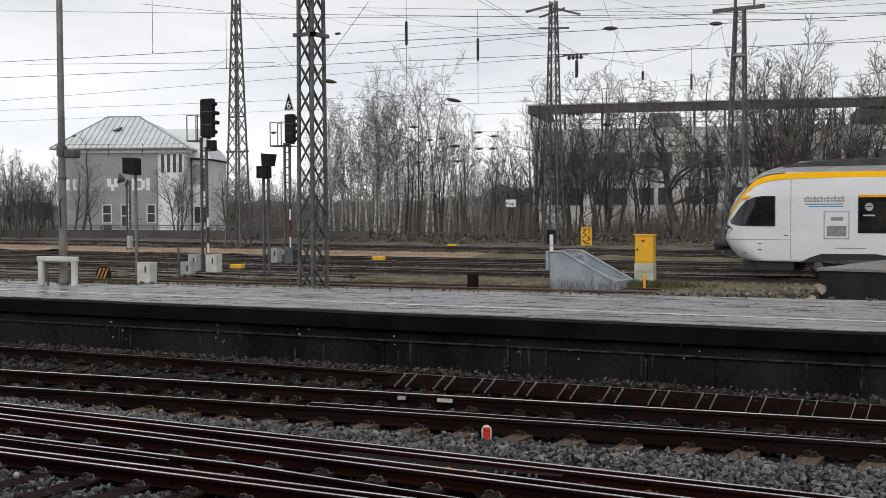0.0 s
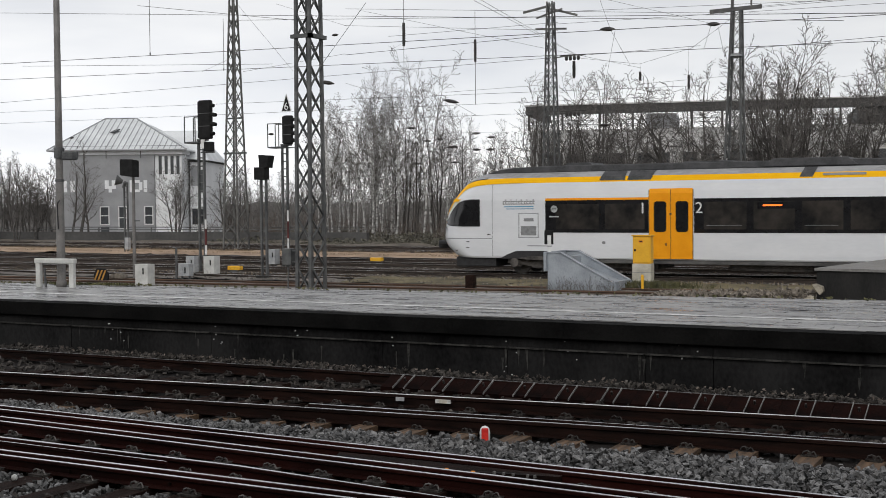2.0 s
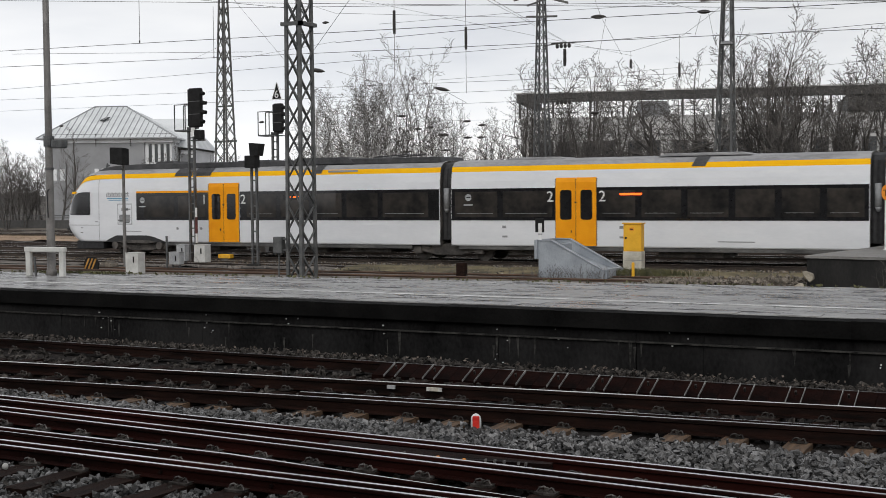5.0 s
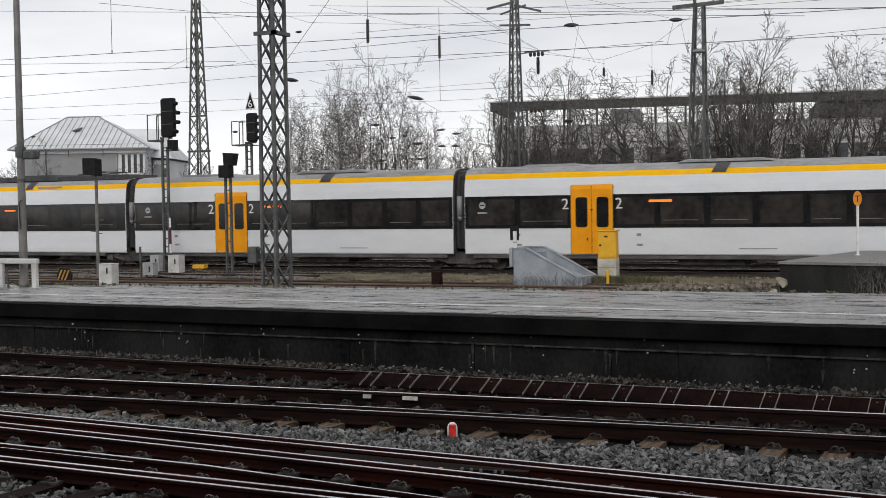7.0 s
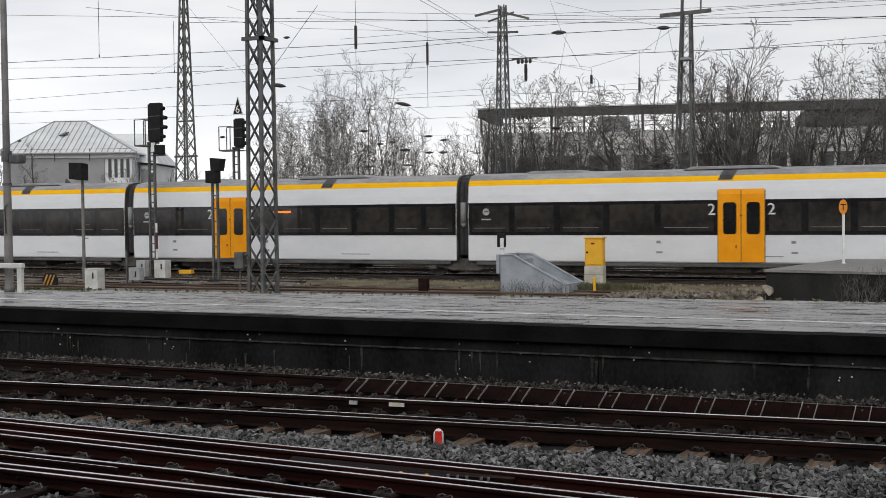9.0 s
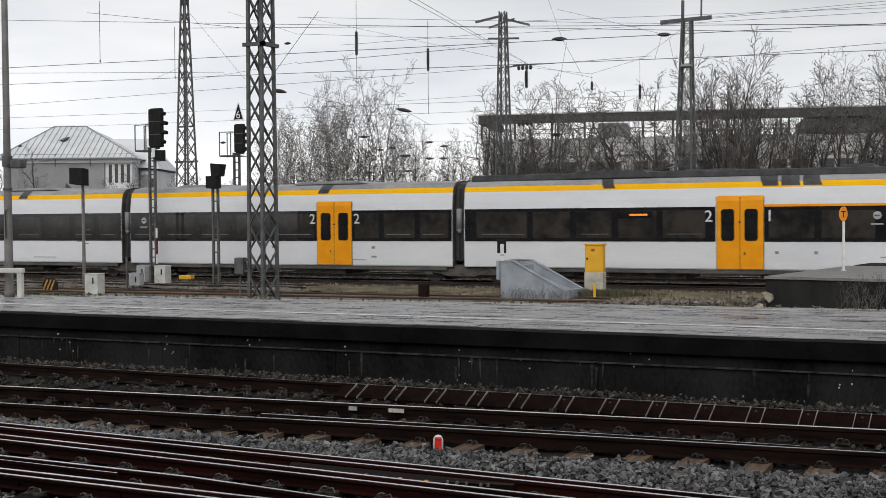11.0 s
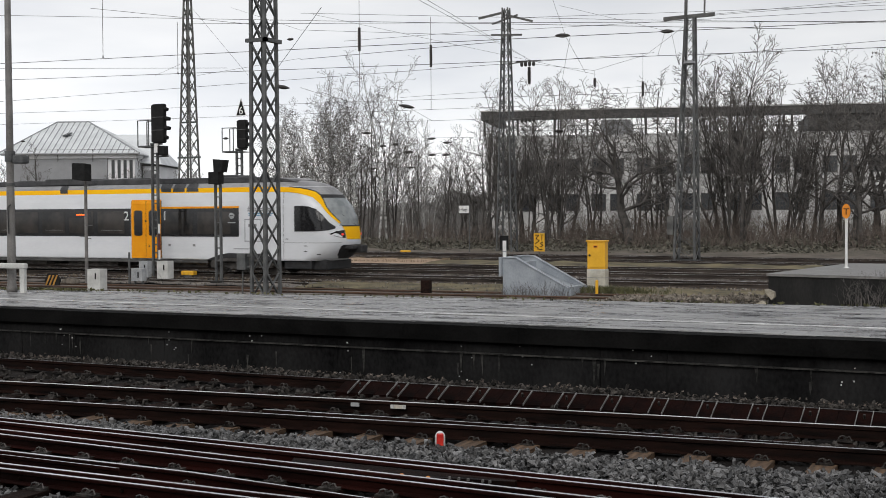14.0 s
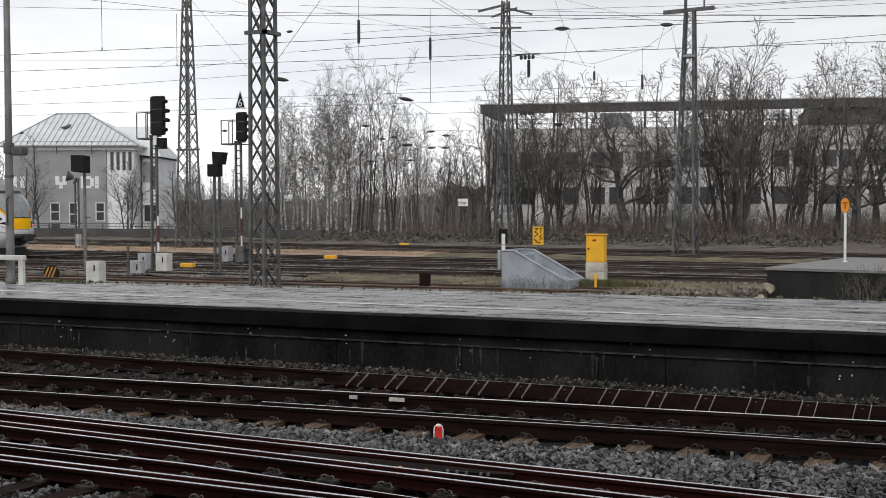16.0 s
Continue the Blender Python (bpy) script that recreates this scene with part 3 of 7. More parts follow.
# ---- the platform opposite ----
platform = thing("platform", "old platform with paved top and grimy concrete wall, shade in its colour", "platform", kind="structure")
EDGE, TOP, FAR0, FARS = 17.72, 0.79, 24.25, 0.09
seams = [-62, -50, -42, -36, -30.5, -25.5, -21.4, -17.6, -14.2, -10.6, -8.3, -6.02, -4.99, -1.3, 3, 9, 18, 28]
for s0, s1 in zip(seams, seams[1:]):
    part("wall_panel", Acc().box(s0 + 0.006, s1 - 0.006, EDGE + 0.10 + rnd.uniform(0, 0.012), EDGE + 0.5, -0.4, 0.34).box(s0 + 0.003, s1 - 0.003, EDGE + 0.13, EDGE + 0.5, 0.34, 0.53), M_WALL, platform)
for s0, s1 in zip(seams, seams[1:]):
    part("wall_ledge", Acc().box(s0 + 0.006, s1 - 0.006, EDGE + 0.06, EDGE + 0.14, 0.332, 0.352), M_STREAK, platform, "narrow dusty ledge")
core = Acc()
core.solid([(-62, EDGE + 0.4, -0.4), (28, EDGE + 0.4, -0.4), (28, FAR0 + FARS * 28 - 0.05, -0.4), (-62, FAR0 - FARS * 62 - 0.05, -0.4),
            (-62, EDGE + 0.4, TOP - 0.03), (28, EDGE + 0.4, TOP - 0.03), (28, FAR0 + FARS * 28 - 0.05, TOP - 0.03), (-62, FAR0 - FARS * 62 - 0.05, TOP - 0.03)],
           ((3, 2, 1, 0), (4, 5, 6, 7), (0, 1, 5, 4), (1, 2, 6, 5), (2, 3, 7, 6), (3, 0, 4, 7)))
part("platform_core", core, M_WALL2, platform, "near-black platform core")
x = -62
while x < 28:
    wide = rnd.choice((2.0, 2.4, 2.9))
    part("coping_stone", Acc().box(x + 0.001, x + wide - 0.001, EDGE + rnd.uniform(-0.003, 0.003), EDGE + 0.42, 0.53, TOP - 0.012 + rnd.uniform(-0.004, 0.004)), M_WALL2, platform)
    x += wide

paving = Acc()
row, y = 0, EDGE + 0.43
while y < 25.6:
    x = -40 + (0.3 if row % 2 else 0)
    d = 0.40 if row < 1 else 0.30
    while x < 6:
        if y + d < FAR0 + FARS * x:
            dz = rnd.uniform(-0.009, 0.005)
            slab = (x + 0.002, x + 0.598, y + 0.002, y + d - 0.002, TOP - 0.06, TOP + dz)
            if row < 10 and -19.2 < x < -1.2:
                part("paving_slab", Acc().box(*slab), M_PAVE, platform)
            else:
                paving.box(*slab)
        x += 0.6
    y += d
    row += 1
part("paving_slabs", paving, M_PAVE, platform, "wet grey paving slabs", kind="stuff")
kerb = Acc()
for i in range(100):
    x = -60 + i * 0.9
    yk = FAR0 + FARS * x
    kerb.box(x, x + 0.89, yk - 0.32, yk, TOP - 0.3, TOP + 0.004)
part("far_kerb", kerb, M_PAVE, platform, "pale far kerb stones", kind="stuff")
part("edge_line", Acc().box(-45, 10, EDGE + 1.80, EDGE + 1.92, TOP, TOP + 0.009), M_LINE, platform, "worn white safety line")
flecks = Acc()
r6 = random.Random(3)
for _ in range(34):
    x, z = r6.choice((-16.6, -16.3, -14.1, -12.3, -10.4, -8.2, -7.3, -5.5, -2.6)) + r6.gauss(0, 0.12), r6.uniform(-0.1, 0.5)
    s = r6.uniform(0.005, 0.011)
    flecks.box(x - s, x + s, EDGE + 0.085, EDGE + 0.104, z - s, z + s)
part("lime_fleck", flecks, M_LINE, platform, "pale lime flecks on the wall", kind="stuff")

streak = Acc()
for _ in range(28):
    x, top, w = r6.choice((-16.6, -14.1, -12.3, -10.4, -8.2, -6.1, -3.4)) + r6.gauss(0, 0.3), r6.choice((0.33, 0.33, r6.uniform(0.0, 0.33))), r6.uniform(0.006, 0.03)
    streak.solid([(x - w, EDGE + 0.093, top), (x + w, EDGE + 0.093, top), (x + w * 0.4, EDGE + 0.093, top - r6.uniform(0.1, 0.4)), (x - w * 0.3, EDGE + 0.093, top - r6.uniform(0.1, 0.4))], ((0, 1, 2, 3)[::-1],))
part("lime_streak", streak, M_STREAK, platform, "faint lime streaks down the wall", kind="stuff")

# ---- the camera's own platform, with a roof and wall added out of view ----
own = thing("near_platform", "unseen near platform under an added shading roof", "platform", kind="structure")
part("platform_slab", Acc().box(-60, 40, -9, 0.9, -0.4, 0.79), M_OWNPAVE, own)
# Unseen roof, added to keep sky light off the opposite wall and near tracks.
part("canopy_roof", Acc().box(-60, 40, -9, 2.0, 4.3, 4.55), M_SHADEROOF, own)
# Plain unseen wall, added to close the place behind.
part("back_wall", Acc().box(-60, 40, -9.3, -9, -0.4, 4.6), M_OWNPAVE, own)

# ---- the train ----
M_TWHITE = surface("train_white_paint", (0.67, 0.685, 0.71), (0.78, 0.79, 0.81), 0.3, 1.2, 8, 0.02, stretch=(0.5, 1, 1.5), contrast=0.9)
M_TYELLOW = surface("train_yellow_paint", (0.94, 0.47, 0.004), (0.99, 0.54, 0.008), 0.6, 2, 20, 0.02, spec=0.12)
M_TORANGE = surface("train_door_orange_paint", (0.84, 0.31, 0.004), (0.92, 0.37, 0.008), 0.5, 2, 20, 0.02, spec=0.2)
M_TROOF = surface("train_grey_roof", (0.22, 0.22, 0.225), (0.36, 0.36, 0.365), 0.6, 1.5, 12, 0.1, stretch=(0.4, 1, 1))
M_TDARK = surface("train_dark_roof_gear", (0.025, 0.026, 0.028), (0.07, 0.07, 0.073), 0.6, 2, 14, 0.2)
M_TUNDER = surface("train_dusty_underframe", (0.028, 0.026, 0.024), (0.12, 0.108, 0.098), 0.8, 2, 14, 0.4)
M_TSKIRT = surface("train_grey_skirt", (0.045, 0.045, 0.045), (0.13, 0.128, 0.122), 0.7, 2, 14, 0.2, stretch=(0.4, 1, 1))
M_TGLASS = surface("train_tinted_glass", (0.010, 0.010, 0.011), (0.018, 0.018, 0.019), 0.09, 2, 14, 0, spec=0.5)
M_TPANE = surface("train_window_glass", (0.014, 0.014, 0.0142), (0.050, 0.044, 0.039), 0.06, 0.9, 4, 0, spec=0.4, contrast=0.5)
M_TGREY = surface("train_grey_grille", (0.18, 0.185, 0.19), (0.28, 0.285, 0.29), 0.5, 8, 60, 0.2)
M_TSEAL = surface("train_black_rubber", (0.012, 0.012, 0.013), (0.03, 0.03, 0.032), 0.7, 6, 40, 0.1)
M_TBLUE = surface("train_blue_stripe", (0.05, 0.22, 0.38), (0.07, 0.28, 0.46), 0.4, 4, 40, 0)
# Glass lightened in its base colour to stand in for the reflected sky.
M_TWIND = surface("train_sky_grey_windscreen", (0.16, 0.18, 0.185), (0.30, 0.32, 0.32), 0.07, 0.9, 5, 0, spec=0.8)
M_LED = glow("orange_led_display", (1.0, 0.12, 0.012), 1.9)
M_LAMP = glow("red_tail_lamp", (0.9, 0.05, 0.03), 0.4)
TY = 43.13
WIDE = 2.88
# half section of a car: inset from the side, height
SIDE = ((0.04, 0.62), (0.008, 0.66), (0.0, 0.80), (0.0, 1.42), (0.0, 1.60), (0.0, 2.2), (0.0, 2.82), (0.02, 3.10), (0.07, 3.47), (0.13, 3.67), (0.33, 3.85), (0.75, 3.93), (1.44, 3.96))
SECTION = [(i, z) for i, z in SIDE] + [(WIDE - i, z) for i, z in reversed(SIDE[:-1])]
BAND = (0, 0, 0, 0, 0, 0, 0, 0, 1, 2, 2, 2)


def ring_material(k):
    n = len(SIDE) - 1
    return BAND[k] if k < n else BAND[2 * n - 1 - k] if k < 2 * n else 3


def loft(a, rings, close=True):
    n = len(rings[0])
    base = len(a.v)
    for rg in rings:
        a.v.extend(rg)
    for j in range(len(rings) - 1):
        for k in range(n):
            k2 = (k + 1) % n
            a.f.append((base + j * n + k, base + (j + 1) * n + k, base + (j + 1) * n + k2, base + j * n + k2))
            a.m.append(ring_material(k))
    if close:
        a.f += [tuple(base + i for i in range(n)), tuple(base + (len(rings) - 1) * n + i for i in range(n - 1, -1, -1))]
        a.m += [3, 3]


# the cab's centre line from the coupler to the roof: place behind the tip, height
PROW = ((0.62, 1.23), (0.75, 1.02), (1.0, 0.75), (1.2, 0.62), (1.38, 0.56), (1.81, 0.60), (2.35, 0.71), (2.81, 0.93), (3.21, 1.29), (3.5, 1.58), (3.72, 1.88), (3.85, 2.28), (3.92, 2.6), (3.96, 3.1))
BOW = 1.1


def along(table, x):
    """Reads a table of (x, value) in between its rows."""
    for (xa, ya), (xb, yb) in zip(table, table[1:]):
        if x <= xb:
            return ya + (yb - ya) * max(0.0, x - xa) / (xb - xa)
    return table[-1][1]


def half_width(z):
    return WIDE / 2 - along([(h, i) for i, h in SIDE], z)


def nose_point(angle, z, proud=0.0):
    """A point of the cab's skin: angle from its centre line in plan, 90 degrees being the flank."""
    c, sn = math.cos(radians(angle)), math.sin(radians(angle))
    return (along(PROW, z) + BOW * (1 - c) - proud * c, WIDE / 2 + (half_width(z) + proud) * sn, z)


def nose_angle(s, z):
    """The angle at which the skin at height z lies s behind the tip."""
    q = min(1.0, max(0.0, (s - along(PROW, z)) / BOW))
    return math.degrees(math.acos(1 - q))


def skin_point(s, z, side, proud):
    """The skin of cab or flank at s and z; side -1 is the near flank."""
    if s - along(PROW, z) >= BOW:
        return (s, WIDE / 2 + side * (half_width(z) + proud), z)
    return nose_point(side * nose_angle(s, z), z, proud)


def skin_patch(curve, side, proud, rows=3):
    """A sheet on the skin between a lower and an upper line, given as rows of (s, low, high)."""
    a = Acc()
    fine = 5
    curve = [tuple(p + (q - p) * k / fine for p, q in zip(c0, c1)) for c0, c1 in zip(curve, curve[1:]) for k in range(fine)] + [curve[-1]]
    for sx, lo, hi in curve:
        a.v.extend(skin_point(sx, lo + (hi - lo) * k / rows, side, proud) for k in range(rows + 1))
    for j in range(len(curve) - 1):
        for k in range(rows):
            b = j * (rows + 1) + k
            q = (b, b + rows + 1, b + rows + 2, b + 1)
            a.f.append(q if side < 0 else q[::-1])
            a.m.append(0)
    return a


def front_patch(rows, proud, steps=14):
    """A sheet across the cab's front; rows of (height, half angle)."""
    a = Acc()
    fine = 4
    rows = [tuple(p + (q - p) * k / fine for p, q in zip(c0, c1)) for c0, c1 in zip(rows, rows[1:]) for k in range(fine)] + [rows[-1]]
    for z, w in rows:
        a.v.extend(nose_point(-w + 2 * w * k / steps, z, proud) for k in range(steps + 1))
    for j in range(len(rows) - 1):
        for k in range(steps):
            b = j * (steps + 1) + k
            a.f.append((b, b + 1, b + steps + 2, b + steps + 1))
            a.m.append(0)
    return a


def nose_shell(a):
    """The cab's skin in level rows, from the flank round the front to the other flank."""
    levels = (0.62, 0.68, 0.75, 0.87, 1.0, 1.2, 1.38, 1.6, 1.81, 2.0, 2.2, 2.35, 2.6, 2.82, 3.0, 3.1, 3.25, 3.36, 3.47, 3.57, 3.67, 3.77, 3.85, 3.90, 3.93, 3.96)
    n = 32
    for z in levels:
        hw = half_width(z)
        a.v.append((4.4, WIDE / 2 - hw, z))
        a.v.extend(nose_point(-90 + 180 * k / n, z) for k in range(n + 1))
        a.v.append((4.4, WIDE / 2 + hw, z))
    w = n + 3
    for j, z in enumerate(levels[:-1]):
        for k in range(w - 1):
            a.f.append((j * w + k, j * w + k + 1, (j + 1) * w + k + 1, (j + 1) * w + k))
            a.m.append(2 if z >= 3.66 else 0)


def section_at(s):
    return [(s, i, z) for i, z in SECTION]


def car_shell(s0, s1, nose):
    a = Acc()
    if nose:
        nose_shell(a)
        loft(a, [section_at(4.4), section_at(s1)])
    else:
        loft(a, [section_at(s0), section_at(s1)])
    return a


train = thing("train", "white and yellow five-car electric railcar passing through", "train")
TMATS = [M_TWHITE, M_TYELLOW, M_TROOF, M_TUNDER, M_TDARK, M_TWIND, M_TORANGE]


def on_side(a, s0, s1, z0, z1, deep=0.012, m=0):
    """A thin panel on both flanks."""
    a.box(s0, s1, -deep, 0.02, z0, z1, m)
    a.box(s0, s1, WIDE - 0.02, WIDE + deep, z0, z1, m)
    return a


def flanks(name, s0, s1, z0, z1, deep, mat, parent, label="", bevel=0.0):
    """The same panel on each flank, as two parts."""
    part(name, Acc().box(s0, s1, -deep, 0.02, z0, z1), mat, parent, label, bevel=bevel)
    part(name, Acc().box(s0, s1, WIDE - 0.02, WIDE + deep, z0, z1), mat, parent, label, bevel=bevel)


def door(car, s0, flip=1):
    """A pair of plug-door leaves with tall panes, 1.6 m wide."""
    for e in (0, 1):
        l0 = s0 + e * 0.81 + 0.01
        for y, out in ((0.0, -1), (WIDE, 1)):
            leaf = Acc()
            leaf.box(l0, l0 + 0.79, min(y + out * 0.035, y - out * 0.02), max(y + out * 0.035, y - out * 0.02), 0.66, 3.02)
            yo, yi = y + out * 0.035, y - out * 0.06
            c = [(l0, yo, 3.02), (l0 + 0.79, yo, 3.02), (l0 + 0.79, yi, 3.02), (l0, yi, 3.02), (l0, y - out * 0.015, 3.19), (l0 + 0.79, y - out * 0.015, 3.19), (l0 + 0.79, yi, 3.19), (l0, yi, 3.19)]
            fs = ((3, 2, 1, 0), (4, 5, 6, 7), (0, 1, 5, 4), (1, 2, 6, 5), (2, 3, 7, 6), (3, 0, 4, 7))
            leaf.solid(c, fs if out < 0 else [f[::-1] for f in fs])
            part("door_leaf", leaf, M_TORANGE, car, "orange plug-door leaf")
            n = []
            for cx, cz, a0 in ((l0 + 0.55, 2.64, 0), (l0 + 0.27, 2.64, 90), (l0 + 0.27, 1.72, 180), (l0 + 0.55, 1.72, 270)):
                n += [(cx + 0.09 * math.cos(radians(a0 + d)), cz + 0.09 * math.sin(radians(a0 + d))) for d in (0, 45, 90)]
            part("door_pane", Acc().prism(n, min(y + out * 0.036, y + out * 0.044), max(y + out * 0.036, y + out * 0.044)), M_TGLASS, car, "tall dark door pane")
    flanks("door_gap", s0 - 0.012, s0 + 0.005, 0.66, 3.15, 0.02, M_TSEAL, car)
    flanks("door_gap", s0 + 0.8, s0 + 0.812, 0.66, 3.15, 0.038, M_TSEAL, car)
    flanks("door_gap", s0 + 1.612, s0 + 1.63, 0.66, 3.15, 0.02, M_TSEAL, car)
    flanks("door_button", s0 + 0.77, s0 + 0.85, 2.24, 2.30, 0.055, M_TSEAL, car)
    flanks("door_handle", s0 + 0.62, s0 + 0.66, 1.14, 1.24, 0.05, M_TSEAL, car)


def digit(car, which, s, z, turned=False, h=0.42):
    cu = bpy.data.curves.new("class_number", "FONT")
    cu.body, cu.size, cu.extrude = which, h * 1.35, 0.003
    cu.materials.append(M_WHITE)
    ob = new("class_number", cu)
    ob.parent = car
    ob.matrix_basis = pose(s, WIDE + 0.02, z, 90, 0, 180) if turned else pose(s, -0.02, z, 90, 0, 0)


def windows(car, s0, s1, splits, pane_gap=0.12):
    flanks("window_band", s0, s1, 1.60, 2.82, 0.014, M_TGLASS, car, "dark glazed window band")
    for p0, p1 in zip(splits, splits[1:]):
        flanks("window_pane", p0 + pane_gap, p1 - pane_gap, 1.72, 2.70, 0.02, M_TPANE, car, bevel=0.006)
        if (p1 - p0) > 1.3 and round(p0 * 10) % 3 != 1:
            flanks("sash_line", p0 + 0.22, p1 - 0.3, 1.86, 1.875, 0.024, M_TGREY, car)


def pictogram(car, s, turned=False):
    p = part("pictogram", Acc().lathe((0, 0, 0), ((0.135, 0), (0.135, 0.004)), 16), M_GREYBOX, car, "pale window pictogram")
    p.matrix_basis = pose(s, WIDE + 0.018 if turned else -0.018, 2.48, -90 if turned else 90, 0, 0)
    flanks("pictogram_bar", s - 0.09, s + 0.09, 2.47, 2.50, 0.030, M_TGLASS, car)
    flanks("pictogram_bar", s - 0.19, s + 0.19, 2.17, 2.22, 0.024, M_GREYBOX, car)


def bogie(name, s, powered):
    """A two-axle bogie with wheels, side frame, springs and axle boxes."""
    b = Acc()
    for y in (0.28, WIDE - 0.28):
        b.prism([(s - 1.75, 0.42), (s - 1.0, 0.36), (s - 0.55, 0.24), (s + 0.55, 0.24), (s + 1.0, 0.36), (s + 1.75, 0.42), (s + 1.7, 0.62), (s + 0.7, 0.66), (s - 0.7, 0.66), (s - 1.7, 0.62)], y - 0.06, y + 0.06)
        for e in (-1.35, 1.35):
            b.box(s + e - 0.17, s + e + 0.17, y - 0.14, y + 0.08, 0.30, 0.56)
            for k in range(4):
                b.lathe((s + e * 0.62, y - 0.05, 0.5 + k * 0.07), ((0.11, 0), (0.12, 0.03), (0.11, 0.06)), 10)
    b.box(s - 0.5, s + 0.5, 0.4, WIDE - 0.4, 0.3, 0.7)
    bo = part(name, b, M_TUNDER, train, "dusty dark steel bogie", bevel=0.01)
    for e in (-1.35, 1.35):
        w = Acc()
        for y, yf in ((0.66, 0.80), (WIDE - 0.80, WIDE - 0.66)):
            w.tube((s + e, y, 0.425), (s + e, yf, 0.425), 0.42, n=28)
            w.tube((s + e, y - 0.02, 0.425), (s + e, yf + 0.02, 0.425), 0.13, n=14)
        w.tube((s + e, 0.6, 0.425), (s + e, WIDE - 0.6, 0.425), 0.08, n=10)
        part("wheelset", w, M_TUNDER, bo)
    return bo


def roof_gear(car, items):
    for s0, s1, w, h in items:
        a = Acc()
        n = [(s0, 3.90), (s1, 3.90), (s1 - 0.35, 3.96 + h), (s0 + 0.35, 3.96 + h)]
        a.prism(n, WIDE / 2 - w, WIDE / 2 + w)
        part("roof_box", a, M_TROOF if h < 0.15 else M_TDARK, car, "grey roof equipment box", bevel=0.02)


def roof_panel(car, s0, s1, pieces=1):
    """Dark panels with raked ends across the shoulder of the roof, side by side."""
    step = (s1 - s0) / pieces
    for k in range(pieces):
        lo, hi = s0 + k * step + 0.03, s0 + (k + 1) * step - 0.03
        for sgn, y in ((1, 0), (-1, WIDE)):
            a = Acc()
            r0, r1 = (0.07 if k == 0 else 0.03), (0.14 if k == pieces - 1 else 0.03)
            pts = [(lo, y + sgn * 0.077, 3.52), (hi - r1, y + sgn * 0.077, 3.52), (hi - r1 * 0.5, y + sgn * 0.118, 3.67), (lo + r0, y + sgn * 0.118, 3.67)]
            up = [(lo + 2 * r0, y + sgn * 0.318, 3.862), (hi, y + sgn * 0.318, 3.862)]
            a.face(pts if sgn > 0 else pts[::-1])
            q = [pts[3], pts[2], up[1], up[0]]
            a.face(q if sgn > 0 else q[::-1])
            part("roof_panel", a, M_TDARK, car, "dark panel across the roof edge")


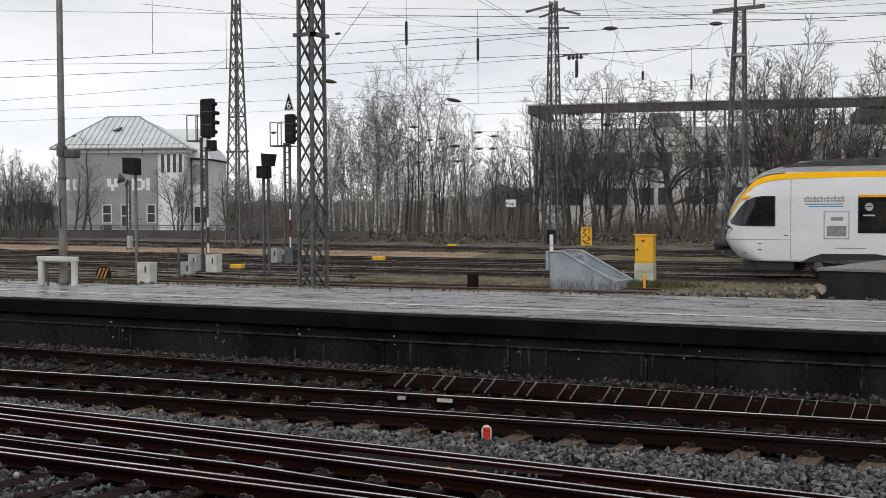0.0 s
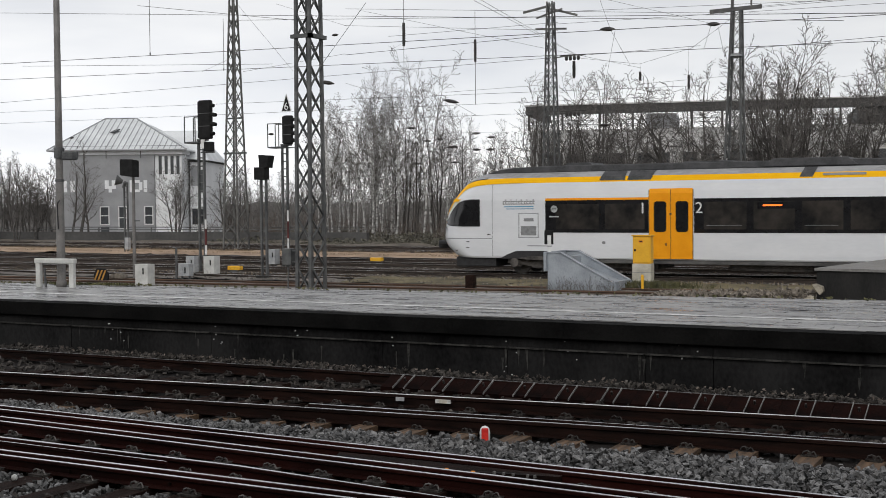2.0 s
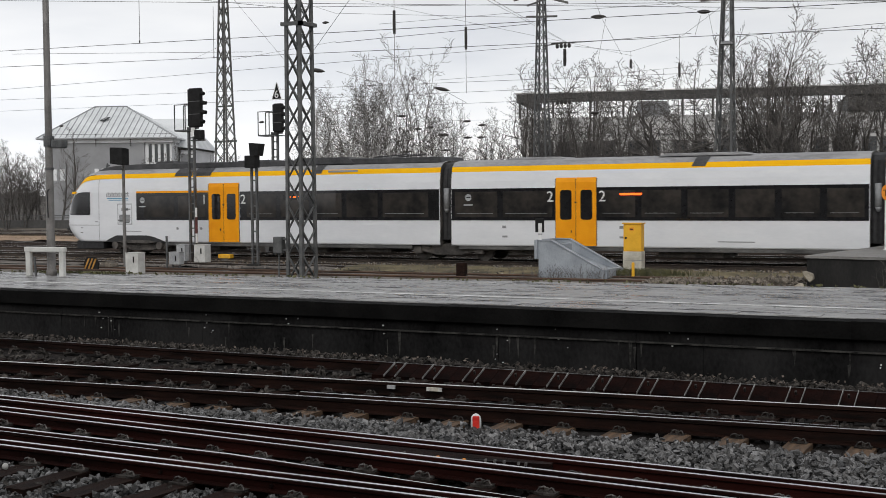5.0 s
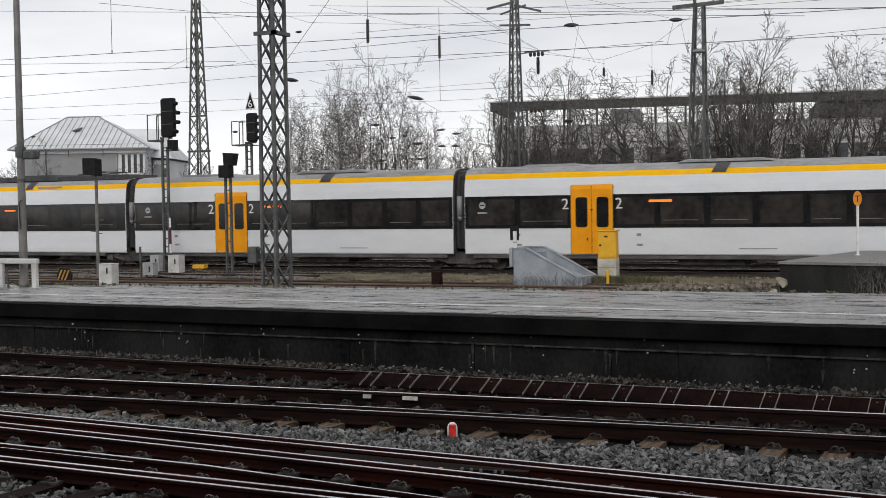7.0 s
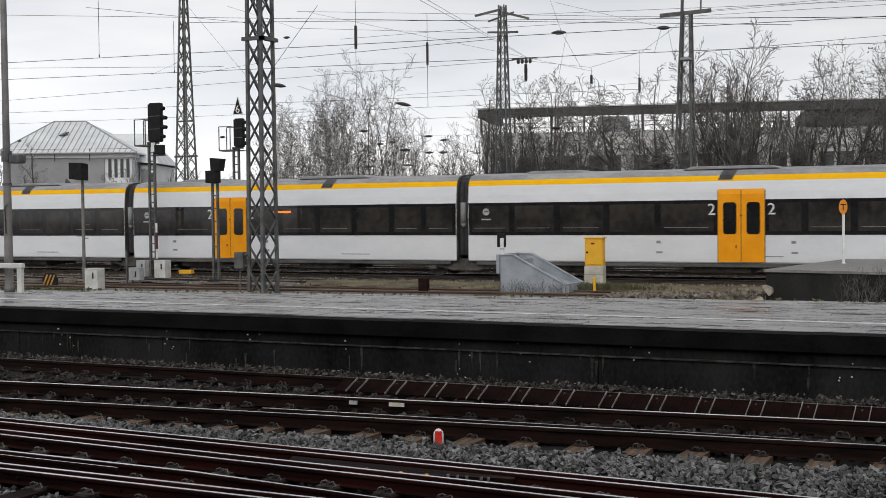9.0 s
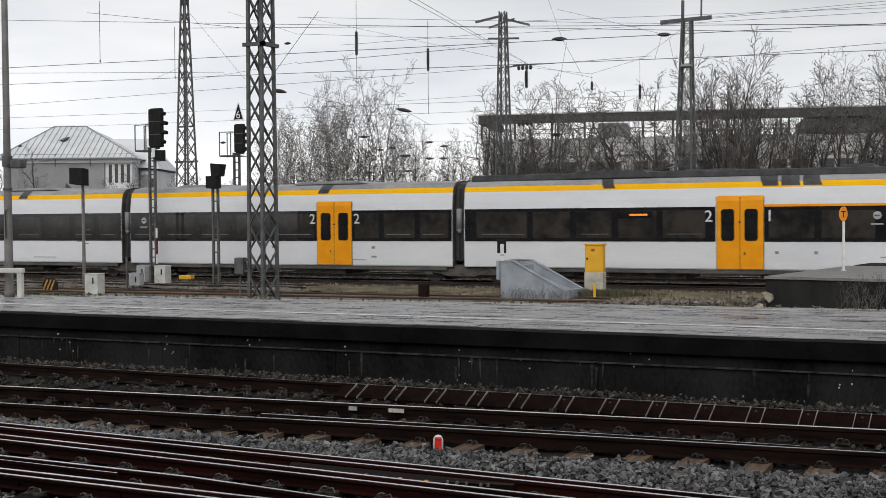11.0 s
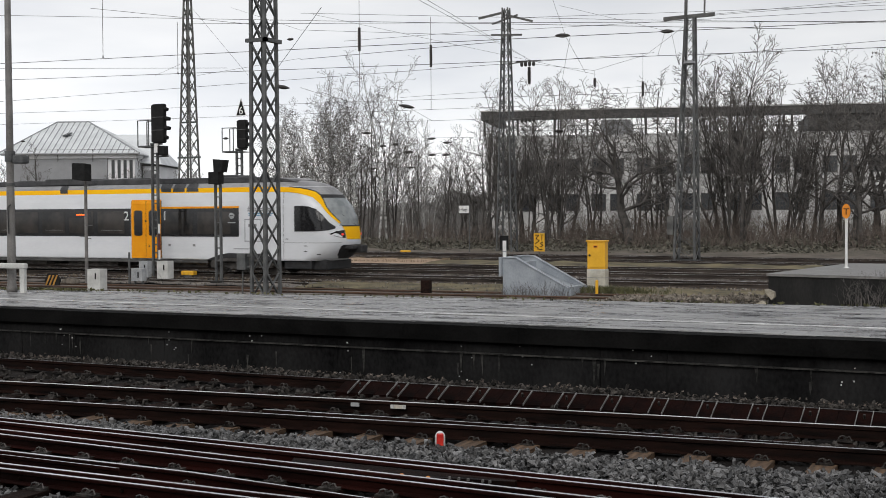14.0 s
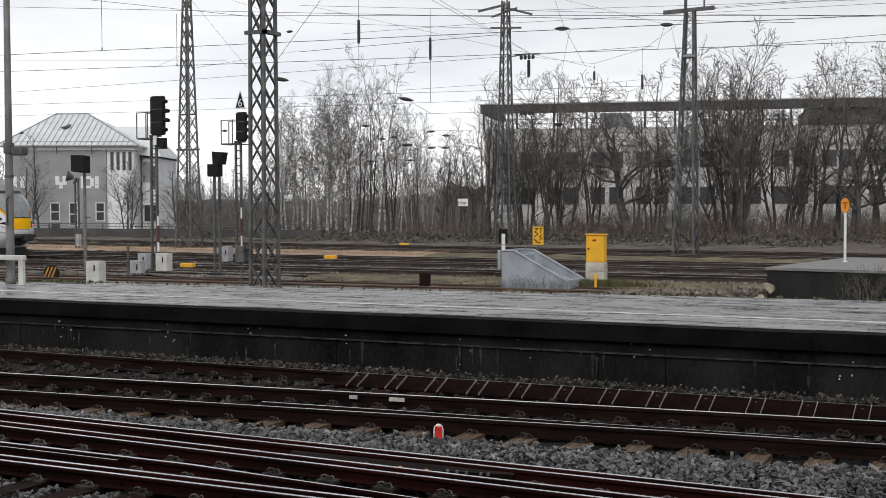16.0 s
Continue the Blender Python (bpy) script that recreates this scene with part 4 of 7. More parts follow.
def end_car(mirror):
    """A driving car, nose at s = 0; the tail car is the same one turned round."""
    car = part("driving_car", car_shell(0, 20.70, True), TMATS, train, "white driving car with rounded cab and yellow roof stripe", smooth=False)
    for f in car.data.polygons:
        f.use_smooth = max(car.data.vertices[v].co.x for v in f.vertices) < 4.39
    stripe = ((4.42, 3.47, 3.67), (3.6, 3.465, 3.665), (2.9, 3.44, 3.64), (2.45, 3.39, 3.60), (2.1, 3.31, 3.53), (1.85, 3.22, 3.44), (1.65, 3.05, 3.28), (1.5, 2.92, 3.10), (1.28, 2.64, 2.78), (1.1, 2.43, 2.54), (0.95, 2.27, 2.36), (0.84, 2.12, 2.2))
    pane = ((0.98, 1.965, 1.995), (1.1, 1.90, 2.14), (1.35, 1.87, 2.46), (1.6, 1.86, 2.70), (1.9, 1.85, 2.81), (2.2, 1.85, 2.845), (2.57, 1.85, 2.84))
    edge = sorted((hi, sx) for sx, lo, hi in stripe)
    for side in (-1, 1):
        part("roof_stripe", skin_patch(stripe, side, 0.018), M_TYELLOW, car, "yellow stripe sweeping down the cab", smooth=True)
        part("roof_stripe_edge", skin_patch([(sx, hi, hi + 0.035) for sx, lo, hi in stripe[2:]], side, 0.020, 1), M_TSEAL, car, smooth=True)
        part("cab_window_seal", skin_patch([(sx + (0.035 if k == 6 else -0.05 if k == 0 else 0), lo - 0.025, hi + 0.03) for k, (sx, lo, hi) in enumerate(pane)], side, 0.014), M_TSEAL, car, smooth=True)
        part("cab_window", skin_patch(pane, side, 0.022), M_TGLASS, car, "dark curved cab side window", smooth=True)
        lamp = Acc().solid([nose_point(side * an, z, 0.024) for an, z in ((25, 1.88), (25, 1.55), (42, 1.60), (57, 1.72), (42, 1.84))], ((0, 1, 2, 3, 4),))
        part("headlight", lamp, M_TGLASS, car, "slim dark headlight")
        part("headlight_lens", Acc().tube(nose_point(side * 31, 1.70, 0.0), nose_point(side * 31, 1.70, 0.04), 0.05, n=12), M_LAMP if mirror else M_TGREY, car)
        part("body_groove", skin_patch([(sx, 1.352, 1.372) for sx in (0.75, 0.85, 1.0, 1.3, 1.8, 2.4, 3.1)], side, 0.010, 1), M_TGREY, car)
        part("body_joint", skin_patch([(3.12, 0.70, 3.44), (3.14, 0.70, 3.44)], side, 0.010, 8), M_TGREY, car)
        for sx, zz in ((2.0, 1.22), (2.0, 1.0), (1.45, 0.88), (2.9, 1.5)):
            part("side_mark", skin_patch([(sx, zz, zz + 0.03), (sx + 0.14, zz, zz + 0.03)], side, 0.010, 1), M_TSEAL, car)
    screen = [(z, nose_angle(along(edge, z), z)) for z in (2.06, 2.2, 2.35, 2.5, 2.65, 2.8, 2.95, 3.08, 3.20)]
    part("windscreen", front_patch(screen, 0.016), M_TWIND, car, "large windscreen with reflected sky in its grey-green colour", smooth=True)
    part("screen_frame", front_patch([(z, nose_angle(along(edge, z), z)) for z in (3.20, 3.28, 3.34)], 0.020), M_TSEAL, car, "black frame above the windscreen", smooth=True)
    part("cab_roof", front_patch([(z, nose_angle(along(edge, z), z)) for z in (3.34, 3.42, 3.5, 3.58, 3.66)], 0.016), M_TROOF, car, "grey panels over the windscreen", smooth=True)
    part("wiper", Acc().tube(nose_point(-6, 2.08, 0.03), nose_point(22, 2.5, 0.03), 0.014, n=5), M_TSEAL, car)
    part("front_panel", front_patch([(1.50, 21), (1.54, 23), (1.75, 24), (1.9, 26), (2.03, 29)], 0.018), M_TYELLOW, car, "yellow front panel", smooth=True)
    part("screen_sill", front_patch([(2.02, 29), (2.07, 30)], 0.022), M_TSEAL, car)
    flanks("hatch_joint", 4.217, 5.073, 1.387, 2.343, 0.004, M_GREYBOX, car, bevel=0.05)
    hatch = part("service_hatch", Acc().box(4.225, 5.065, 0.02 if mirror else -0.008, WIDE + 0.008 if mirror else WIDE - 0.02, 1.395, 2.335), M_TWHITE, car, "white service hatch with grey grilles", bevel=0.05)
    part("cab_corner", Acc().solid([(1.40, 0.075, 2.80), (1.62, 0.035, 2.80), (1.74, 0.05, 2.88), (1.46, 0.085, 2.90), (1.40, 0.2, 2.80), (1.62, 0.2, 2.80), (1.74, 0.2, 2.88), (1.46, 0.2, 2.90)], ((0, 1, 2, 3), (0, 4, 5, 1), (1, 5, 6, 2), (2, 6, 7, 3), (3, 7, 4, 0))) if not mirror else Acc().box(1.5, 1.6, 0.3, 0.35, 2.8, 2.85), M_TYELLOW, car, "small yellow corner patch")
    if not mirror:
        flanks("grille", 4.33, 4.97, 1.49, 1.84, 0.012, M_TGREY, hatch)
    flanks("grille", 4.46, 4.86, 2.02, 2.14, 0.012, M_TGREY, hatch)
    logo = Acc()
    r = random.Random(4)
    x = 3.58
    while x < 4.85:
        w = r.uniform(0.09, 0.14)
        for z0, z1 in ((2.66, 2.70), (2.76, 2.80)):
            on_side(logo, x, x + w - 0.02, z0, z1, 0.006)
        on_side(logo, x, x + 0.035, 2.66, r.choice((2.80, 2.86)), 0.006)
        x += w
    part("operator_mark", logo, M_TGREY, car, "grey operator mark as plain bars", kind="stuff")
    part("blue_stripe", on_side(on_side(Acc(), 3.62, 4.86, 2.56, 2.595, 0.006), 3.72, 4.86, 2.48, 2.51, 0.006), M_TBLUE, car)
    splits = (5.65, 7.6, 9.35)
    flanks("window_band", 5.34, 9.38, 1.60, 2.80, 0.014, M_TGLASS, car, "dark glazed window band")
    flanks("first_class_stripe", 5.34, 9.38, 2.80, 2.88, 0.012, M_TORANGE, car, "orange first-class stripe")
    for p0, p1 in zip(splits, splits[1:]):
        flanks("window_pane", p0 + 0.12, p1 - 0.12, 1.72, 2.66, 0.02, M_TPANE, car, bevel=0.006)
    windows(car, 11.06, 20.67, (11.3, 13.05, 14.7, 16.3, 18.0, 20.3))
    door(car, 9.40)
    digit(car, "1", 9.34 if mirror else 9.02, 2.30, mirror)
    digit(car, "2", 11.44 if mirror else 11.10, 2.30, mirror)
    pictogram(car, 5.70, mirror)
    flanks("led_display", 13.50, 14.15, 2.53, 2.59, 0.032, M_LED, car, "lit orange destination display")
    flanks("display_frame", 13.3, 14.75, 2.44, 2.68, 0.026, M_TGLASS, car)
    # coupler, its black surround and the snow plough
    part("front_apron", front_patch([(0.70, 18), (0.85, 28), (1.05, 33), (1.20, 33), (1.27, 29)], 0.02), M_TSEAL, car, "black surround of the coupler", smooth=True)
    part("coupler", Acc().box(0.12, 0.8, 1.2, WIDE - 1.2, 0.94, 1.26).box(0.3, 0.8, 0.85, WIDE - 0.85, 1.08, 1.24), M_TSEAL, car, "black coupler and buffer block", bevel=0.05)
    part("snow_plough", Acc().box(1.35, 1.95, 0.4, WIDE - 0.4, 0.24, 0.64), M_TSEAL, car, bevel=0.05)
    part("step_box", Acc().box(1.9, 3.2, 0.16, WIDE - 0.16, 0.28, 0.64), M_TSEAL, car, bevel=0.03)
    # The shell is uncut: dark sheets on it imitate the arch's shaded hollow.
    outline = [(3.45, 0.60), (3.75, 0.76), (4.15, 0.90), (5.9, 0.91), (6.35, 0.84), (6.9, 0.66), (7.0, 0.60)]
    part("wheel_arch", Acc().prism(outline, -0.006, 0.05), M_TSEAL, car, "dark sheet in place of the shaded wheel-arch hollow")
    part("wheel_arch", Acc().prism(outline, WIDE - 0.05, WIDE + 0.006), M_TSEAL, car, "dark sheet in place of the shaded wheel-arch hollow")
    for side_y, out in ((0.0, -1), (WIDE, 1)):
        y0, y1 = sorted((side_y + out * 0.006, side_y + out * 0.03))
        part("bogie_beam", Acc().prism([(4.2, 0.62), (4.7, 0.70), (6.0, 0.70), (6.5, 0.62), (6.1, 0.56), (4.6, 0.56)], y0, y1), M_TUNDER, car, "dusty bogie beam in the arch", bevel=0.008)
        for e in (4.05, 6.6):
            part("axle_box", Acc().tube((e, side_y - out * 0.3, 0.46), (e, side_y + out * 0.02, 0.46), 0.17, n=14), M_TUNDER, car, "round dusty axle box")
    part("underframe", Acc().box(7.0, 19.4, 0.06, WIDE - 0.06, 0.47, 0.615), M_TSKIRT, car, "grey underfloor skirt", bevel=0.02)
    for b0, b1, low in ((12.2, 15.1, 0.24), (16.4, 18.2, 0.28)):
        part("underfloor_box", Acc().box(b0, b1, 0.45, WIDE - 0.45, low, 0.5), M_TUNDER, car, bevel=0.03)
    part("underfloor_box", Acc().box(7.3, 9.6, 0.45, WIDE - 0.45, 0.26, 0.5), M_TUNDER, car, bevel=0.03)
    roof_panel(car, 7.43, 9.61, 3 if mirror else 2)
    roof_panel(car, 14.68, 15.32)
    roof_gear(car, ((3.0, 10.6, 0.95, 0.10), (5.6, 7.2, 0.7, 0.26), (10.2, 12.6, 0.85, 0.20), (13.4, 16.6, 1.1, 0.22), (17.0, 18.6, 0.8, 0.18)))
    cover = [(2.75, 3.86), (3.2, 3.99), (3.9, 4.07), (5.2, 4.11), (20.5, 4.11), (20.6, 3.88)]
    part("roof_cover", Acc().prism(cover, 0.42, WIDE - 0.42), M_TDARK, car, "dark roof cover over the equipment", bevel=0.03)
    part("number_bars", Acc().box(15.5, 16.9, 0.07, 0.2, 3.56, 3.64), M_TROOF, car)
    for s in (7.6, 8.9):
        flanks("side_mark", s, s + 0.12, 1.18, 1.28, 0.008, M_TGREY, car)
    flanks("side_mark", 4.6, 5.6, 1.08, 1.11, 0.008, M_TGREY, car)
    return car


def mid_car(s0, door_s, splits, led):
    s1 = s0 + 15.6
    a = Acc()
    loft(a, [section_at(s0 + 0.0), section_at(s1)])
    car = part("middle_car", a, TMATS, train, "white middle car with yellow roof stripe and dark windows")
    before = [s0 + 0.05] + [s for s in splits if s < door_s] + [door_s - 0.02]
    after = [door_s + 1.64] + [s for s in splits if s > door_s + 1.7] + [s1 - 0.05]
    windows(car, s0 + 0.02, door_s, before)
    windows(car, door_s + 1.62, s1 - 0.02, after)
    door(car, door_s)
    digit(car, "2", door_s - 0.36, 2.30)
    digit(car, "2", door_s + 1.70, 2.30)
    pictogram(car, s0 + 0.75)
    if led:
        part("led_display", Acc().box(led, led + 0.83, -0.032, 0.0, 2.52, 2.60), M_LED, car, "lit orange destination display")
    part("underframe", Acc().box(s0 + 0.3, s1 - 0.3, 0.06, WIDE - 0.06, 0.47, 0.615), M_TSKIRT, car, "grey underfloor skirt", bevel=0.02)
    for b0, b1 in ((2.2, 5.0), (8.2, 10.6)):
        part("underfloor_box", Acc().box(s0 + b0, s0 + b1, 0.45, WIDE - 0.45, 0.25, 0.5), M_TUNDER, car, bevel=0.03)
    roof_panel(car, s0 + 9.5, s0 + 10.2)
    roof_gear(car, ((s0 + 8.2, s0 + 11.6, 1.05, 0.05), (s0 + 2.0, s0 + 4.6, 0.8, 0.04)))
    for s in (door_s + 2.5, door_s - 2.2):
        flanks("side_mark", s, s + 0.16, 1.30, 1.40, 0.008, M_TGREY, car)
        flanks("side_mark", s, s + 0.22, 0.95, 1.02, 0.008, M_TGREY, car)
    part("side_mark", Acc().box(s0 + 10.5, s0 + 11.8, -0.008, 0.01, 0.84, 0.87), M_TGREY, car)
    return car


end_car(False)
tail = end_car(True)
tail.matrix_basis = pose(90.2, WIDE, 0, 0, 0, 180)
mid_car(21.2, 25.58, (23.3, 28.8, 30.5, 32.2, 33.8, 35.3), 28.1)
mid_car(37.3, 41.63, (39.5, 44.9, 46.7, 48.4, 50.1, 51.5), 44.6)
mid_car(53.4, 62.95, (55.2, 57.0, 58.9, 60.8, 65.9, 67.5), 0)
for g in (20.95, 37.05, 53.15, 69.25):
    b = Acc()
    n = [(i + 0.14, z - 0.05 if z > 1 else z + 0.2) for i, z in SIDE] + [(WIDE - i - 0.14, z - 0.05 if z > 1 else z + 0.2) for i, z in reversed(SIDE[:-1])]
    for k in range(5):
        s = g - 0.25 + k * 0.1
        shrink = 0.0 if k % 2 else 0.05
        loft(b, [[(s, WIDE / 2 + (i - WIDE / 2) * (1 - shrink), z) for i, z in n], [(s + 0.1, WIDE / 2 + (i - WIDE / 2) * (0.95 + shrink), z) for i, z in n]], False)
    b.m = [0] * len(b.f)
    part("gangway_bellows", b, M_TSEAL, train, "black folded gangway bellows")
    part("gangway_tube", Acc().tube((g, 0.10, 2.05), (g, 0.10, 2.85), 0.11, n=12).tube((g, 0.10, 1.9), (g, 0.10, 2.05), 0.04, 0.11, n=12), M_TGREY, train, "grey gangway spring tube", smooth=True)
    bogie("bogie", g, False)
bogie("bogie", 5.40, True)
bogie("bogie", 84.8, True)
PANTO = part("pantograph", Acc().bar((17.2, 0.9, 4.16), (18.8, 0.9, 4.24), 0.05, 0.05).bar((17.2, 2.0, 4.16), (18.8, 2.0, 4.24), 0.05, 0.05).bar((18.8, 0.5, 4.26), (18.8, 2.4, 4.26), 0.08, 0.04), M_TDARK, train, "folded dark pantograph")
# nose place along the track, second by second
NOSE = ((0, -12.59), (1, -18.01), (2, -23.82), (3, -29.98), (4, -36.47), (5, -43.27), (6, -50.35), (7, -57.70), (8, -65.29), (9, -73.11), (10, -81.15), (11, -89.39), (12, -97.83), (13, -106.45), (14, -115.25), (15, -124.23), (16, -133.38))

# ---- overhead-line masts ----
def lattice(name, label, x, y, z0, z1, wx0, wy0, wx1, wy1, pitch, leg, brace, mat, group="overhead line masts"):
    """A four-legged lattice mast; widths across x and y at foot and top."""
    t = thing(name, label, "lattice mast", pose(x, y, z0), group)
    hgt = z1 - z0

    def corner(sx, sy, z):
        u = z / hgt
        return (sx * (wx0 + (wx1 - wx0) * u) / 2, sy * (wy0 + (wy1 - wy0) * u) / 2, z)
    for sx, sy in ((-1, -1), (1, -1), (1, 1), (-1, 1)):
        part("leg", Acc().bar(corner(sx, sy, 0), corner(sx, sy, hgt), leg, leg), mat, t)
    n = max(3, int(hgt / pitch))
    for (ax, ay), (bx, by) in (((-1, -1), (1, -1)), ((1, -1), (1, 1)), ((1, 1), (-1, 1)), ((-1, 1), (-1, -1))):
        for k in range(n):
            za, zb = hgt * k / n, hgt * (k + 1) / n
            part("brace", Acc().bar(corner(ax, ay, za), corner(bx, by, zb), brace, brace * 0.35), mat, t)
            part("brace", Acc().bar(corner(bx, by, za), corner(ax, ay, zb), brace, brace * 0.35), mat, t)
    part("footing", Acc().box(-wx0 / 2 - 0.2, wx0 / 2 + 0.2, -wy0 / 2 - 0.2, wy0 / 2 + 0.2, -0.5, 0.06), M_P3, t, "concrete mast footing", bevel=0.03)
    return t


near_mast = lattice("lattice_mast", "tall grey lattice mast of the overhead line", -23.12, 34.3, -0.2, 14.0, 0.52, 0.86, 0.52, 0.56, 0.80, 0.10, 0.07, M_STEEL)
part("cross_plate", Acc().box(-0.42, 0.42, -0.45, -0.35, 8.35, 8.47).box(0.26, 0.42, -0.45, 0.45, 8.35, 8.47), M_STEEL, near_mast)
part("switch_box", Acc().box(-0.74, -0.40, -0.6, -0.35, 0.92, 1.46).box(-0.42, -0.28, -0.5, -0.42, 1.34, 1.42).box(-0.42, -0.28, -0.5, -0.42, 0.98, 1.05).bar((-0.62, -0.45, 0.0), (-0.6, -0.45, 0.95), 0.05, 0.05), M_STEEL, near_mast, "small grey cabinet on the mast foot", bevel=0.02)
left_mast = lattice("lattice_mast", "tapering grey-green lattice mast beyond the signals", -50.38, 66.0, -0.1, 19.0, 1.2, 1.2, 0.20, 0.20, 0.95, 0.095, 0.055, M_FARSTEEL)
part("crossarm", Acc().box(-0.9, 0.9, -0.06, 0.06, 6.3, 6.42), M_GREENSTEEL, left_mast)
part("crossarm", Acc().box(-0.6, 0.6, -0.06, 0.06, 8.6, 8.7), M_GREENSTEEL, left_mast)
mast_c = lattice("lattice_mast", "slender lattice mast with insulated cross arms", -31.69, 75.0, -0.1, 15.86, 1.05, 1.05, 0.36, 0.36, 0.8, 0.085, 0.055, M_STEEL)
top_c = 15.86 + 0.1
arms = Acc()
arms.bar((-1.95, 0, top_c - 0.55), (0, 0, top_c - 0.25), 0.10, 0.14).bar((0, 0, top_c - 0.45), (1.85, 0, top_c - 1.0), 0.10, 0.14)
arms.bar((-0.9, -0.4, top_c - 1.75), (0.95, 0.4, top_c - 1.75), 0.08, 0.12).bar((-1.2, 0.5, top_c - 0.9), (1.0, -0.5, top_c - 0.6), 0.08, 0.1)
part("crossarm", arms, M_FARSTEEL, mast_c, "steel cross arms")
mast_r = lattice("lattice_mast", "dark lattice mast with a forked crosshead", -17.28, 65.6, -0.1, 12.86, 1.12, 1.05, 0.44, 0.42, 0.72, 0.105, 0.06, M_STEEL)
mast_r.matrix_basis = pose(-17.28, 65.6, -0.1, 0, 0.9, 0)
top_r = 12.86 + 0.1
head = Acc().bar((-1.45, 0, top_r + 0.0), (1.3, 0, top_r + 0.12), 0.16, 0.2).bar((-0.25, 0, top_r), (-0.25, 0, top_r + 1.1), 0.14, 0.14).bar((0.75, 0, top_r + 0.1), (0.75, 0, top_r + 1.3), 0.08, 0.08)
part("crosshead", head, M_FARSTEEL, mast_r, "forked steel crosshead")
lamp_r = Acc()
lamp_r.lathe((0.1, -0.45, top_r - 2.55), ((0.10, 0.0), (0.34, 0.06), (0.30, 0.16), (0.1, 0.24)), 12)
part("floodlight", lamp_r, M_GALV, mast_r, "pale round lamp on the mast")
part("switch_box", Acc().box(-0.95, -0.6, -0.6, -0.3, 1.4, 2.4), M_FARSTEEL, mast_r, bevel=0.02)

# ---- lamp post on the platform ----
lx, ly = -21.47, 21.46
lamp_post = thing("lamp_post", "slim grey steel lamp post on the platform", "lamp post", pose(lx, ly, TOP - 0.005))
part("post", Acc().lathe((0, 0, 0), ((0.12, 0), (0.12, 0.12), (0.10, 0.16), (0.092, 1.6), (0.076, 4.5), (0.062, 9.5)), 16), M_POLE, lamp_post, smooth=True)
part("cable_loop", Acc().tube((0.05, -0.12, 1.35), (0.05, -0.14, 1.95), 0.014).tube((0.05, -0.14, 1.95), (0.10, -0.10, 2.02), 0.014), M_TSEAL, lamp_post)
br = Acc().bar((0, 0, 3.02), (0.50, -0.05, 2.97), 0.05, 0.05).bar((0, 0, 3.22), (0.42, -0.05, 3.0), 0.03, 0.03)
part("bracket", br, M_STEEL, lamp_post)
part("loudspeaker", Acc().box(0.22, 0.54, -0.16, 0.06, 2.95, 3.14), M_STEEL, lamp_post, "small grey loudspeaker box", bevel=0.03)
part("clamp", Acc().lathe((0, 0, 3.0), ((0.12, 0), (0.12, 0.25)), 12), M_STEEL, lamp_post)
part("clamp", Acc().lathe((0, 0, 2.45), ((0.11, 0), (0.11, 0.06)), 12), M_STEEL, lamp_post)
rail_guard = thing("guard_rail", "weathered white tubular guard rail round the lamp post", "guard rail", pose(lx + 0.12, ly - 0.30, TOP - 0.005))
for e in (-0.52, 0.52):
    part("post", Acc().box(e - 0.07, e + 0.07, -0.05, 0.05, 0, 0.60), M_WHITEBOX, rail_guard, bevel=0.02)
part("top_rail", Acc().box(-0.62, 0.62, -0.06, 0.06, 0.56, 0.68), M_WHITEBOX, rail_guard, bevel=0.025)
part("conduit", Acc().tube((-0.36, 0.05, 0), (-0.40, 0.05, 0.45), 0.03), M_STEEL, rail_guard)


M_DULLRED = surface("dull_dark_red_paint", (0.05, 0.012, 0.010), (0.12, 0.02, 0.018), 0.6, 4, 30, 0.1)

# ---- signals ----
def ladder_post(t, w, d, h, mat, rung=0.35):
    for e in (-w / 2, w / 2):
        part("upright", Acc().bar((e, 0, 0), (e, 0, h), 0.075, d), mat, t)
    z = 0.3
    while z < h:
        part("rung", Acc().box(-w / 2, w / 2, -0.03, 0.03, z, z + 0.05), mat, t)
        z += rung


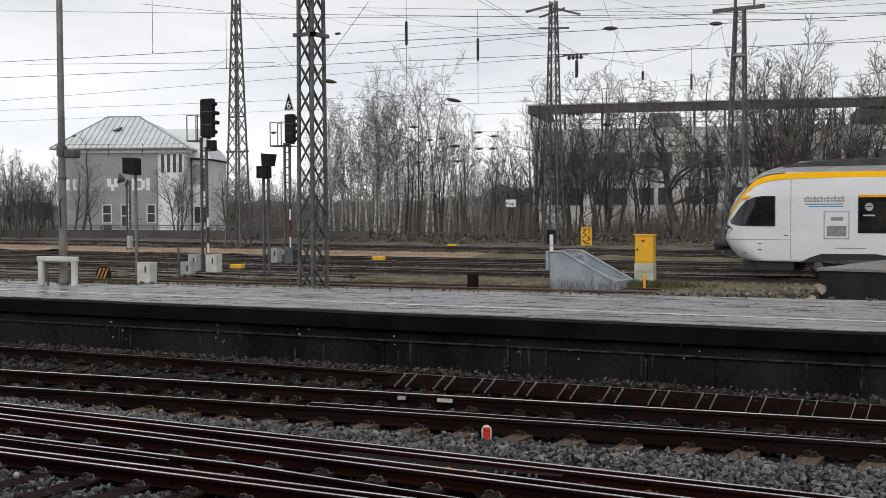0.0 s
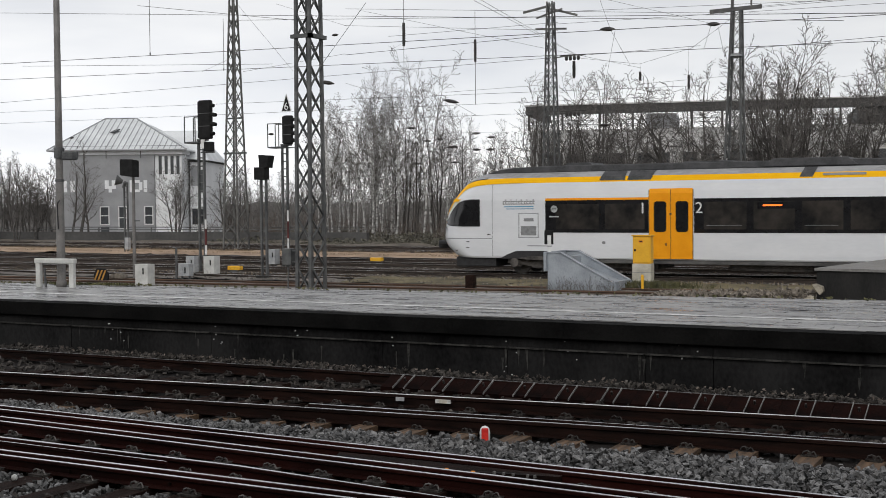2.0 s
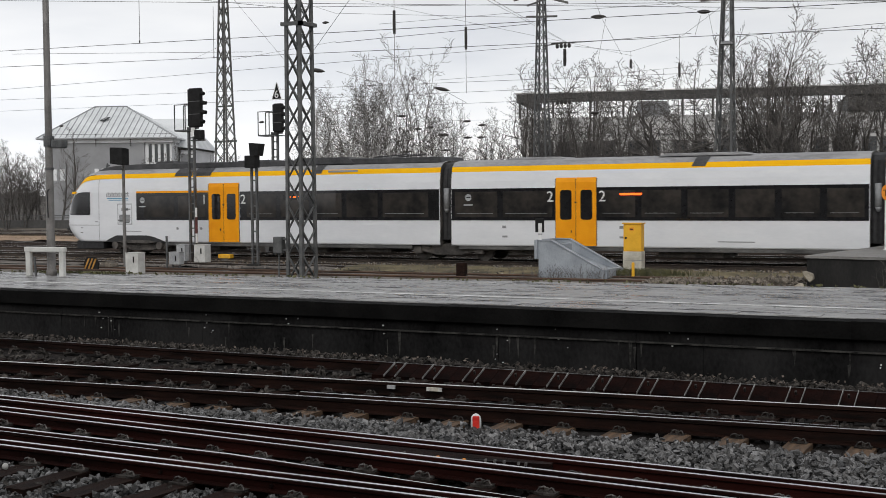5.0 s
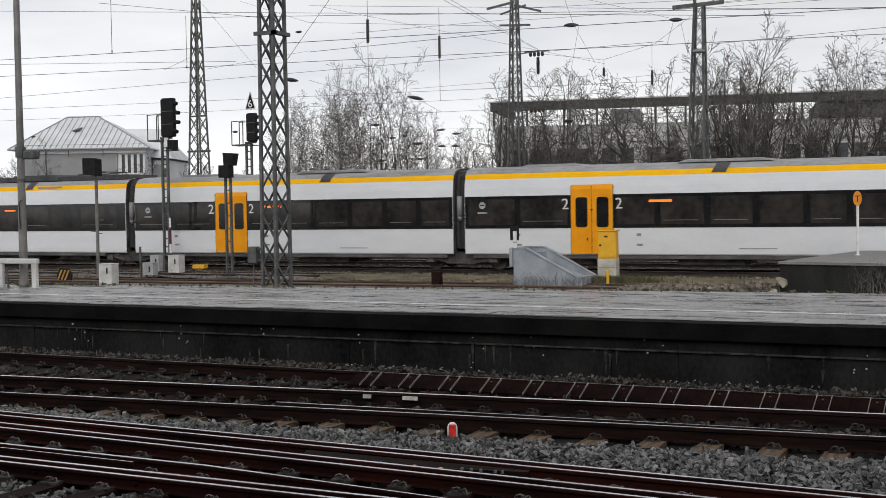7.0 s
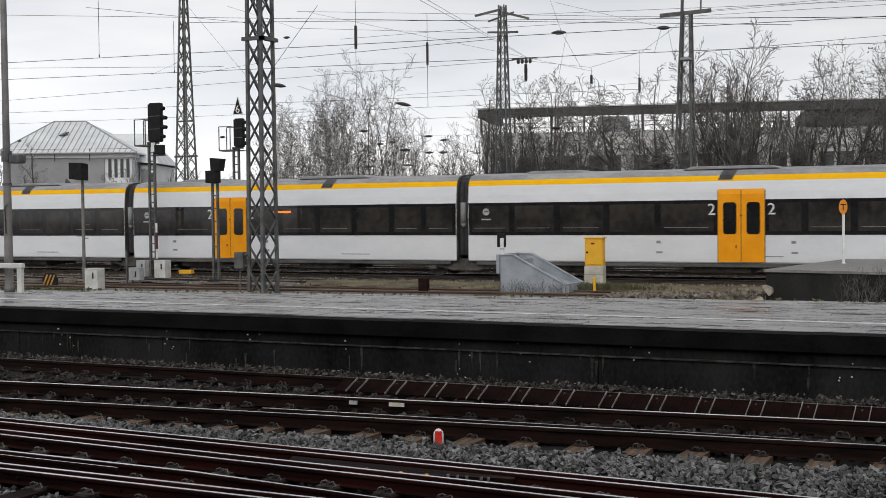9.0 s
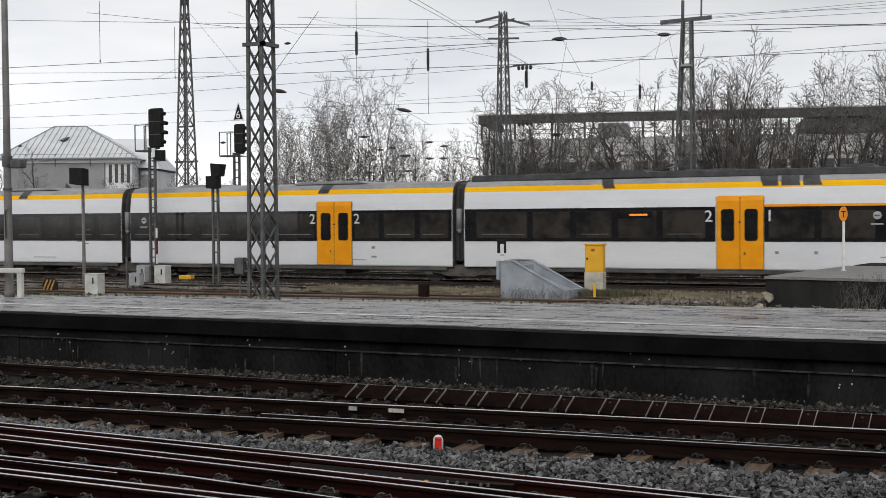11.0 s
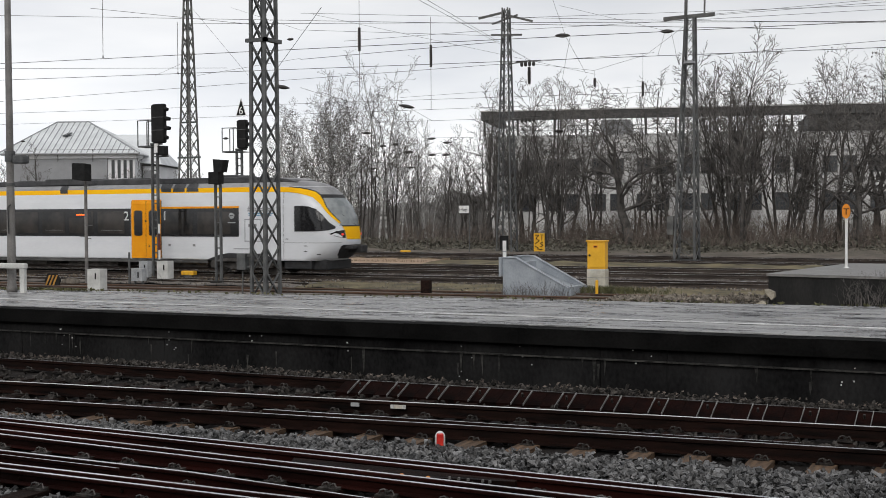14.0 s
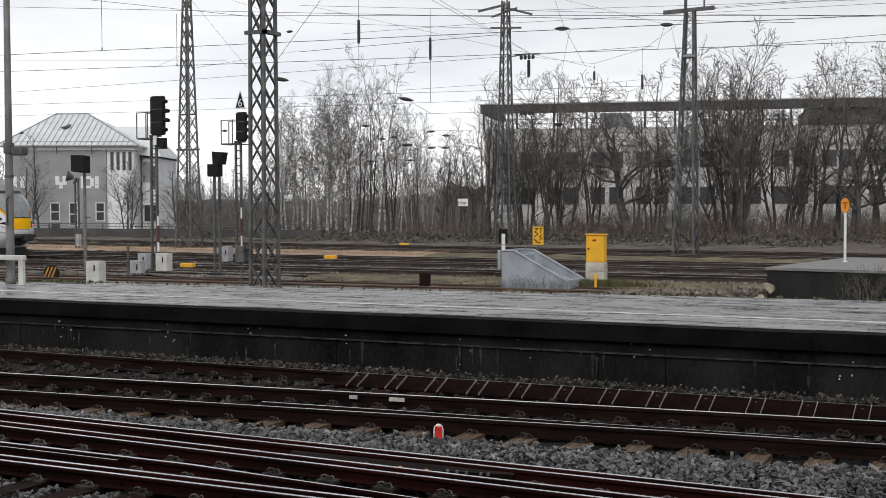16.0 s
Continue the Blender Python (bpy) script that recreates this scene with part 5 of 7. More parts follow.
def main_signal(x, y, h, head_h, head_w, label, pointed, off, z0=-0.1):
    t = thing("railway_signal", label, "signal", pose(x, y, z0), "main signals")
    ladder_post(t, 0.28, 0.12, h, M_STEEL)
    part("head", Acc().box(off - 0.10, off - 0.10 + head_w, -0.30, -0.05, h, h + head_h), M_BLACK, t, "black signal head", bevel=0.06)
    part("head_bracket", Acc().box(-0.15, off + 0.2, -0.12, 0.05, h - 0.06, h + 0.02), M_STEEL, t)
    for k in range(4):
        zz = h + head_h * (0.14 + 0.24 * k)
        x1 = off - 0.10 + head_w
        part("lens", Acc().tube((x1, -0.17, zz), (x1 + 0.015, -0.17, zz), 0.085, n=14), M_LENS, t)
        part("hood", Acc().tube((x1 - 0.02, -0.17, zz + 0.01), (x1 + (0.24 if k in (1, 2) else 0.13), -0.17, zz - 0.02), 0.10, 0.075, n=12, caps=False), M_BLACK, t)
    part("head_back", Acc().box(off - 0.14, off - 0.10, -0.27, -0.08, h + 0.05, h + head_h - 0.05), M_BLACK, t)
    for k in (0.33, 0.66):
        part("head_joint", Acc().box(off - 0.105, off - 0.095 + head_w, -0.306, -0.296, h + head_h * k - 0.012, h + head_h * k + 0.012), M_STEEL, t)
    if not pointed:
        part("lower_box", Acc().box(0.36, 0.72, -0.3, 0.0, h - 0.52, h - 0.12), M_BLACK, t, "black auxiliary lamp box", bevel=0.03)
        part("white_plate", Acc().box(0.17, 0.36, -0.25, -0.21, h - 0.40, h - 0.02), M_WHITE, t)
        part("platform_arm", Acc().bar((0, 0, h - 0.55), (0.7, 0, h - 0.55), 0.10, 0.06), M_STEEL, t)
    fw, fh = (0.72, 1.08) if not pointed else (0.78, 1.08)
    for yy in (-0.1, 0.5):
        for z in (h - 0.1, h - 0.1 + fh):
            part("cage_bar", Acc().bar((-0.1 - fw, yy, z), (-0.1, yy, z), 0.035, 0.035), M_STEEL, t)
        for e in (1.0, 0.2):
            part("cage_bar", Acc().bar((-0.1 - fw * e, yy, h - 0.1), (-0.1 - fw * e, yy, h - 0.1 + fh), 0.035, 0.035), M_STEEL, t)
    part("cage_floor", Acc().box(-0.1 - fw, 0.2, -0.12, 0.52, h - 0.15, h - 0.11), M_STEEL, t, "steel grating floor of the service cage")
    return t


s1x = -34
sig = main_signal(s1x, 42.2, 5.56 + 0.1, 1.64, 0.62, "black multi-lamp main signal on a ladder post", False, 0.18)
mp = Acc().box(0.20, 0.29, -0.1, -0.07, 0.75, 2.25)
part("marker_plate", mp, M_WHITE, sig, "white-red-white marker board")
part("marker_red", Acc().box(0.197, 0.293, -0.11, -0.06, 1.15, 1.85), M_DULLRED, sig)
s2x = -33.48
sig2 = main_signal(s2x, 47.6, 5.55 + 0.1, 1.32, 0.46, "black main signal with a triangular speed board", True, 0.20)
zt = 7.06 + 0.1
tri = Acc().prism([(0.06, zt), (0.59, zt), (0.325, zt + 0.78)], -0.28, -0.25)
board = part("speed_board", tri, M_BLACK, sig2, "black triangular speed board")
cu = bpy.data.curves.new("speed_number", "FONT")
cu.body, cu.size, cu.extrude = "6", 0.50, 0.004
cu.materials.append(M_WHITE)
six = new("speed_number", cu)
six.parent = board
six.matrix_basis = pose(0.185, -0.285, zt + 0.06, 90, 0, 0)
rim = Acc()
for p, q in (((0.06, zt), (0.59, zt)), ((0.59, zt), (0.325, zt + 0.78)), ((0.325, zt + 0.78), (0.06, zt))):
    rim.bar((p[0], -0.285, p[1]), (q[0], -0.285, q[1]), 0.03, 0.02)
part("board_rim", rim, M_WHITE, board)
part("marker_plate", Acc().box(0.16, 0.23, -0.1, -0.07, 0.75, 2.6), M_WHITE, sig2, "white-red-white marker board")
part("marker_red", Acc().box(0.157, 0.233, -0.11, -0.06, 1.3, 2.1), M_DULLRED, sig2)


def dwarf_signal(x, y, h, label, twin, z0=-0.1):
    t = thing("repeater_signal", label, "signal", pose(x, y, z0), "repeater signals")
    if twin:
        ladder_post(t, 0.24, 0.10, h, M_STEEL, 0.5)
    else:
        part("post", Acc().lathe((0, 0, 0), ((0.07, 0), (0.06, h)), 12), M_POLE, t)
        part("steps", Acc().box(-0.30, 0.02, -0.04, 0, h * 0.45, h * 0.45 + 0.04).box(0, 0.32, -0.04, 0, h * 0.56, h * 0.56 + 0.04).box(-0.05, 0.25, -0.04, 0, h * 0.43, h * 0.43 + 0.03), M_STEEL, t)
    return t


dw = dwarf_signal(-33.61, 37.5, 3.88 + 0.1, "square black repeater signal on a slim post", False)
hd = 3.88 + 0.1
hood = Acc()
hood.solid([(-0.12, -0.1, hd), (0.40, -0.1, hd - 0.03), (0.40, -0.1, hd + 0.62), (-0.12, -0.1, hd + 0.64), (-0.28, -0.45, hd + 0.05), (0.36, -0.45, hd - 0.02), (0.36, -0.45, hd + 0.66), (-0.28, -0.45, hd + 0.68)],
           ((0, 1, 2, 3), (7, 6, 5, 4), (0, 4, 5, 1), (1, 5, 6, 2), (2, 6, 7, 3), (3, 7, 4, 0)))
part("head", hood, M_BLACK, dw, "black hooded signal head", bevel=0.02)
d2h = 3.72 + 0.1
dw2 = dwarf_signal(-29.16, 40.0, d2h, "stepped black repeater signal on a twin post", True)
part("head", Acc().box(-0.16, 0.32, -0.42, -0.05, d2h, d2h + 0.48), M_BLACK, dw2, "black hooded signal head", bevel=0.02)
part("head", Acc().prism([(0.08, d2h + 0.46), (0.46, d2h + 0.46), (0.56, d2h + 0.93), (0.04, d2h + 0.97)], -0.40, -0.02), M_BLACK, dw2, "black hooded signal head", bevel=0.02)
part("footing", Acc().box(-0.3, 0.3, -0.2, 0.2, -0.2, 0.05), M_P3, dw2, bevel=0.02)

far_post = thing("speaker_post", "far ladder post with a round horn speaker", "post", pose(-54.4, 60.0, -0.1))
ladder_post(far_post, 0.26, 0.10, 4.33 + 0.1, M_STEEL)
fz = 4.33 + 0.1
part("horn", Acc().tube((-0.55, -0.3, fz + 0.15), (-0.25, 0, fz + 0.05), 0.36, 0.12, n=14).tube((-0.3, 0.1, fz - 0.3), (0.0, 0, fz), 0.10, n=8), M_STEEL, far_post, "round horn speaker")
part("meter_box", Acc().box(0.06, 0.34, -0.25, 0, 0.2, 0.95), M_GREYBOX, far_post, "small pale box", bevel=0.02)


# ---- trackside boxes ----
def trackside_box(x, y, w, d, z0, h, mat, label, legs=True, leg=0.12):
    t = thing("trackside_box", label, "equipment box", pose(x, y, z0), "trackside boxes")
    leg = leg if legs else 0.0
    part("case", Acc().box(-w / 2, w / 2, -d / 2, d / 2, leg, h), mat, t, bevel=0.02)
    part("lid", Acc().box(-w / 2 - 0.008, w / 2 + 0.008, -d / 2 - 0.012, d / 2 + 0.012, h, h + 0.022), mat, t, bevel=0.006)
    part("lock", Acc().box(w * 0.12, w * 0.12 + 0.05, -d / 2 - 0.02, -d / 2, h - 0.34, h - 0.12), M_BLACK, t, "dark lock slot")
    if legs:
        for e in (-w / 2 + 0.08, w / 2 - 0.08):
            part("leg", Acc().bar((e, 0, -0.1), (e, 0, leg), 0.06, 0.06), M_STEEL, t)
    return t


trackside_box(-31.06, 35.2, 0.60, 0.4, -0.2, 0.56 + 0.2, M_WHITEBOX, "weathered white equipment box beside the track", False)
trackside_box(-31.71, 38.3, 0.52, 0.3, -0.15, 0.44 + 0.15, M_GREYBOX, "grey equipment box on short legs")
trackside_box(-33.27, 40.6, 0.44, 0.3, -0.15, 0.62 + 0.15, M_GREYBOX, "grey equipment box on short legs")
trackside_box(-31.78, 40.0, 0.54, 0.4, -0.15, 0.66 + 0.15, M_WHITEBOX, "cream-white equipment box on short legs")
trackside_box(-33.89, 47.2, 0.42, 0.4, -0.1, 0.68 + 0.1, M_GREYBOX, "slim grey equipment box by the signal post")
trackside_box(-32.7, 46.8, 0.5, 0.4, -0.1, 0.65 + 0.1, M_STEEL, "dark grey equipment box by the signal post")

cab = thing("switch_cabinet", "yellow electrical cabinet on a cream plinth", "cabinet", pose(-13.62, 40.1, -0.08))
cz = 0.63 + 0.08
ct = 1.55 + 0.08
cwd = 0.33
part("plinth", Acc().box(-cwd, cwd, -0.18, 0.18, -0.1, cz), M_CREAM, cab, "cream concrete plinth", bevel=0.015)
body = part("body", Acc().box(-cwd + 0.015, cwd - 0.015, -0.16, 0.16, cz, ct), M_YELLOW, cab, "yellow steel cabinet body", bevel=0.02)
part("roof", Acc().box(-cwd - 0.02, cwd + 0.02, -0.20, 0.20, ct, ct + 0.045), M_YELLOW, cab, bevel=0.012)
part("door", Acc().box(-cwd + 0.05, cwd - 0.05, -0.175, -0.16, cz + 0.05, ct - 0.05), M_YELLOW, cab, bevel=0.006)
part("lock", Acc().tube((-0.22, -0.175, cz + 0.46), (-0.22, -0.205, cz + 0.46), 0.035, n=10), M_BLACK, cab)
part("warning_plate", Acc().box(-0.10, 0.06, -0.182, -0.176, ct - 0.22, ct - 0.11), M_ORANGE, cab, "small orange plate")
part("plate_bar", Acc().box(-0.075, 0.035, -0.186, -0.182, ct - 0.19, ct - 0.15), M_BLACK, cab)
part("plinth_joint", Acc().box(-cwd - 0.003, cwd + 0.003, -0.185, 0.18, cz - 0.30, cz - 0.285), M_TGREY, cab)
post_y = thing("marker_post", "short yellow post before the cabinet", "post", pose(-13.07, 38.4, -0.1))
part("post", Acc().lathe((0, 0, 0), ((0.05, 0), (0.05, 0.42), (0.03, 0.45)), 10), M_YELLOW, post_y)

# ---- buffer stop ----
bx0, bx1 = -16.18, -13.9
buf = thing("buffer_stop", "blue-grey steel buffer stop at the end of a stub track", "buffer stop", pose(bx0, 38.75, -0.12))
bl = bx1 - bx0
bh = 1.06 + 0.12
for y in (-0.80, 0.80):
    n = [(0, -0.05), (0, bh), (bl * 0.20, bh), (bl, 0.22), (bl, -0.05)]
    part("side_plate", Acc().prism(n, y - 0.02, y + 0.02), M_BUFFER, buf, "sloping steel side plate")
    fl = Acc()
    for (xa, za), (xb, zb) in zip(n[1:4], n[2:5]):
        fl.bar((xa, y + 0.04, za), (xb, y + 0.04, zb), 0.20, 0.035)
    part("flange", fl, M_BUFFER, buf, bevel=0.006)
part("front_plate", Acc().box(-0.10, 0.0, -0.95, 0.95, bh - 0.62, bh + 0.02), M_BUFFER, buf, "blue-grey buffer beam", bevel=0.02)
part("cross_beam", Acc().box(bl * 0.18, bl * 0.24, -0.8, 0.8, bh - 0.42, bh - 0.15), M_BUFFER, buf, bevel=0.01)
slope = Acc()
slope.bar((bl * 0.24, 0, bh - 0.46), (bl * 0.97, 0, 0.10), 1.5, 0.03)
part("sloping_plate", slope, M_BUFFER, buf, "pale sloping deck plate")
part("end_beam", Acc().box(bl - 0.16, bl + 0.02, -0.86, 0.86, -0.05, 0.24), M_BUFFER, buf, bevel=0.01)
mk = thing("stop_marker", "black stop board with a white post on the buffer stop", "sign", pose(-16.18, 38.02, bh - 0.14))
part("board", Acc().box(-0.15, 0.17, -0.01, 0.02, 0.28, 0.74), M_BLACK, mk, bevel=0.01)
part("post", Acc().box(-0.02, 0.10, -0.05, -0.012, 0.0, 0.58), M_WHITE, mk)
part("post_band", Acc().box(-0.022, 0.102, -0.053, -0.011, 0.20, 0.24), M_GREYBOX, mk)

# yellow board with scrawled marks
gb = thing("yellow_board", "yellow trackside board with dark painted scrawl", "sign", pose(-20.64, 52.6, -0.1))
g0, g1 = 0.78 + 0.1, 1.6 + 0.1
part("board", Acc().box(-0.26, 0.26, -0.02, 0.02, g0, g1), M_YELLOW, gb, bevel=0.006)
part("post", Acc().bar((0, 0.04, -0.1), (0, 0.04, g1), 0.06, 0.05), M_STEEL, gb)
sc = Acc()
gh = g1 - g0
for p, q in (((-0.2, .9), (0.0, .9)), ((0.0, .9), (-0.15, .7)), ((-0.15, .7), (0.02, .6)), ((0.02, .6), (-0.18, .42)), ((0.08, .92), (0.2, .9)), ((0.14, .9), (0.14, .6)), ((0.2, .52), (0.06, .45)), ((0.06, .45), (0.2, .34)), ((0.2, .34), (0.05, .24)), ((-0.2, .3), (-0.02, .18)), ((-0.1, .14), (0.16, .1))):
    sc.bar((p[0], -0.026, g0 + p[1] * gh), (q[0], -0.026, g0 + q[1] * gh), 0.02, 0.035)
part("scrawl", sc, M_BLACK, gb, "dark painted scrawl")

stake = thing("marker_stake", "thin grey steel stake beside the equipment boxes", "post", pose(-32.18, 38.3, -0.2))
part("post", Acc().bar((0, 0, -0.1), (0.0, 0, 1.28), 0.07, 0.05), M_STEEL, stake)

# ---- small things by the tracks ----
peg = thing("fouling_marker", "red and white fouling-point peg in the ballast", "marker", pose(-6.21, 12.71, -0.12, 0, 0, 26))
part("stem", Acc().lathe((0, 0, -0.05), ((0.06, 0), (0.06, 0.17), (0.05, 0.205), (0.028, 0.228), (0.004, 0.236)), 18), M_WHITE, peg, smooth=True)
part("red_face", Acc().box(-0.040, 0.040, -0.062, -0.03, 0.0, 0.165), M_RED, peg, "red front stripe", bevel=0.01)
pin = thing("white_pin", "small white round-headed pin among the sleepers", "marker", pose(-9.6, 8.91, -0.2))
part("head", Acc().lathe((0, 0, 0.06), ((0.008, 0), (0.026, 0.012), (0.033, 0.034), (0.026, 0.056), (0.008, 0.068)), 12).tube((0, 0, -0.02), (0, 0, 0.07), 0.012), M_WHITEBOX, pin, smooth=True)


def track_magnet(x, y, label):
    t = thing("track_magnet", label, "track device", pose(x, y, -0.1), "yellow track magnets")
    part("case", Acc().box(-0.32, 0.32, -0.14, 0.14, 0.06, 0.24), M_YELLOW, t, bevel=0.03)
    part("foot", Acc().box(-0.2, 0.2, -0.1, 0.1, -0.12, 0.06), M_STEEL, t)


track_magnet(-32.9, 43.0, "yellow track magnet beside the rail")
track_magnet(-31.51, 52.5, "yellow track magnet beside the rail")
track_magnet(-37.19, 71.2, "yellow track magnet beside the far rail")
M_OLDYELLOW = surface("dirty_orange_yellow_paint", (0.30, 0.14, 0.02), (0.52, 0.27, 0.05), 0.6, 5, 40, 0.1)
brick = single("clay_lump", Acc().prism([(-0.35, 0), (0.35, 0), (0.3, 0.14), (0.1, 0.22), (-0.2, 0.17)], -0.2, 0.2), M_RUBBLE2, "orange-brown clay lump by the track", "rubble", bevel=0.03)
brick.matrix_basis = pose(-33.36, 36.3, -0.05)
st = thing("striped_board", "black and yellow striped warning board lying by the track", "sign", pose(-34.42, 36.5, -0.15))
part("board", Acc().prism([(-0.30, -0.05), (0.34, -0.05), (0.40, 0.2), (0.22, 0.46), (-0.2, 0.46), (-0.36, 0.2)], -0.04, 0.04), M_BLACK, st, bevel=0.01)
for k in range(3):
    x = -0.34 + k * 0.18
    part("stripe", Acc().solid([(x, -0.046, 0.0), (x + 0.09, -0.046, 0.0), (x + 0.30, -0.046, 0.40), (x + 0.21, -0.046, 0.40)], ((0, 1, 2, 3),)), M_OLDYELLOW, st, "dirty yellow diagonal stripe")
stump = single("rail_stump", Acc().box(-0.16, 0.16, -0.12, 0.12, -0.1, 0.4), M_SLEEPER_D, "dark timber stump beside the rusty rail", "stump", bevel=0.02)
stump.matrix_basis = pose(-18.76, 37.4, -0.1)


def rubble(r):
    x = r.uniform(-12.0, -7.2)
    return x, 36.6 + r.uniform(-0.9, 1.2), -0.12 + 0.22 * max(0, (x + 12) / 5) * r.random()


single("rubble_heap", stones(700, rubble, 0.065, 21), M_RUBBLE2, "grey rubble and gravel heap at the platform end", "rubble", kind="stuff")

# ---- the far platform's end ----
p3 = thing("far_platform", "concrete end of a further platform with a damp top", "platform", kind="structure")
o = [(-6.95, 35.2), (9.0, 31.8), (9.0, 42.85), (-5.79, 42.85)]
a = Acc()
a.solid([(x, y, -0.4) for x, y in o] + [(x, y, TOP) for x, y in o], ((3, 2, 1, 0), (0, 1, 5, 4), (1, 2, 6, 5), (2, 3, 7, 6), (3, 0, 4, 7)))
part("wall", a, M_P3, p3, "near-black concrete platform wall")
a = Acc()
e = 0.05
o2 = [(o[0][0] - e, o[0][1] - e), (9.0, o[1][1] - e), (9.0, 42.9), (o[3][0] - e, 42.9)]
a.solid([(x, y, TOP - 0.05) for x, y in o2] + [(x, y, TOP + 0.02) for x, y in o2], ((3, 2, 1, 0), (4, 5, 6, 7), (0, 1, 5, 4), (1, 2, 6, 5), (2, 3, 7, 6), (3, 0, 4, 7)))
part("top_slab", a, M_P3TOP, p3, "damp gravelly platform top")
chunk = Acc().prism([(-0.16, 0), (0.2, 0), (0.18, 0.14), (0.05, 0.2), (-0.12, 0.09)], -0.12, 0.12)
for nm, xx, yy, zz, ry, mt, lb in (("concrete_lump", o[0][0] + 0.05, o[0][1] - 0.35, 0.25, 55, M_RUBBLE, "broken pale concrete lump leaning at the platform corner"), ("concrete_lump", o[0][0] - 0.15, o[0][1] - 0.4, -0.12, 0, M_RUBBLE, "broken yellowish concrete lump at the platform corner")):
    c = single(nm, chunk, mt, lb, "rubble", bevel=0.02)
    c.matrix_basis = pose(xx, yy, zz, 0, ry, 0)
ts = thing("stop_sign_post", "white post with an oval orange letter sign", "sign", pose(-5.45, 39.44, TOP + 0.015))
tz = 2.62 - TOP
part("post", Acc().lathe((0, 0, 0), ((0.085, 0), (0.085, 0.02), (0.04, 0.03), (0.04, tz)), 12), M_WHITE, ts)
ov = Acc()
ov.prism([(0.125 * math.cos(2 * math.pi * k / 24), tz - 0.10 + 0.225 * math.sin(2 * math.pi * k / 24)) for k in range(24)], -0.075, -0.045)
disc = part("disc", ov, M_ORANGE, ts, "orange oval sign")
cu = bpy.data.curves.new("letter", "FONT")
cu.body, cu.size, cu.extrude = "T", 0.28, 0.003
cu.materials.append(M_BLACK)
let = new("letter", cu)
let.parent = disc
let.matrix_basis = pose(-0.082, -0.080, tz - 0.205, 90, 0, 0)

# small white board with letters among the trees
hv = thing("station_board", "small white board with black letters before the trees", "sign", pose(-34.32, 74.0, -0.1))
hz0, hz1 = 2.53 + 0.1, 3.01 + 0.1
part("board", Acc().box(-0.36, 0.36, -0.02, 0.02, hz0, hz1), M_WHITE, hv)
part("post", Acc().bar((0.38, 0.03, -0.1), (0.38, 0.03, hz1), 0.06, 0.06), M_STEEL, hv)
cu = bpy.data.curves.new("letters", "FONT")
cu.body, cu.size, cu.extrude = "Hvn", 0.36, 0.003
cu.materials.append(M_BLACK)
lt = new("letters", cu)
lt.parent = hv
lt.matrix_basis = pose(-0.33, -0.03, hz0 + 0.09, 90, 0, 0)

# ---- overhead wires ----
def wire_run(x1, y1, z1, x2, y2, z2, r=0.012, sag=0.0, far=1.0):
    """A wire that goes on past both ends of the stretch that is given."""
    p, q = Vector((x1, y1, z1)), Vector((x2, y2, z2))
    d = q - p
    p, q = p - d * (far - 1), q + d * (far - 1)
    cu = bpy.data.curves.new("overhead_wire", "CURVE")
    cu.dimensions, cu.bevel_depth, cu.bevel_resolution = "3D", r, 1
    s = cu.splines.new("POLY")
    n = 12
    s.points.add(n)
    for k in range(n + 1):
        u = k / n
        c = p.lerp(q, u)
        s.points[k].co = (c.x, c.y, c.z - sag * 4 * u * (1 - u), 1)
    cu.materials.append(M_WIRE)
    return tagged(new("overhead_wire", cu), "thin dark overhead wire of the railway", "wire", "overhead wires")


CONTACT = (
    (-27.89, 28, 7.11, -2.98, 28, 6.58),
    (-31.39, 31.5, 7.12, -3.34, 31.5, 6.45),
    (-22.76, 36, 9, -3.83, 36, 7.71),
    (-35.82, 36, 10.23, -12.27, 36, 8.19),
    (-44.36, 44.5, 8.01, -19.21, 44.5, 8.3),
    (-49.86, 50, 8.02, -21.59, 50, 7.58),
    (-54.86, 55, 7.91, -25.85, 55, 7.63),
    (-28.96, 55, 7.1, -5.82, 55, 6.95),
    (-39.84, 40, 8.83, -30.9, 40, 8.35),
)
for x1, y1, z1, x2, y2, z2 in CONTACT:
    wire_run(x1, y1, z1, x2, y2, z2, 0.0085, 0.0, 1.25)
CROSS = (
    (-37.11, 60, 13.74, -22.49, 66, 10.18),
    (-18.52, 36, 9.58, -30, 75, 12.35),
    (-18.21, 36, 9.56, -29.61, 75, 12.15),
    (-20.9, 34.3, 9.15, -22.63, 34.3, 7.26),
    (-30.35, 48, 10.85, -19.96, 48, 9.87),
    (-21.32, 50, 10.46, -5.32, 50, 10.18),
    (-21.32, 50, 10.99, -5.32, 50, 10.33),
    (-20.87, 33, 7.35, -14.25, 33, 7.46),
)
for x1, y1, z1, x2, y2, z2 in CROSS:
    wire_run(x1, y1, z1, x2, y2, z2, 0.008)
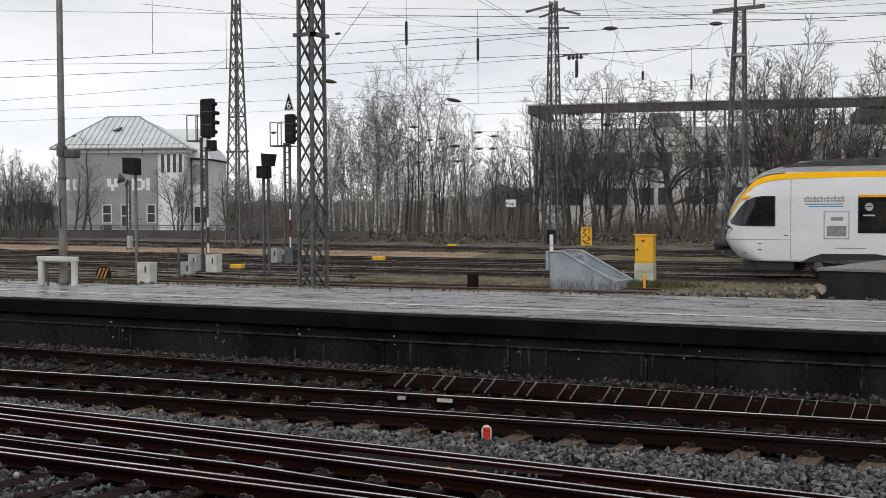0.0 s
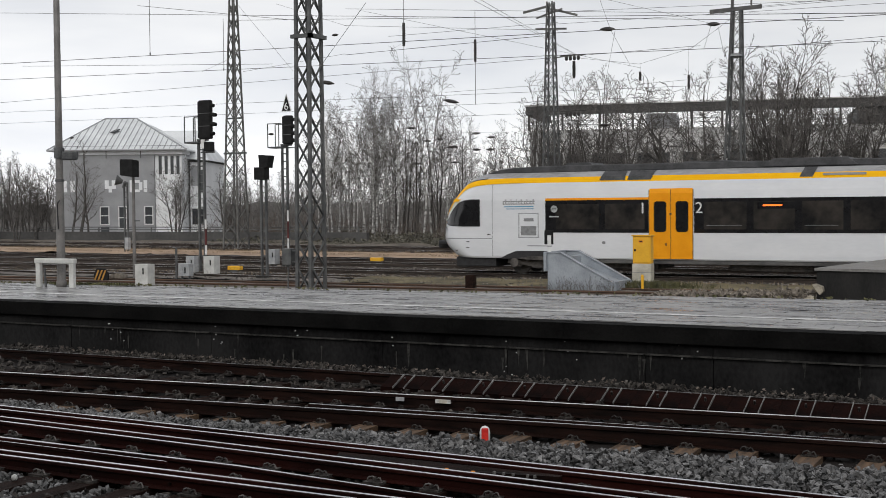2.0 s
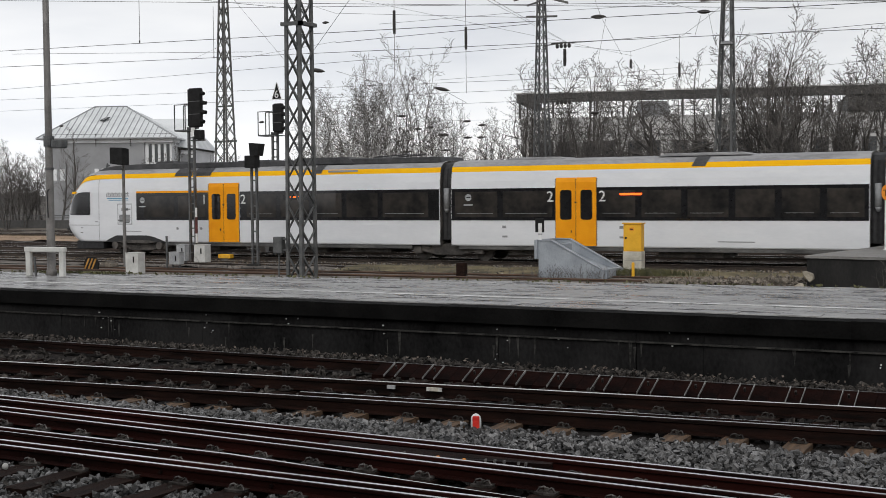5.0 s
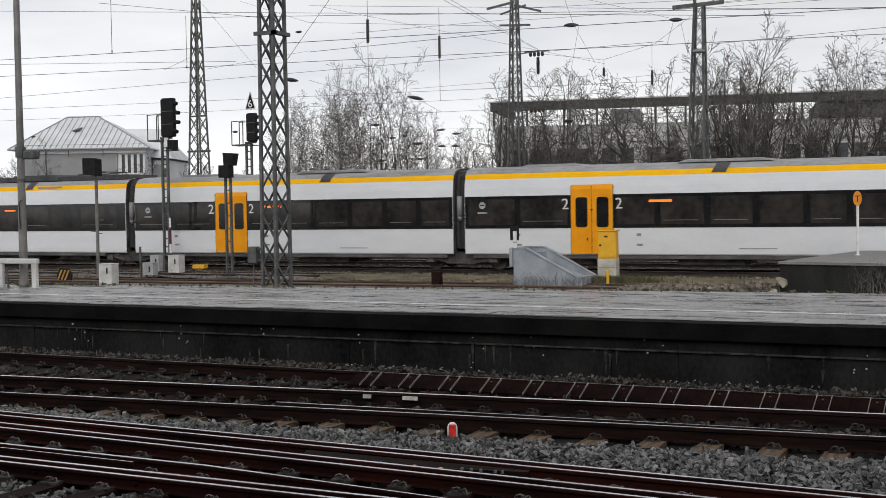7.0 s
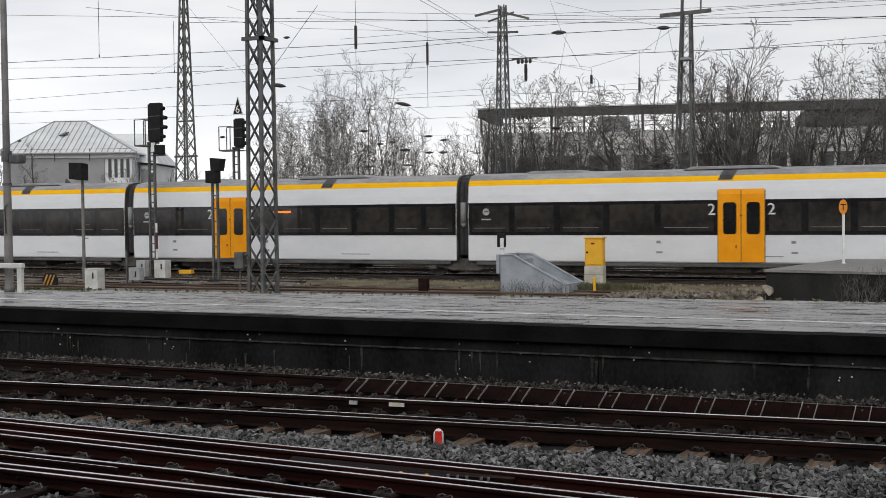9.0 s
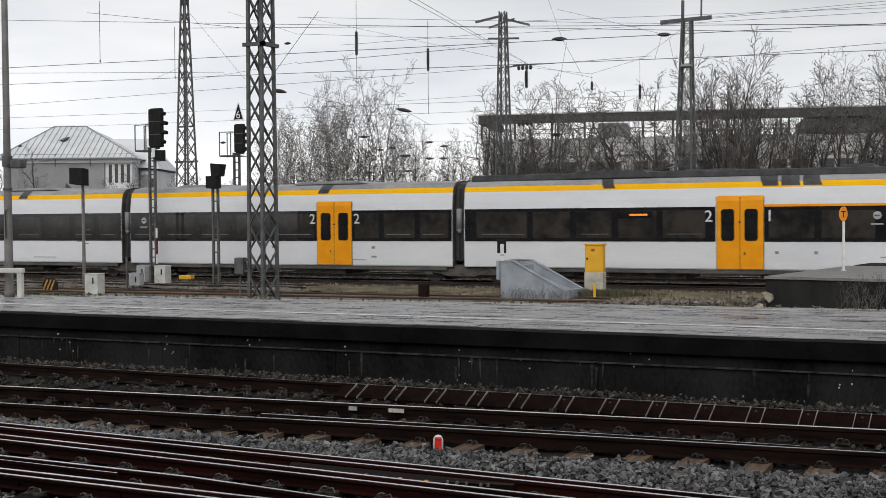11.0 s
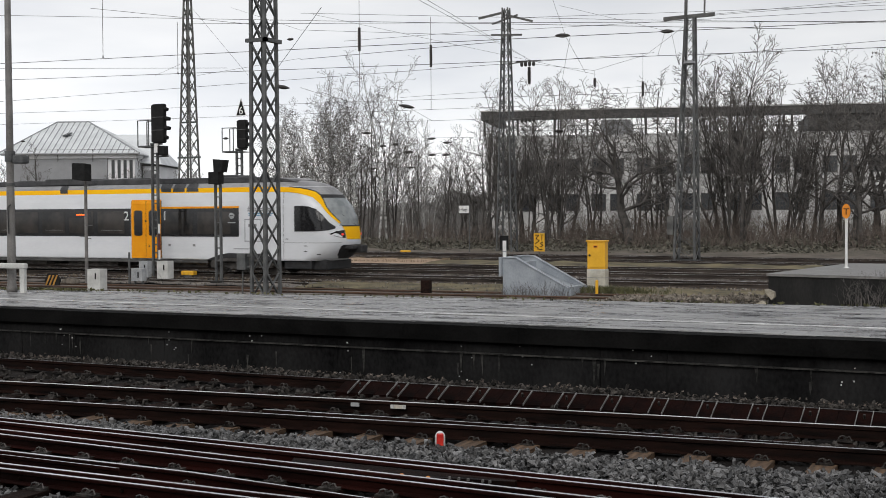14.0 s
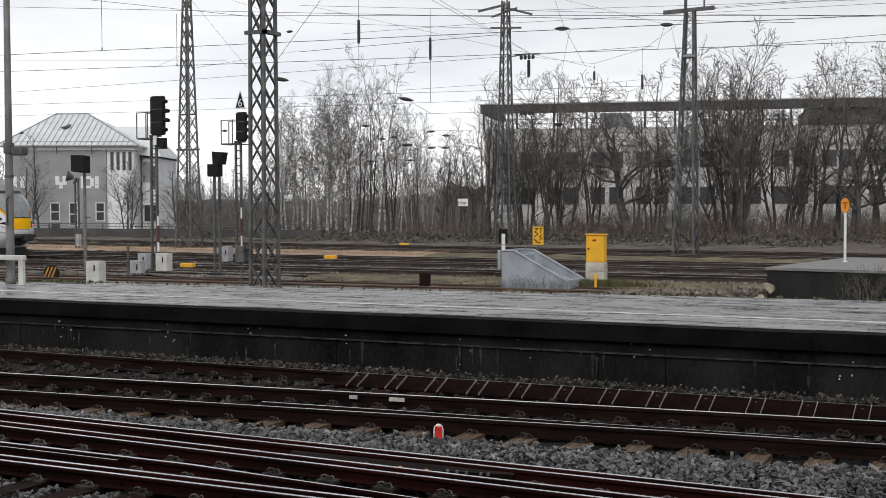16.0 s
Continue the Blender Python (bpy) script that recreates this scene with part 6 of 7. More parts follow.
CROSS3 = (
    (-22.84, 60, 13.64, -22.07, 60, 11.52),
    (-22.07, 60, 11.52, -20.98, 60, 9.57),
    (-21.83, 60, 11.42, -22.38, 60, 8.73),
    (-15.88, 60, 11.62, -17.86, 60, 10.31),
    (-17.86, 60, 10.31, -20.56, 60, 9.69),
    (-16.89, 60, 11.38, -17.26, 60, 10.19),
    (-16.55, 60, 11.28, -16.21, 60, 9.72),
    (-22.38, 60, 13.09, -16.84, 60, 11.43),
    (-23.93, 60, 10.22, -20.56, 60, 9.69),
    (-14.92, 55, 11.23, -5.85, 55, 11.25),
    (-13.64, 55, 11.27, -5.85, 55, 11.39),
    (-10.1, 40, 7.58, -4.25, 40, 7.72),
    (-23.86, 70, 9.71, -18.98, 70, 9.88),
    (-28.45, 45, 11.04, -15.34, 45, 9.84),
    (-28.09, 48, 10.2, -19.95, 48, 10.2),
)
for x1, y1, z1, x2, y2, z2 in CROSS3:
    wire_run(x1, y1, z1, x2, y2, z2, 0.008)
CROSS2 = (
    (-17.04, 50, 10.64, -5.31, 50, 9.65),
    (-45.48, 60, 14.75, -41.53, 60, 10.56),
    (-30.41, 34.3, 9.85, -22.62, 34.3, 8.65),
    (-43.62, 58, 10.47, -36.69, 58, 11.04),
    (-49.86, 62, 11.18, -47.47, 62, 11.92),
    (-42.66, 60, 14.54, -37.94, 60, 12.92),
    (-26.84, 44, 7.55, -25.55, 44, 7.08),
    (-26.01, 50, 7.37, -24.76, 50, 6.69),
    (-27.84, 44, 7.78, -34.77, 60, 8.66),
    (-48.45, 90, 7.49, -42.31, 90, 7.26),
    (-54.53, 95, 6.52, -47.87, 95, 6.44),
    (-31.59, 60, 8.83, -25.59, 60, 8.93),
    (-16.81, 62, 8.36, -6.57, 62, 8.97),
    (-60.16, 95, 9.25, -43.09, 95, 8.85),
)
for x1, y1, z1, x2, y2, z2 in CROSS2:
    wire_run(x1, y1, z1, x2, y2, z2, 0.008)


def hanger(x, y, z0, z1, i0, i1, thick=0.06):
    """A dropper with a ribbed insulator between i0 and i1."""
    t = thing("dropper", "hanging dropper wire with a dark insulator", "insulator", pose(x, y, 0), "droppers")
    part("rod", Acc().tube((0, 0, z0), (0, 0, z1), 0.008), M_WIRE, t)
    a = Acc()
    n = max(3, int((i1 - i0) / 0.055))
    rings = []
    for k in range(n):
        h = i0 + (i1 - i0) * k / n
        rings += [(thick * 0.6, h), (thick * (0.75 + 0.25 * math.sin(math.pi * (k + 0.5) / n)), h + 0.018), (thick * 0.6, h + 0.04)]
    a.lathe((0, 0, 0), rings, 10)
    part("insulator", a, M_INSUL, t, "dark ribbed insulator", smooth=True)


hanger(-20.48, 36.0, 6.39, 10.1, 7.93, 8.71, 0.07)
hanger(-17.84, 36.0, 5.87, 8.86, 7.25, 7.98, 0.06)
hanger(-18.61, 62.0, 8.43, 10.62, 8.49, 9.24, 0.09)
hanger(-22.56, 66.0, 9.49, 10.37, 9.49, 9.99, 0.10)
hanger(-29.68, 74.0, 10.61, 12.05, 10.72, 11.83, 0.14)
hanger(-24.38, 28.0, 7.05, 8.8, 7.05, 7.11, 0.02)
hanger(-24.44, 31.5, 6.93, 8.55, 6.93, 7, 0.02)


def bead(x, y, z, long, thick, tilt=0):
    """A spindle-shaped strain insulator lying along a wire."""
    a = Acc()
    rings = [(thick * 0.2, -long / 2), (thick * 0.7, -long * 0.32), (thick, -long * 0.12), (thick, long * 0.12), (thick * 0.7, long * 0.32), (thick * 0.2, long / 2)]
    a.lathe((0, 0, 0), rings, 10)
    ob = single("strain_insulator", a, M_INSUL, "dark strain insulator on an overhead wire", "insulator", "strain insulators", smooth=True)
    ob.matrix_basis = pose(x, y, z, 0, 90 + tilt, 0)


for x, y, z, long, thick, tilt in (
    (-28.76, 44, 7.85, 0.75, 0.085, 10), (-26.01, 50, 7.37, 0.8, 0.085, 12), (-22.23, 60, 11.56, 0.8, 0.11, 3), (-16.78, 60, 11.4, 0.7, 0.10, 3),
    (-49.44, 88, 9.03, 0.8, 0.11, 0), (-50.59, 95, 8.49, 0.7, 0.11, 0), (-51.75, 95, 8.37, 0.7, 0.11, 0), (-46.73, 90, 7.5, 1.1, 0.13, 0)):
    bead(x, y, z, long, thick, tilt)
for x, y, z, long, thick, tilt in (
    (-47.05, 95, 8.87, 0.8, 0.1, 0), (-45.61, 95, 8.49, 0.8, 0.1, 0), (-47, 95, 7.48, 0.8, 0.1, 0), (-45.72, 95, 7.45, 0.8, 0.1, 0), (-53, 95, 6.44, 1.1, 0.11, 0),
    (-49.06, 95, 6.46, 0.9, 0.1, 0), (-29.93, 80, 8.09, 0.7, 0.12, 0), (-25.75, 40, 9.15, 0.3, 0.05, 0), (-43.15, 60, 6.97, 0.4, 0.07, 0), (-58.9, 60, 7.28, 0.4, 0.06, 0)):
    bead(x, y, z, long, thick, tilt)
for zz in (12.02, 8.46):
    a = Acc()
    for k in range(4):
        a.lathe((-0.40 + k * 0.27, 0, -0.16), ((0.05, 0), (0.11, 0.06), (0.11, 0.20), (0.05, 0.32)), 10)
    a.bar((-0.8, 0, 0.17), (0.9, 0, 0.17), 0.06, 0.06)
    o = single("insulator_row", a, M_INSUL, "row of dark post insulators beside the mast", "insulator")
    o.matrix_basis = pose(-29.79, 74.0, zz)
    o2 = Acc().bar((0, 0, 0), (-1.6, 0.8, 0), 0.07, 0.07)
    single("insulator_bracket", o2, M_FARSTEEL, "steel bracket holding the insulators to the mast", "bracket").matrix_basis = pose(-29.79, 74.0, zz + 0.17)

# ---- buildings ----
M_GREYWALL = surface("grey_rendered_wall", (0.25, 0.254, 0.263), (0.34, 0.344, 0.353), 0.8, 0.5, 12, 0.1)
M_WHITEWALL = surface("white_rendered_wall", (0.72, 0.73, 0.74), (0.84, 0.85, 0.86), 0.8, 0.4, 12, 0.1)
M_ROOF = surface("pale_standing_seam_roof", (0.60, 0.62, 0.63), (0.74, 0.76, 0.77), 0.5, 0.6, 8, 0.05)
M_SEAM = surface("roof_seam_metal", (0.30, 0.31, 0.32), (0.38, 0.39, 0.40), 0.5, 0.6, 8, 0)
M_PANE = surface("far_window_glass", (0.03, 0.032, 0.036), (0.075, 0.08, 0.085), 0.12, 0.3, 4, 0)
M_FASCIA = surface("weathered_dark_fascia", (0.045, 0.044, 0.043), (0.085, 0.083, 0.08), 0.8, 0.25, 4, 0.1)
M_PALEWALL = surface("stained_pale_facade", (0.38, 0.377, 0.37), (0.62, 0.615, 0.605), 0.85, 0.3, 5, 0.1)
M_FRAME = surface("pale_window_frame", (0.55, 0.55, 0.55), (0.7, 0.7, 0.7), 0.6, 2, 20, 0)



def window(parent, x, z, w, h, y=0.0, sash=True):
    f = Acc()
    fr = 0.11
    f.box(x - w / 2 - fr, x + w / 2 + fr, y - 0.07, y + 0.02, z - fr, z).box(x - w / 2 - fr, x + w / 2 + fr, y - 0.07, y + 0.02, z + h, z + h + fr)
    f.box(x - w / 2 - fr, x - w / 2, y - 0.07, y + 0.02, z, z + h).box(x + w / 2, x + w / 2 + fr, y - 0.07, y + 0.02, z, z + h)
    if sash:
        f.box(x - w / 2, x + w / 2, y - 0.06, y + 0.02, z + h * 0.5 - 0.05, z + h * 0.5 + 0.05)
    win = part("window", f, M_FRAME, parent, "pale framed window")
    part("pane", Acc().box(x - w / 2, x + w / 2, y - 0.03, y + 0.01, z, z + h), M_PANE, win)



villa = thing("house", "grey and white house with a pale hipped metal roof", "house", pose(-96.64, 95.8, -0.2, 0, 0, 25.8))
EV, RG = 9.1, 12.75
part("wall", Acc().box(0.3, 10.6, 0.0, 12, -0.3, EV - 0.55), M_GREYWALL, villa, "grey rendered front wall")
part("wall", Acc().box(10.6, 13.4, 0.25, 12, -0.3, EV - 0.55), M_WHITEWALL, villa, "white rendered wall with dark slit windows")
part("cornice", Acc().box(0.1, 13.6, -0.15, 12.1, EV - 0.55, EV - 0.05), M_WHITEWALL, villa, "pale cornice", bevel=0.04)
roof = Acc()
c = [(-0.5, -0.6, EV - 0.05), (14.1, -0.6, EV - 0.05), (14.1, 12.6, EV - 0.05), (-0.5, 12.6, EV - 0.05), (3.7, 6.0, RG), (7.1, 6.0, RG)]
roof.solid(c + [(x, y, z - 0.12) for x, y, z in c[:4]], ((0, 1, 5, 4), (1, 2, 5), (2, 3, 4, 5), (3, 0, 4), (6, 7, 1, 0), (7, 8, 2, 1), (8, 9, 3, 2), (9, 6, 0, 3), (9, 8, 7, 6)))
rf = part("roof", roof, M_ROOF, villa, "pale standing-seam hipped roof")
seam = Acc()
for k in range(1, 24):
    x = -0.5 + k * 0.61
    t = min(1.0, (x + 0.5) / 4.2, (14.1 - x) / 7.0)
    seam.bar((x, -0.6, EV - 0.02), (x, -0.6 + 6.6 * t, EV - 0.02 + (RG - EV + 0.05) * t), 0.07, 0.06)
seam.bar(c[0], c[4], 0.16, 0.14).bar(c[1], c[5], 0.16, 0.14).bar(c[4], c[5], 0.18, 0.16)
part("roof_seams", seam, M_SEAM, rf)
part("skylight", Acc().bar((5.4, 2.7, EV + 1.95), (5.9, 3.3, EV + 2.3), 0.7, 0.12), M_PANE, rf, "small skylight")
part("gutter", Acc().tube((-0.5, -0.66, EV - 0.08), (14.1, -0.66, EV - 0.08), 0.09, n=6), M_SEAM, villa)
part("snow_guard", Acc().bar((0, -0.3, EV + 0.35), (13.6, -0.3, EV + 0.35), 0.03, 0.03).bar((2.6, -0.2, EV - 0.7), (2.6, -0.2, EV + 0.4), 0.06, 0.06).bar((5.6, -0.2, EV - 0.9), (5.6, -0.2, EV + 0.4), 0.06, 0.06).bar((9.2, -0.2, EV - 0.9), (9.2, -0.2, EV + 0.4), 0.06, 0.06), M_FASCIA, villa)
window(villa, 5.3, 1.35, 0.8, 1.75)
window(villa, 9.95, 1.35, 0.75, 1.75)
window(villa, 7.2, 0.9, 0.7, 2.2)
part("door", Acc().box(4.9, 5.75, -0.05, 0.05, -0.3, 1.0), M_PANE, villa, "dark cellar door")
for x, w, z0, z1 in ((1.04, 0.35, 4.7, 5.9), (1.7, 0.5, 4.7, 5.9), (5.36, 0.42, 5.0, 5.9), (5.76, 0.34, 4.64, 5.3), (6.1, 0.42, 5.0, 5.9), (7.98, 0.36, 4.65, 5.9), (8.34, 0.7, 5.62, 5.9), (8.34, 0.7, 4.65, 4.93), (8.95, 0.36, 4.85, 5.7), (9.45, 0.38, 4.65, 5.9)):
    part("sign_bar", Acc().box(x, x + w, -0.05, 0.02, z0, z1), M_WHITEWALL, villa, "pale plain bar of wall lettering")
for k in range(4):
    part("slit_window", Acc().box(11.0 + k * 0.62, 11.32 + k * 0.62, 0.2, 0.3, 6.5, 8.4), M_PANE, villa, "tall dark slit window")
annex = thing("house", "white rear wing with a pale metal roof", "house", pose(-96.64, 95.8, -0.2, 0, 0, 25.8))
part("wall", Acc().box(13.6, 15.3, 3.0, 12, -0.3, 7.9), M_WHITEWALL, annex, "white rendered wall")
r2 = Acc()
c2 = [(12.6, 2.4, 8.2), (15.7, 2.4, 8.0), (15.7, 12.5, 8.0), (12.6, 12.5, 8.2), (9.5, 6.5, 11.4), (13.6, 6.5, 11.4)]
r2.solid(c2, ((0, 1, 5, 4), (1, 2, 5), (2, 3, 4, 5), (3, 0, 4), (3, 2, 1, 0)))
part("roof", r2, M_ROOF, annex, "pale standing-seam roof")
part("cornice", Acc().box(13.5, 15.45, 2.8, 12.1, 7.85, 8.0), M_FASCIA, annex)
part("grey_panel", Acc().box(13.7, 14.7, 2.9, 3.02, 5.3, 7.4), M_GREYWALL, annex)
for x in (14.1, 14.9):
    window(annex, x, 1.2, 0.6, 1.7, 3.0, False)
    if x > 14.5:
        window(annex, x, 4.6, 0.5, 2.4, 3.0, False)

# long office block behind the trees
block = thing("office_building", "long pale office block with a dark open roof frame", "building", pose(-49.95, 111.82, -0.2, 0, 0, 14.4))
LEN = 62.0
part("wall", Acc().box(0.4, LEN, 0.6, 13, -0.3, 10.2), M_PALEWALL, block, "stained pale facade")
part("fascia", Acc().box(0, LEN, 0.0, 0.5, 11.75, 12.6).box(0, 0.5, 0.5, 13, 11.75, 12.6).box(0, 0.5, 12.6, 13, 11.75, 12.6), M_FASCIA, block, "dark roof-frame beam", bevel=0.03)
part("fascia_cap", Acc().box(-0.1, LEN, -0.1, 0.6, 12.6, 12.72), M_PALEWALL, block)
part("parapet", Acc().box(0.3, LEN, 0.5, 0.62, 9.75, 10.25).box(0.3, LEN, 0.35, 0.6, 8.5, 8.75), M_PALEWALL, block)
part("stair_tower", Acc().box(31.0, LEN, 0.3, 12, 10.2, 11.8), M_FASCIA, block, "dark roof storey", bevel=0.03)
part("roof_hut", Acc().box(11.5, 14.4, 2.5, 8, 10.2, 11.8), M_GREYWALL, block, "grey roof hut", bevel=0.03)
for x in (0.3, 3.6, 7.2, 7.8, 10.4, 16.0, 18.8, 22.0, 25.6, 28.8, 29.5):
    part("column", Acc().box(x - 0.09, x + 0.09, 0.1, 0.35, 10.2, 11.76), M_FASCIA, block)
part("railing", Acc().tube((0.3, 0.4, 11.15), (31, 0.4, 11.15), 0.03, n=4).tube((0.3, 0.4, 10.75), (31, 0.4, 10.75), 0.03, n=4), M_GALV, block)
for k in range(13):
    x = 2.2 + k * 4.3
    for z, h in ((6.35, 1.55), (2.85, 1.65)):
        for e in (0, 1.75):
            w = part("window", Acc().box(x + e, x + e + 1.35, 0.5, 0.66, z, z + h), M_FASCIA, block, "dark window opening")
            part("pane", Acc().box(x + e + 0.08, x + e + 1.27, 0.485, 0.51, z + 0.08, z + h - 0.08), M_PANE, w)
part("string_course", Acc().box(0.3, LEN, 0.5, 0.6, 5.5, 5.7), M_PALEWALL, block)

# low dark wall and fence before the house
fence = thing("boundary_wall", "low dark boundary wall along the yard", "wall", kind="structure")
part("wall", Acc().box(-130, -48.88, 80.0, 80.4, -0.4, 0.75), M_FASCIA, fence, "low dark wall")
part("handrail", Acc().tube((-130, 80.2, 1.15), (-48.88, 80.2, 1.15), 0.035, n=5).tube((-130, 80.2, 0.95), (-48.88, 80.2, 0.95), 0.03, n=5), M_STEEL, fence)
for k in range(32):
    x = -128 + k * 2.9
    if x > -48.98:
        break
    part("post", Acc().box(x - 0.04, x + 0.04, 80.16, 80.24, 0.7, 1.18), M_STEEL, fence)

# ---- bare trees ----
M_BARK = surface("dark_bare_bark", (0.038, 0.035, 0.032), (0.115, 0.106, 0.098), 0.9, 2, 14, 0.3)
M_TWIG = surface("bare_winter_twigs", (0.065, 0.06, 0.056), (0.165, 0.153, 0.144), 0.9, 2, 14, 0, vary=0.3)
M_BIRCH = surface("white_birch_bark", (0.09, 0.085, 0.08), (0.60, 0.59, 0.57), 0.8, 2.2, 7, 0.1, stretch=(1, 1, 3), contrast=0.5)
M_LEAF = surface("withered_brown_leaves", (0.075, 0.069, 0.062), (0.16, 0.148, 0.132), 0.9, 2, 14, 0, vary=0.4)
M_BRUSH = surface("grey_brown_brushwood", (0.085, 0.068, 0.058), (0.17, 0.14, 0.118), 0.95, 1, 14, 0, vary=0.35)
M_IVY = surface("dull_ivy_leaves", (0.05, 0.049, 0.038), (0.15, 0.138, 0.108), 0.8, 2, 14, 0, vary=0.5)
# No mist in the air: distance haze is put into this paler grey.
M_FARWOOD = surface("haze_paled_far_woodland", (0.10, 0.097, 0.094), (0.19, 0.183, 0.178), 1.0, 0.35, 3.0, 0.6, stretch=(3, 3, 0.6))


# Paler than the near brushwood, to carry the haze in the colour.
M_FARBRUSH = surface("haze_paled_branches", (0.13, 0.122, 0.116), (0.24, 0.226, 0.214), 1.0, 1, 14, 0, vary=0.3)


def grow(seed, stems, height, lean, radius, first, angle, forks, ratio, twig, droop=0.0, crook=1.0, leaves=0, round_top=0.0):
    """Grows a bare tree: stems fork into boughs, boughs into branches, branches into twigs.
    angle: degrees from stem to bough; forks: how many each level bears; ratio: bough's share of the height."""
    r = random.Random(seed)
    trunk, crown, leaf = Acc(), Acc(), Acc()
    parts_of = (8, 6, 4, 3)
    deep = len(forks)

    def limb(p, d, length, rad, level):
        n = parts_of[level]
        step = length / n
        wob = (0.06, 0.17, 0.2, 0.22)[level] * crook
        nodes = [p]
        dirs = []
        for k in range(n):
            up = 0.04 if level == 0 else 0.09 if level == 1 else 0.05
            d = (d + Vector((r.gauss(0, wob), r.gauss(0, wob), r.gauss(0, wob * 0.6) + up - droop * (k / n) * (level >= 2)))).normalized()
            q = nodes[-1] + d * step
            ra, rb = rad * (1 - 0.85 * k / n), rad * (1 - 0.85 * (k + 1) / n)
            (trunk if level < 2 else crown).tube(nodes[-1], q, max(ra, twig), max(rb, twig * 0.8), (7, 5, 3, 3)[level], caps=False)
            nodes.append(q)
            dirs.append(d)
        if level < deep:
            m = forks[level]
            for j in range(m):
                f = first + (1 - first) * (j + r.random()) / m if level == 0 else 0.15 + 0.85 * (j + r.random()) / m
                k = min(n - 1, int(f * n))
                base = nodes[k].lerp(nodes[k + 1], f * n - k)
                a = r.uniform(0, 2 * math.pi)
                side = Vector((math.cos(a), math.sin(a), r.uniform(-0.2, 0.3)))
                side = (side - dirs[k] * side.dot(dirs[k])).normalized()
                t = radians(angle * r.uniform(0.7, 1.3) * (1.0 if level else 1.15 - 0.45 * f))
                e = dirs[k] * math.cos(t) + side * math.sin(t)
                share = ratio * (1.12 - 0.75 * f if not round_top else 1 - round_top * abs(f - 0.45)) if level == 0 else r.uniform(0.38, 0.62) * (1.1 - 0.5 * f)
                limb(base, e, length * share * r.uniform(0.75, 1.2), rad * (1 - 0.8 * f) * r.uniform(0.42, 0.6), level + 1)
        if leaves and level == deep and r.random() < leaves:
            for _ in range(3):
                c = nodes[-1] + Vector((r.gauss(0, .1), r.gauss(0, .1), r.gauss(0, .1)))
                u = Vector((r.gauss(0, 1), r.gauss(0, 1), r.gauss(0, 1))).normalized() * 0.08
                w = u.orthogonal().normalized() * 0.05
                leaf.face((c - u, c + w, c + u, c - w))
    turn = r.uniform(0, 6.28)
    for k in range(stems):
        a = turn + 2 * math.pi * k / stems + r.gauss(0, 0.3)
        tilt = lean * (1 if stems > 1 else 0.4) * r.uniform(0.5, 1.3)
        d = Vector((math.cos(a) * tilt, math.sin(a) * tilt, 1)).normalized()
        limb(Vector((math.cos(a) * 0.25 * (stems > 1), math.sin(a) * 0.25 * (stems > 1), -0.2)), d, height * (1 if k == 0 else r.uniform(0.72, 0.97)), radius * r.uniform(0.75, 1.1), 0)
    return trunk, crown, leaf


def tree_kind(seed, label, bark, **kw):
    t = thing("tree", label, "tree", pose(0, 400, -50))
    tr, cr, lf = grow(seed, **kw)
    part("trunk", tr, bark, t, smooth=True)
    part("crown", cr, M_TWIG, t, "fine bare twigs")
    t["tall"] = max(v[2] for v in cr.v)
    if lf.f:
        part("leaves", lf, M_LEAF, t, "withered brown leaves", kind="stuff")
    return t


BIRCH = [tree_kind(100 + k, "slender bare birch with pale bark beyond the tracks", M_BIRCH if k != 1 else M_BARK, stems=(1, 2, 3, 2)[k], height=11.0, lean=0.12, radius=0.085, first=0.28, angle=43, forks=(12, 6, 4), ratio=0.36, twig=0.009, droop=0.10) for k in range(4)]
BARE = [tree_kind(200 + k, "bare winter tree with a spreading crown", M_BARK, stems=(3, 2, 4, 1)[k], height=9.5, lean=0.17, radius=(0.11, 0.13, 0.09, 0.19)[k], first=0.22, angle=42, forks=(10, 6, 5), ratio=0.42, twig=0.011, crook=1.15) for k in range(4)]
FAN = [tree_kind(500 + k, "bare many-stemmed tree fanning out from a low fork", M_BARK, stems=5, height=9.6, lean=0.30, radius=0.10, first=0.22, angle=38, forks=(13, 7, 5), ratio=0.44, twig=0.011, crook=1.1) for k in range(2)]
OAK = tree_kind(305, "old bare oak with thick crooked limbs", M_BARK, stems=1, height=6.4, lean=0.1, radius=0.40, first=0.34, angle=62, forks=(11, 9, 7), ratio=0.85, twig=0.013, crook=1.9, round_top=0.6)
LEAFY = [tree_kind(400 + k, "dense round-crowned tree keeping a few withered leaves", M_BARK, stems=1 + k, height=9.0, lean=0.1, radius=0.20, first=0.25, angle=52, forks=(12, 7, 6), ratio=0.5, twig=0.010, leaves=0.10, round_top=0.5) for k in range(2)]
tr = random.Random(17)


def plant(kind, x, y, top):
    m = pose(x, y, -0.15, 0, 0, tr.uniform(0, 360))
    src = kind[tr.randrange(len(kind))] if isinstance(kind, list) else kind
    s = (top + 0.15) * 1.08 / src["tall"]
    o = copy_thing(src, m)
    o.matrix_basis = m @ Matrix.Diagonal((s, s, s, 1))
    o["group"] = "trees beyond the tracks"


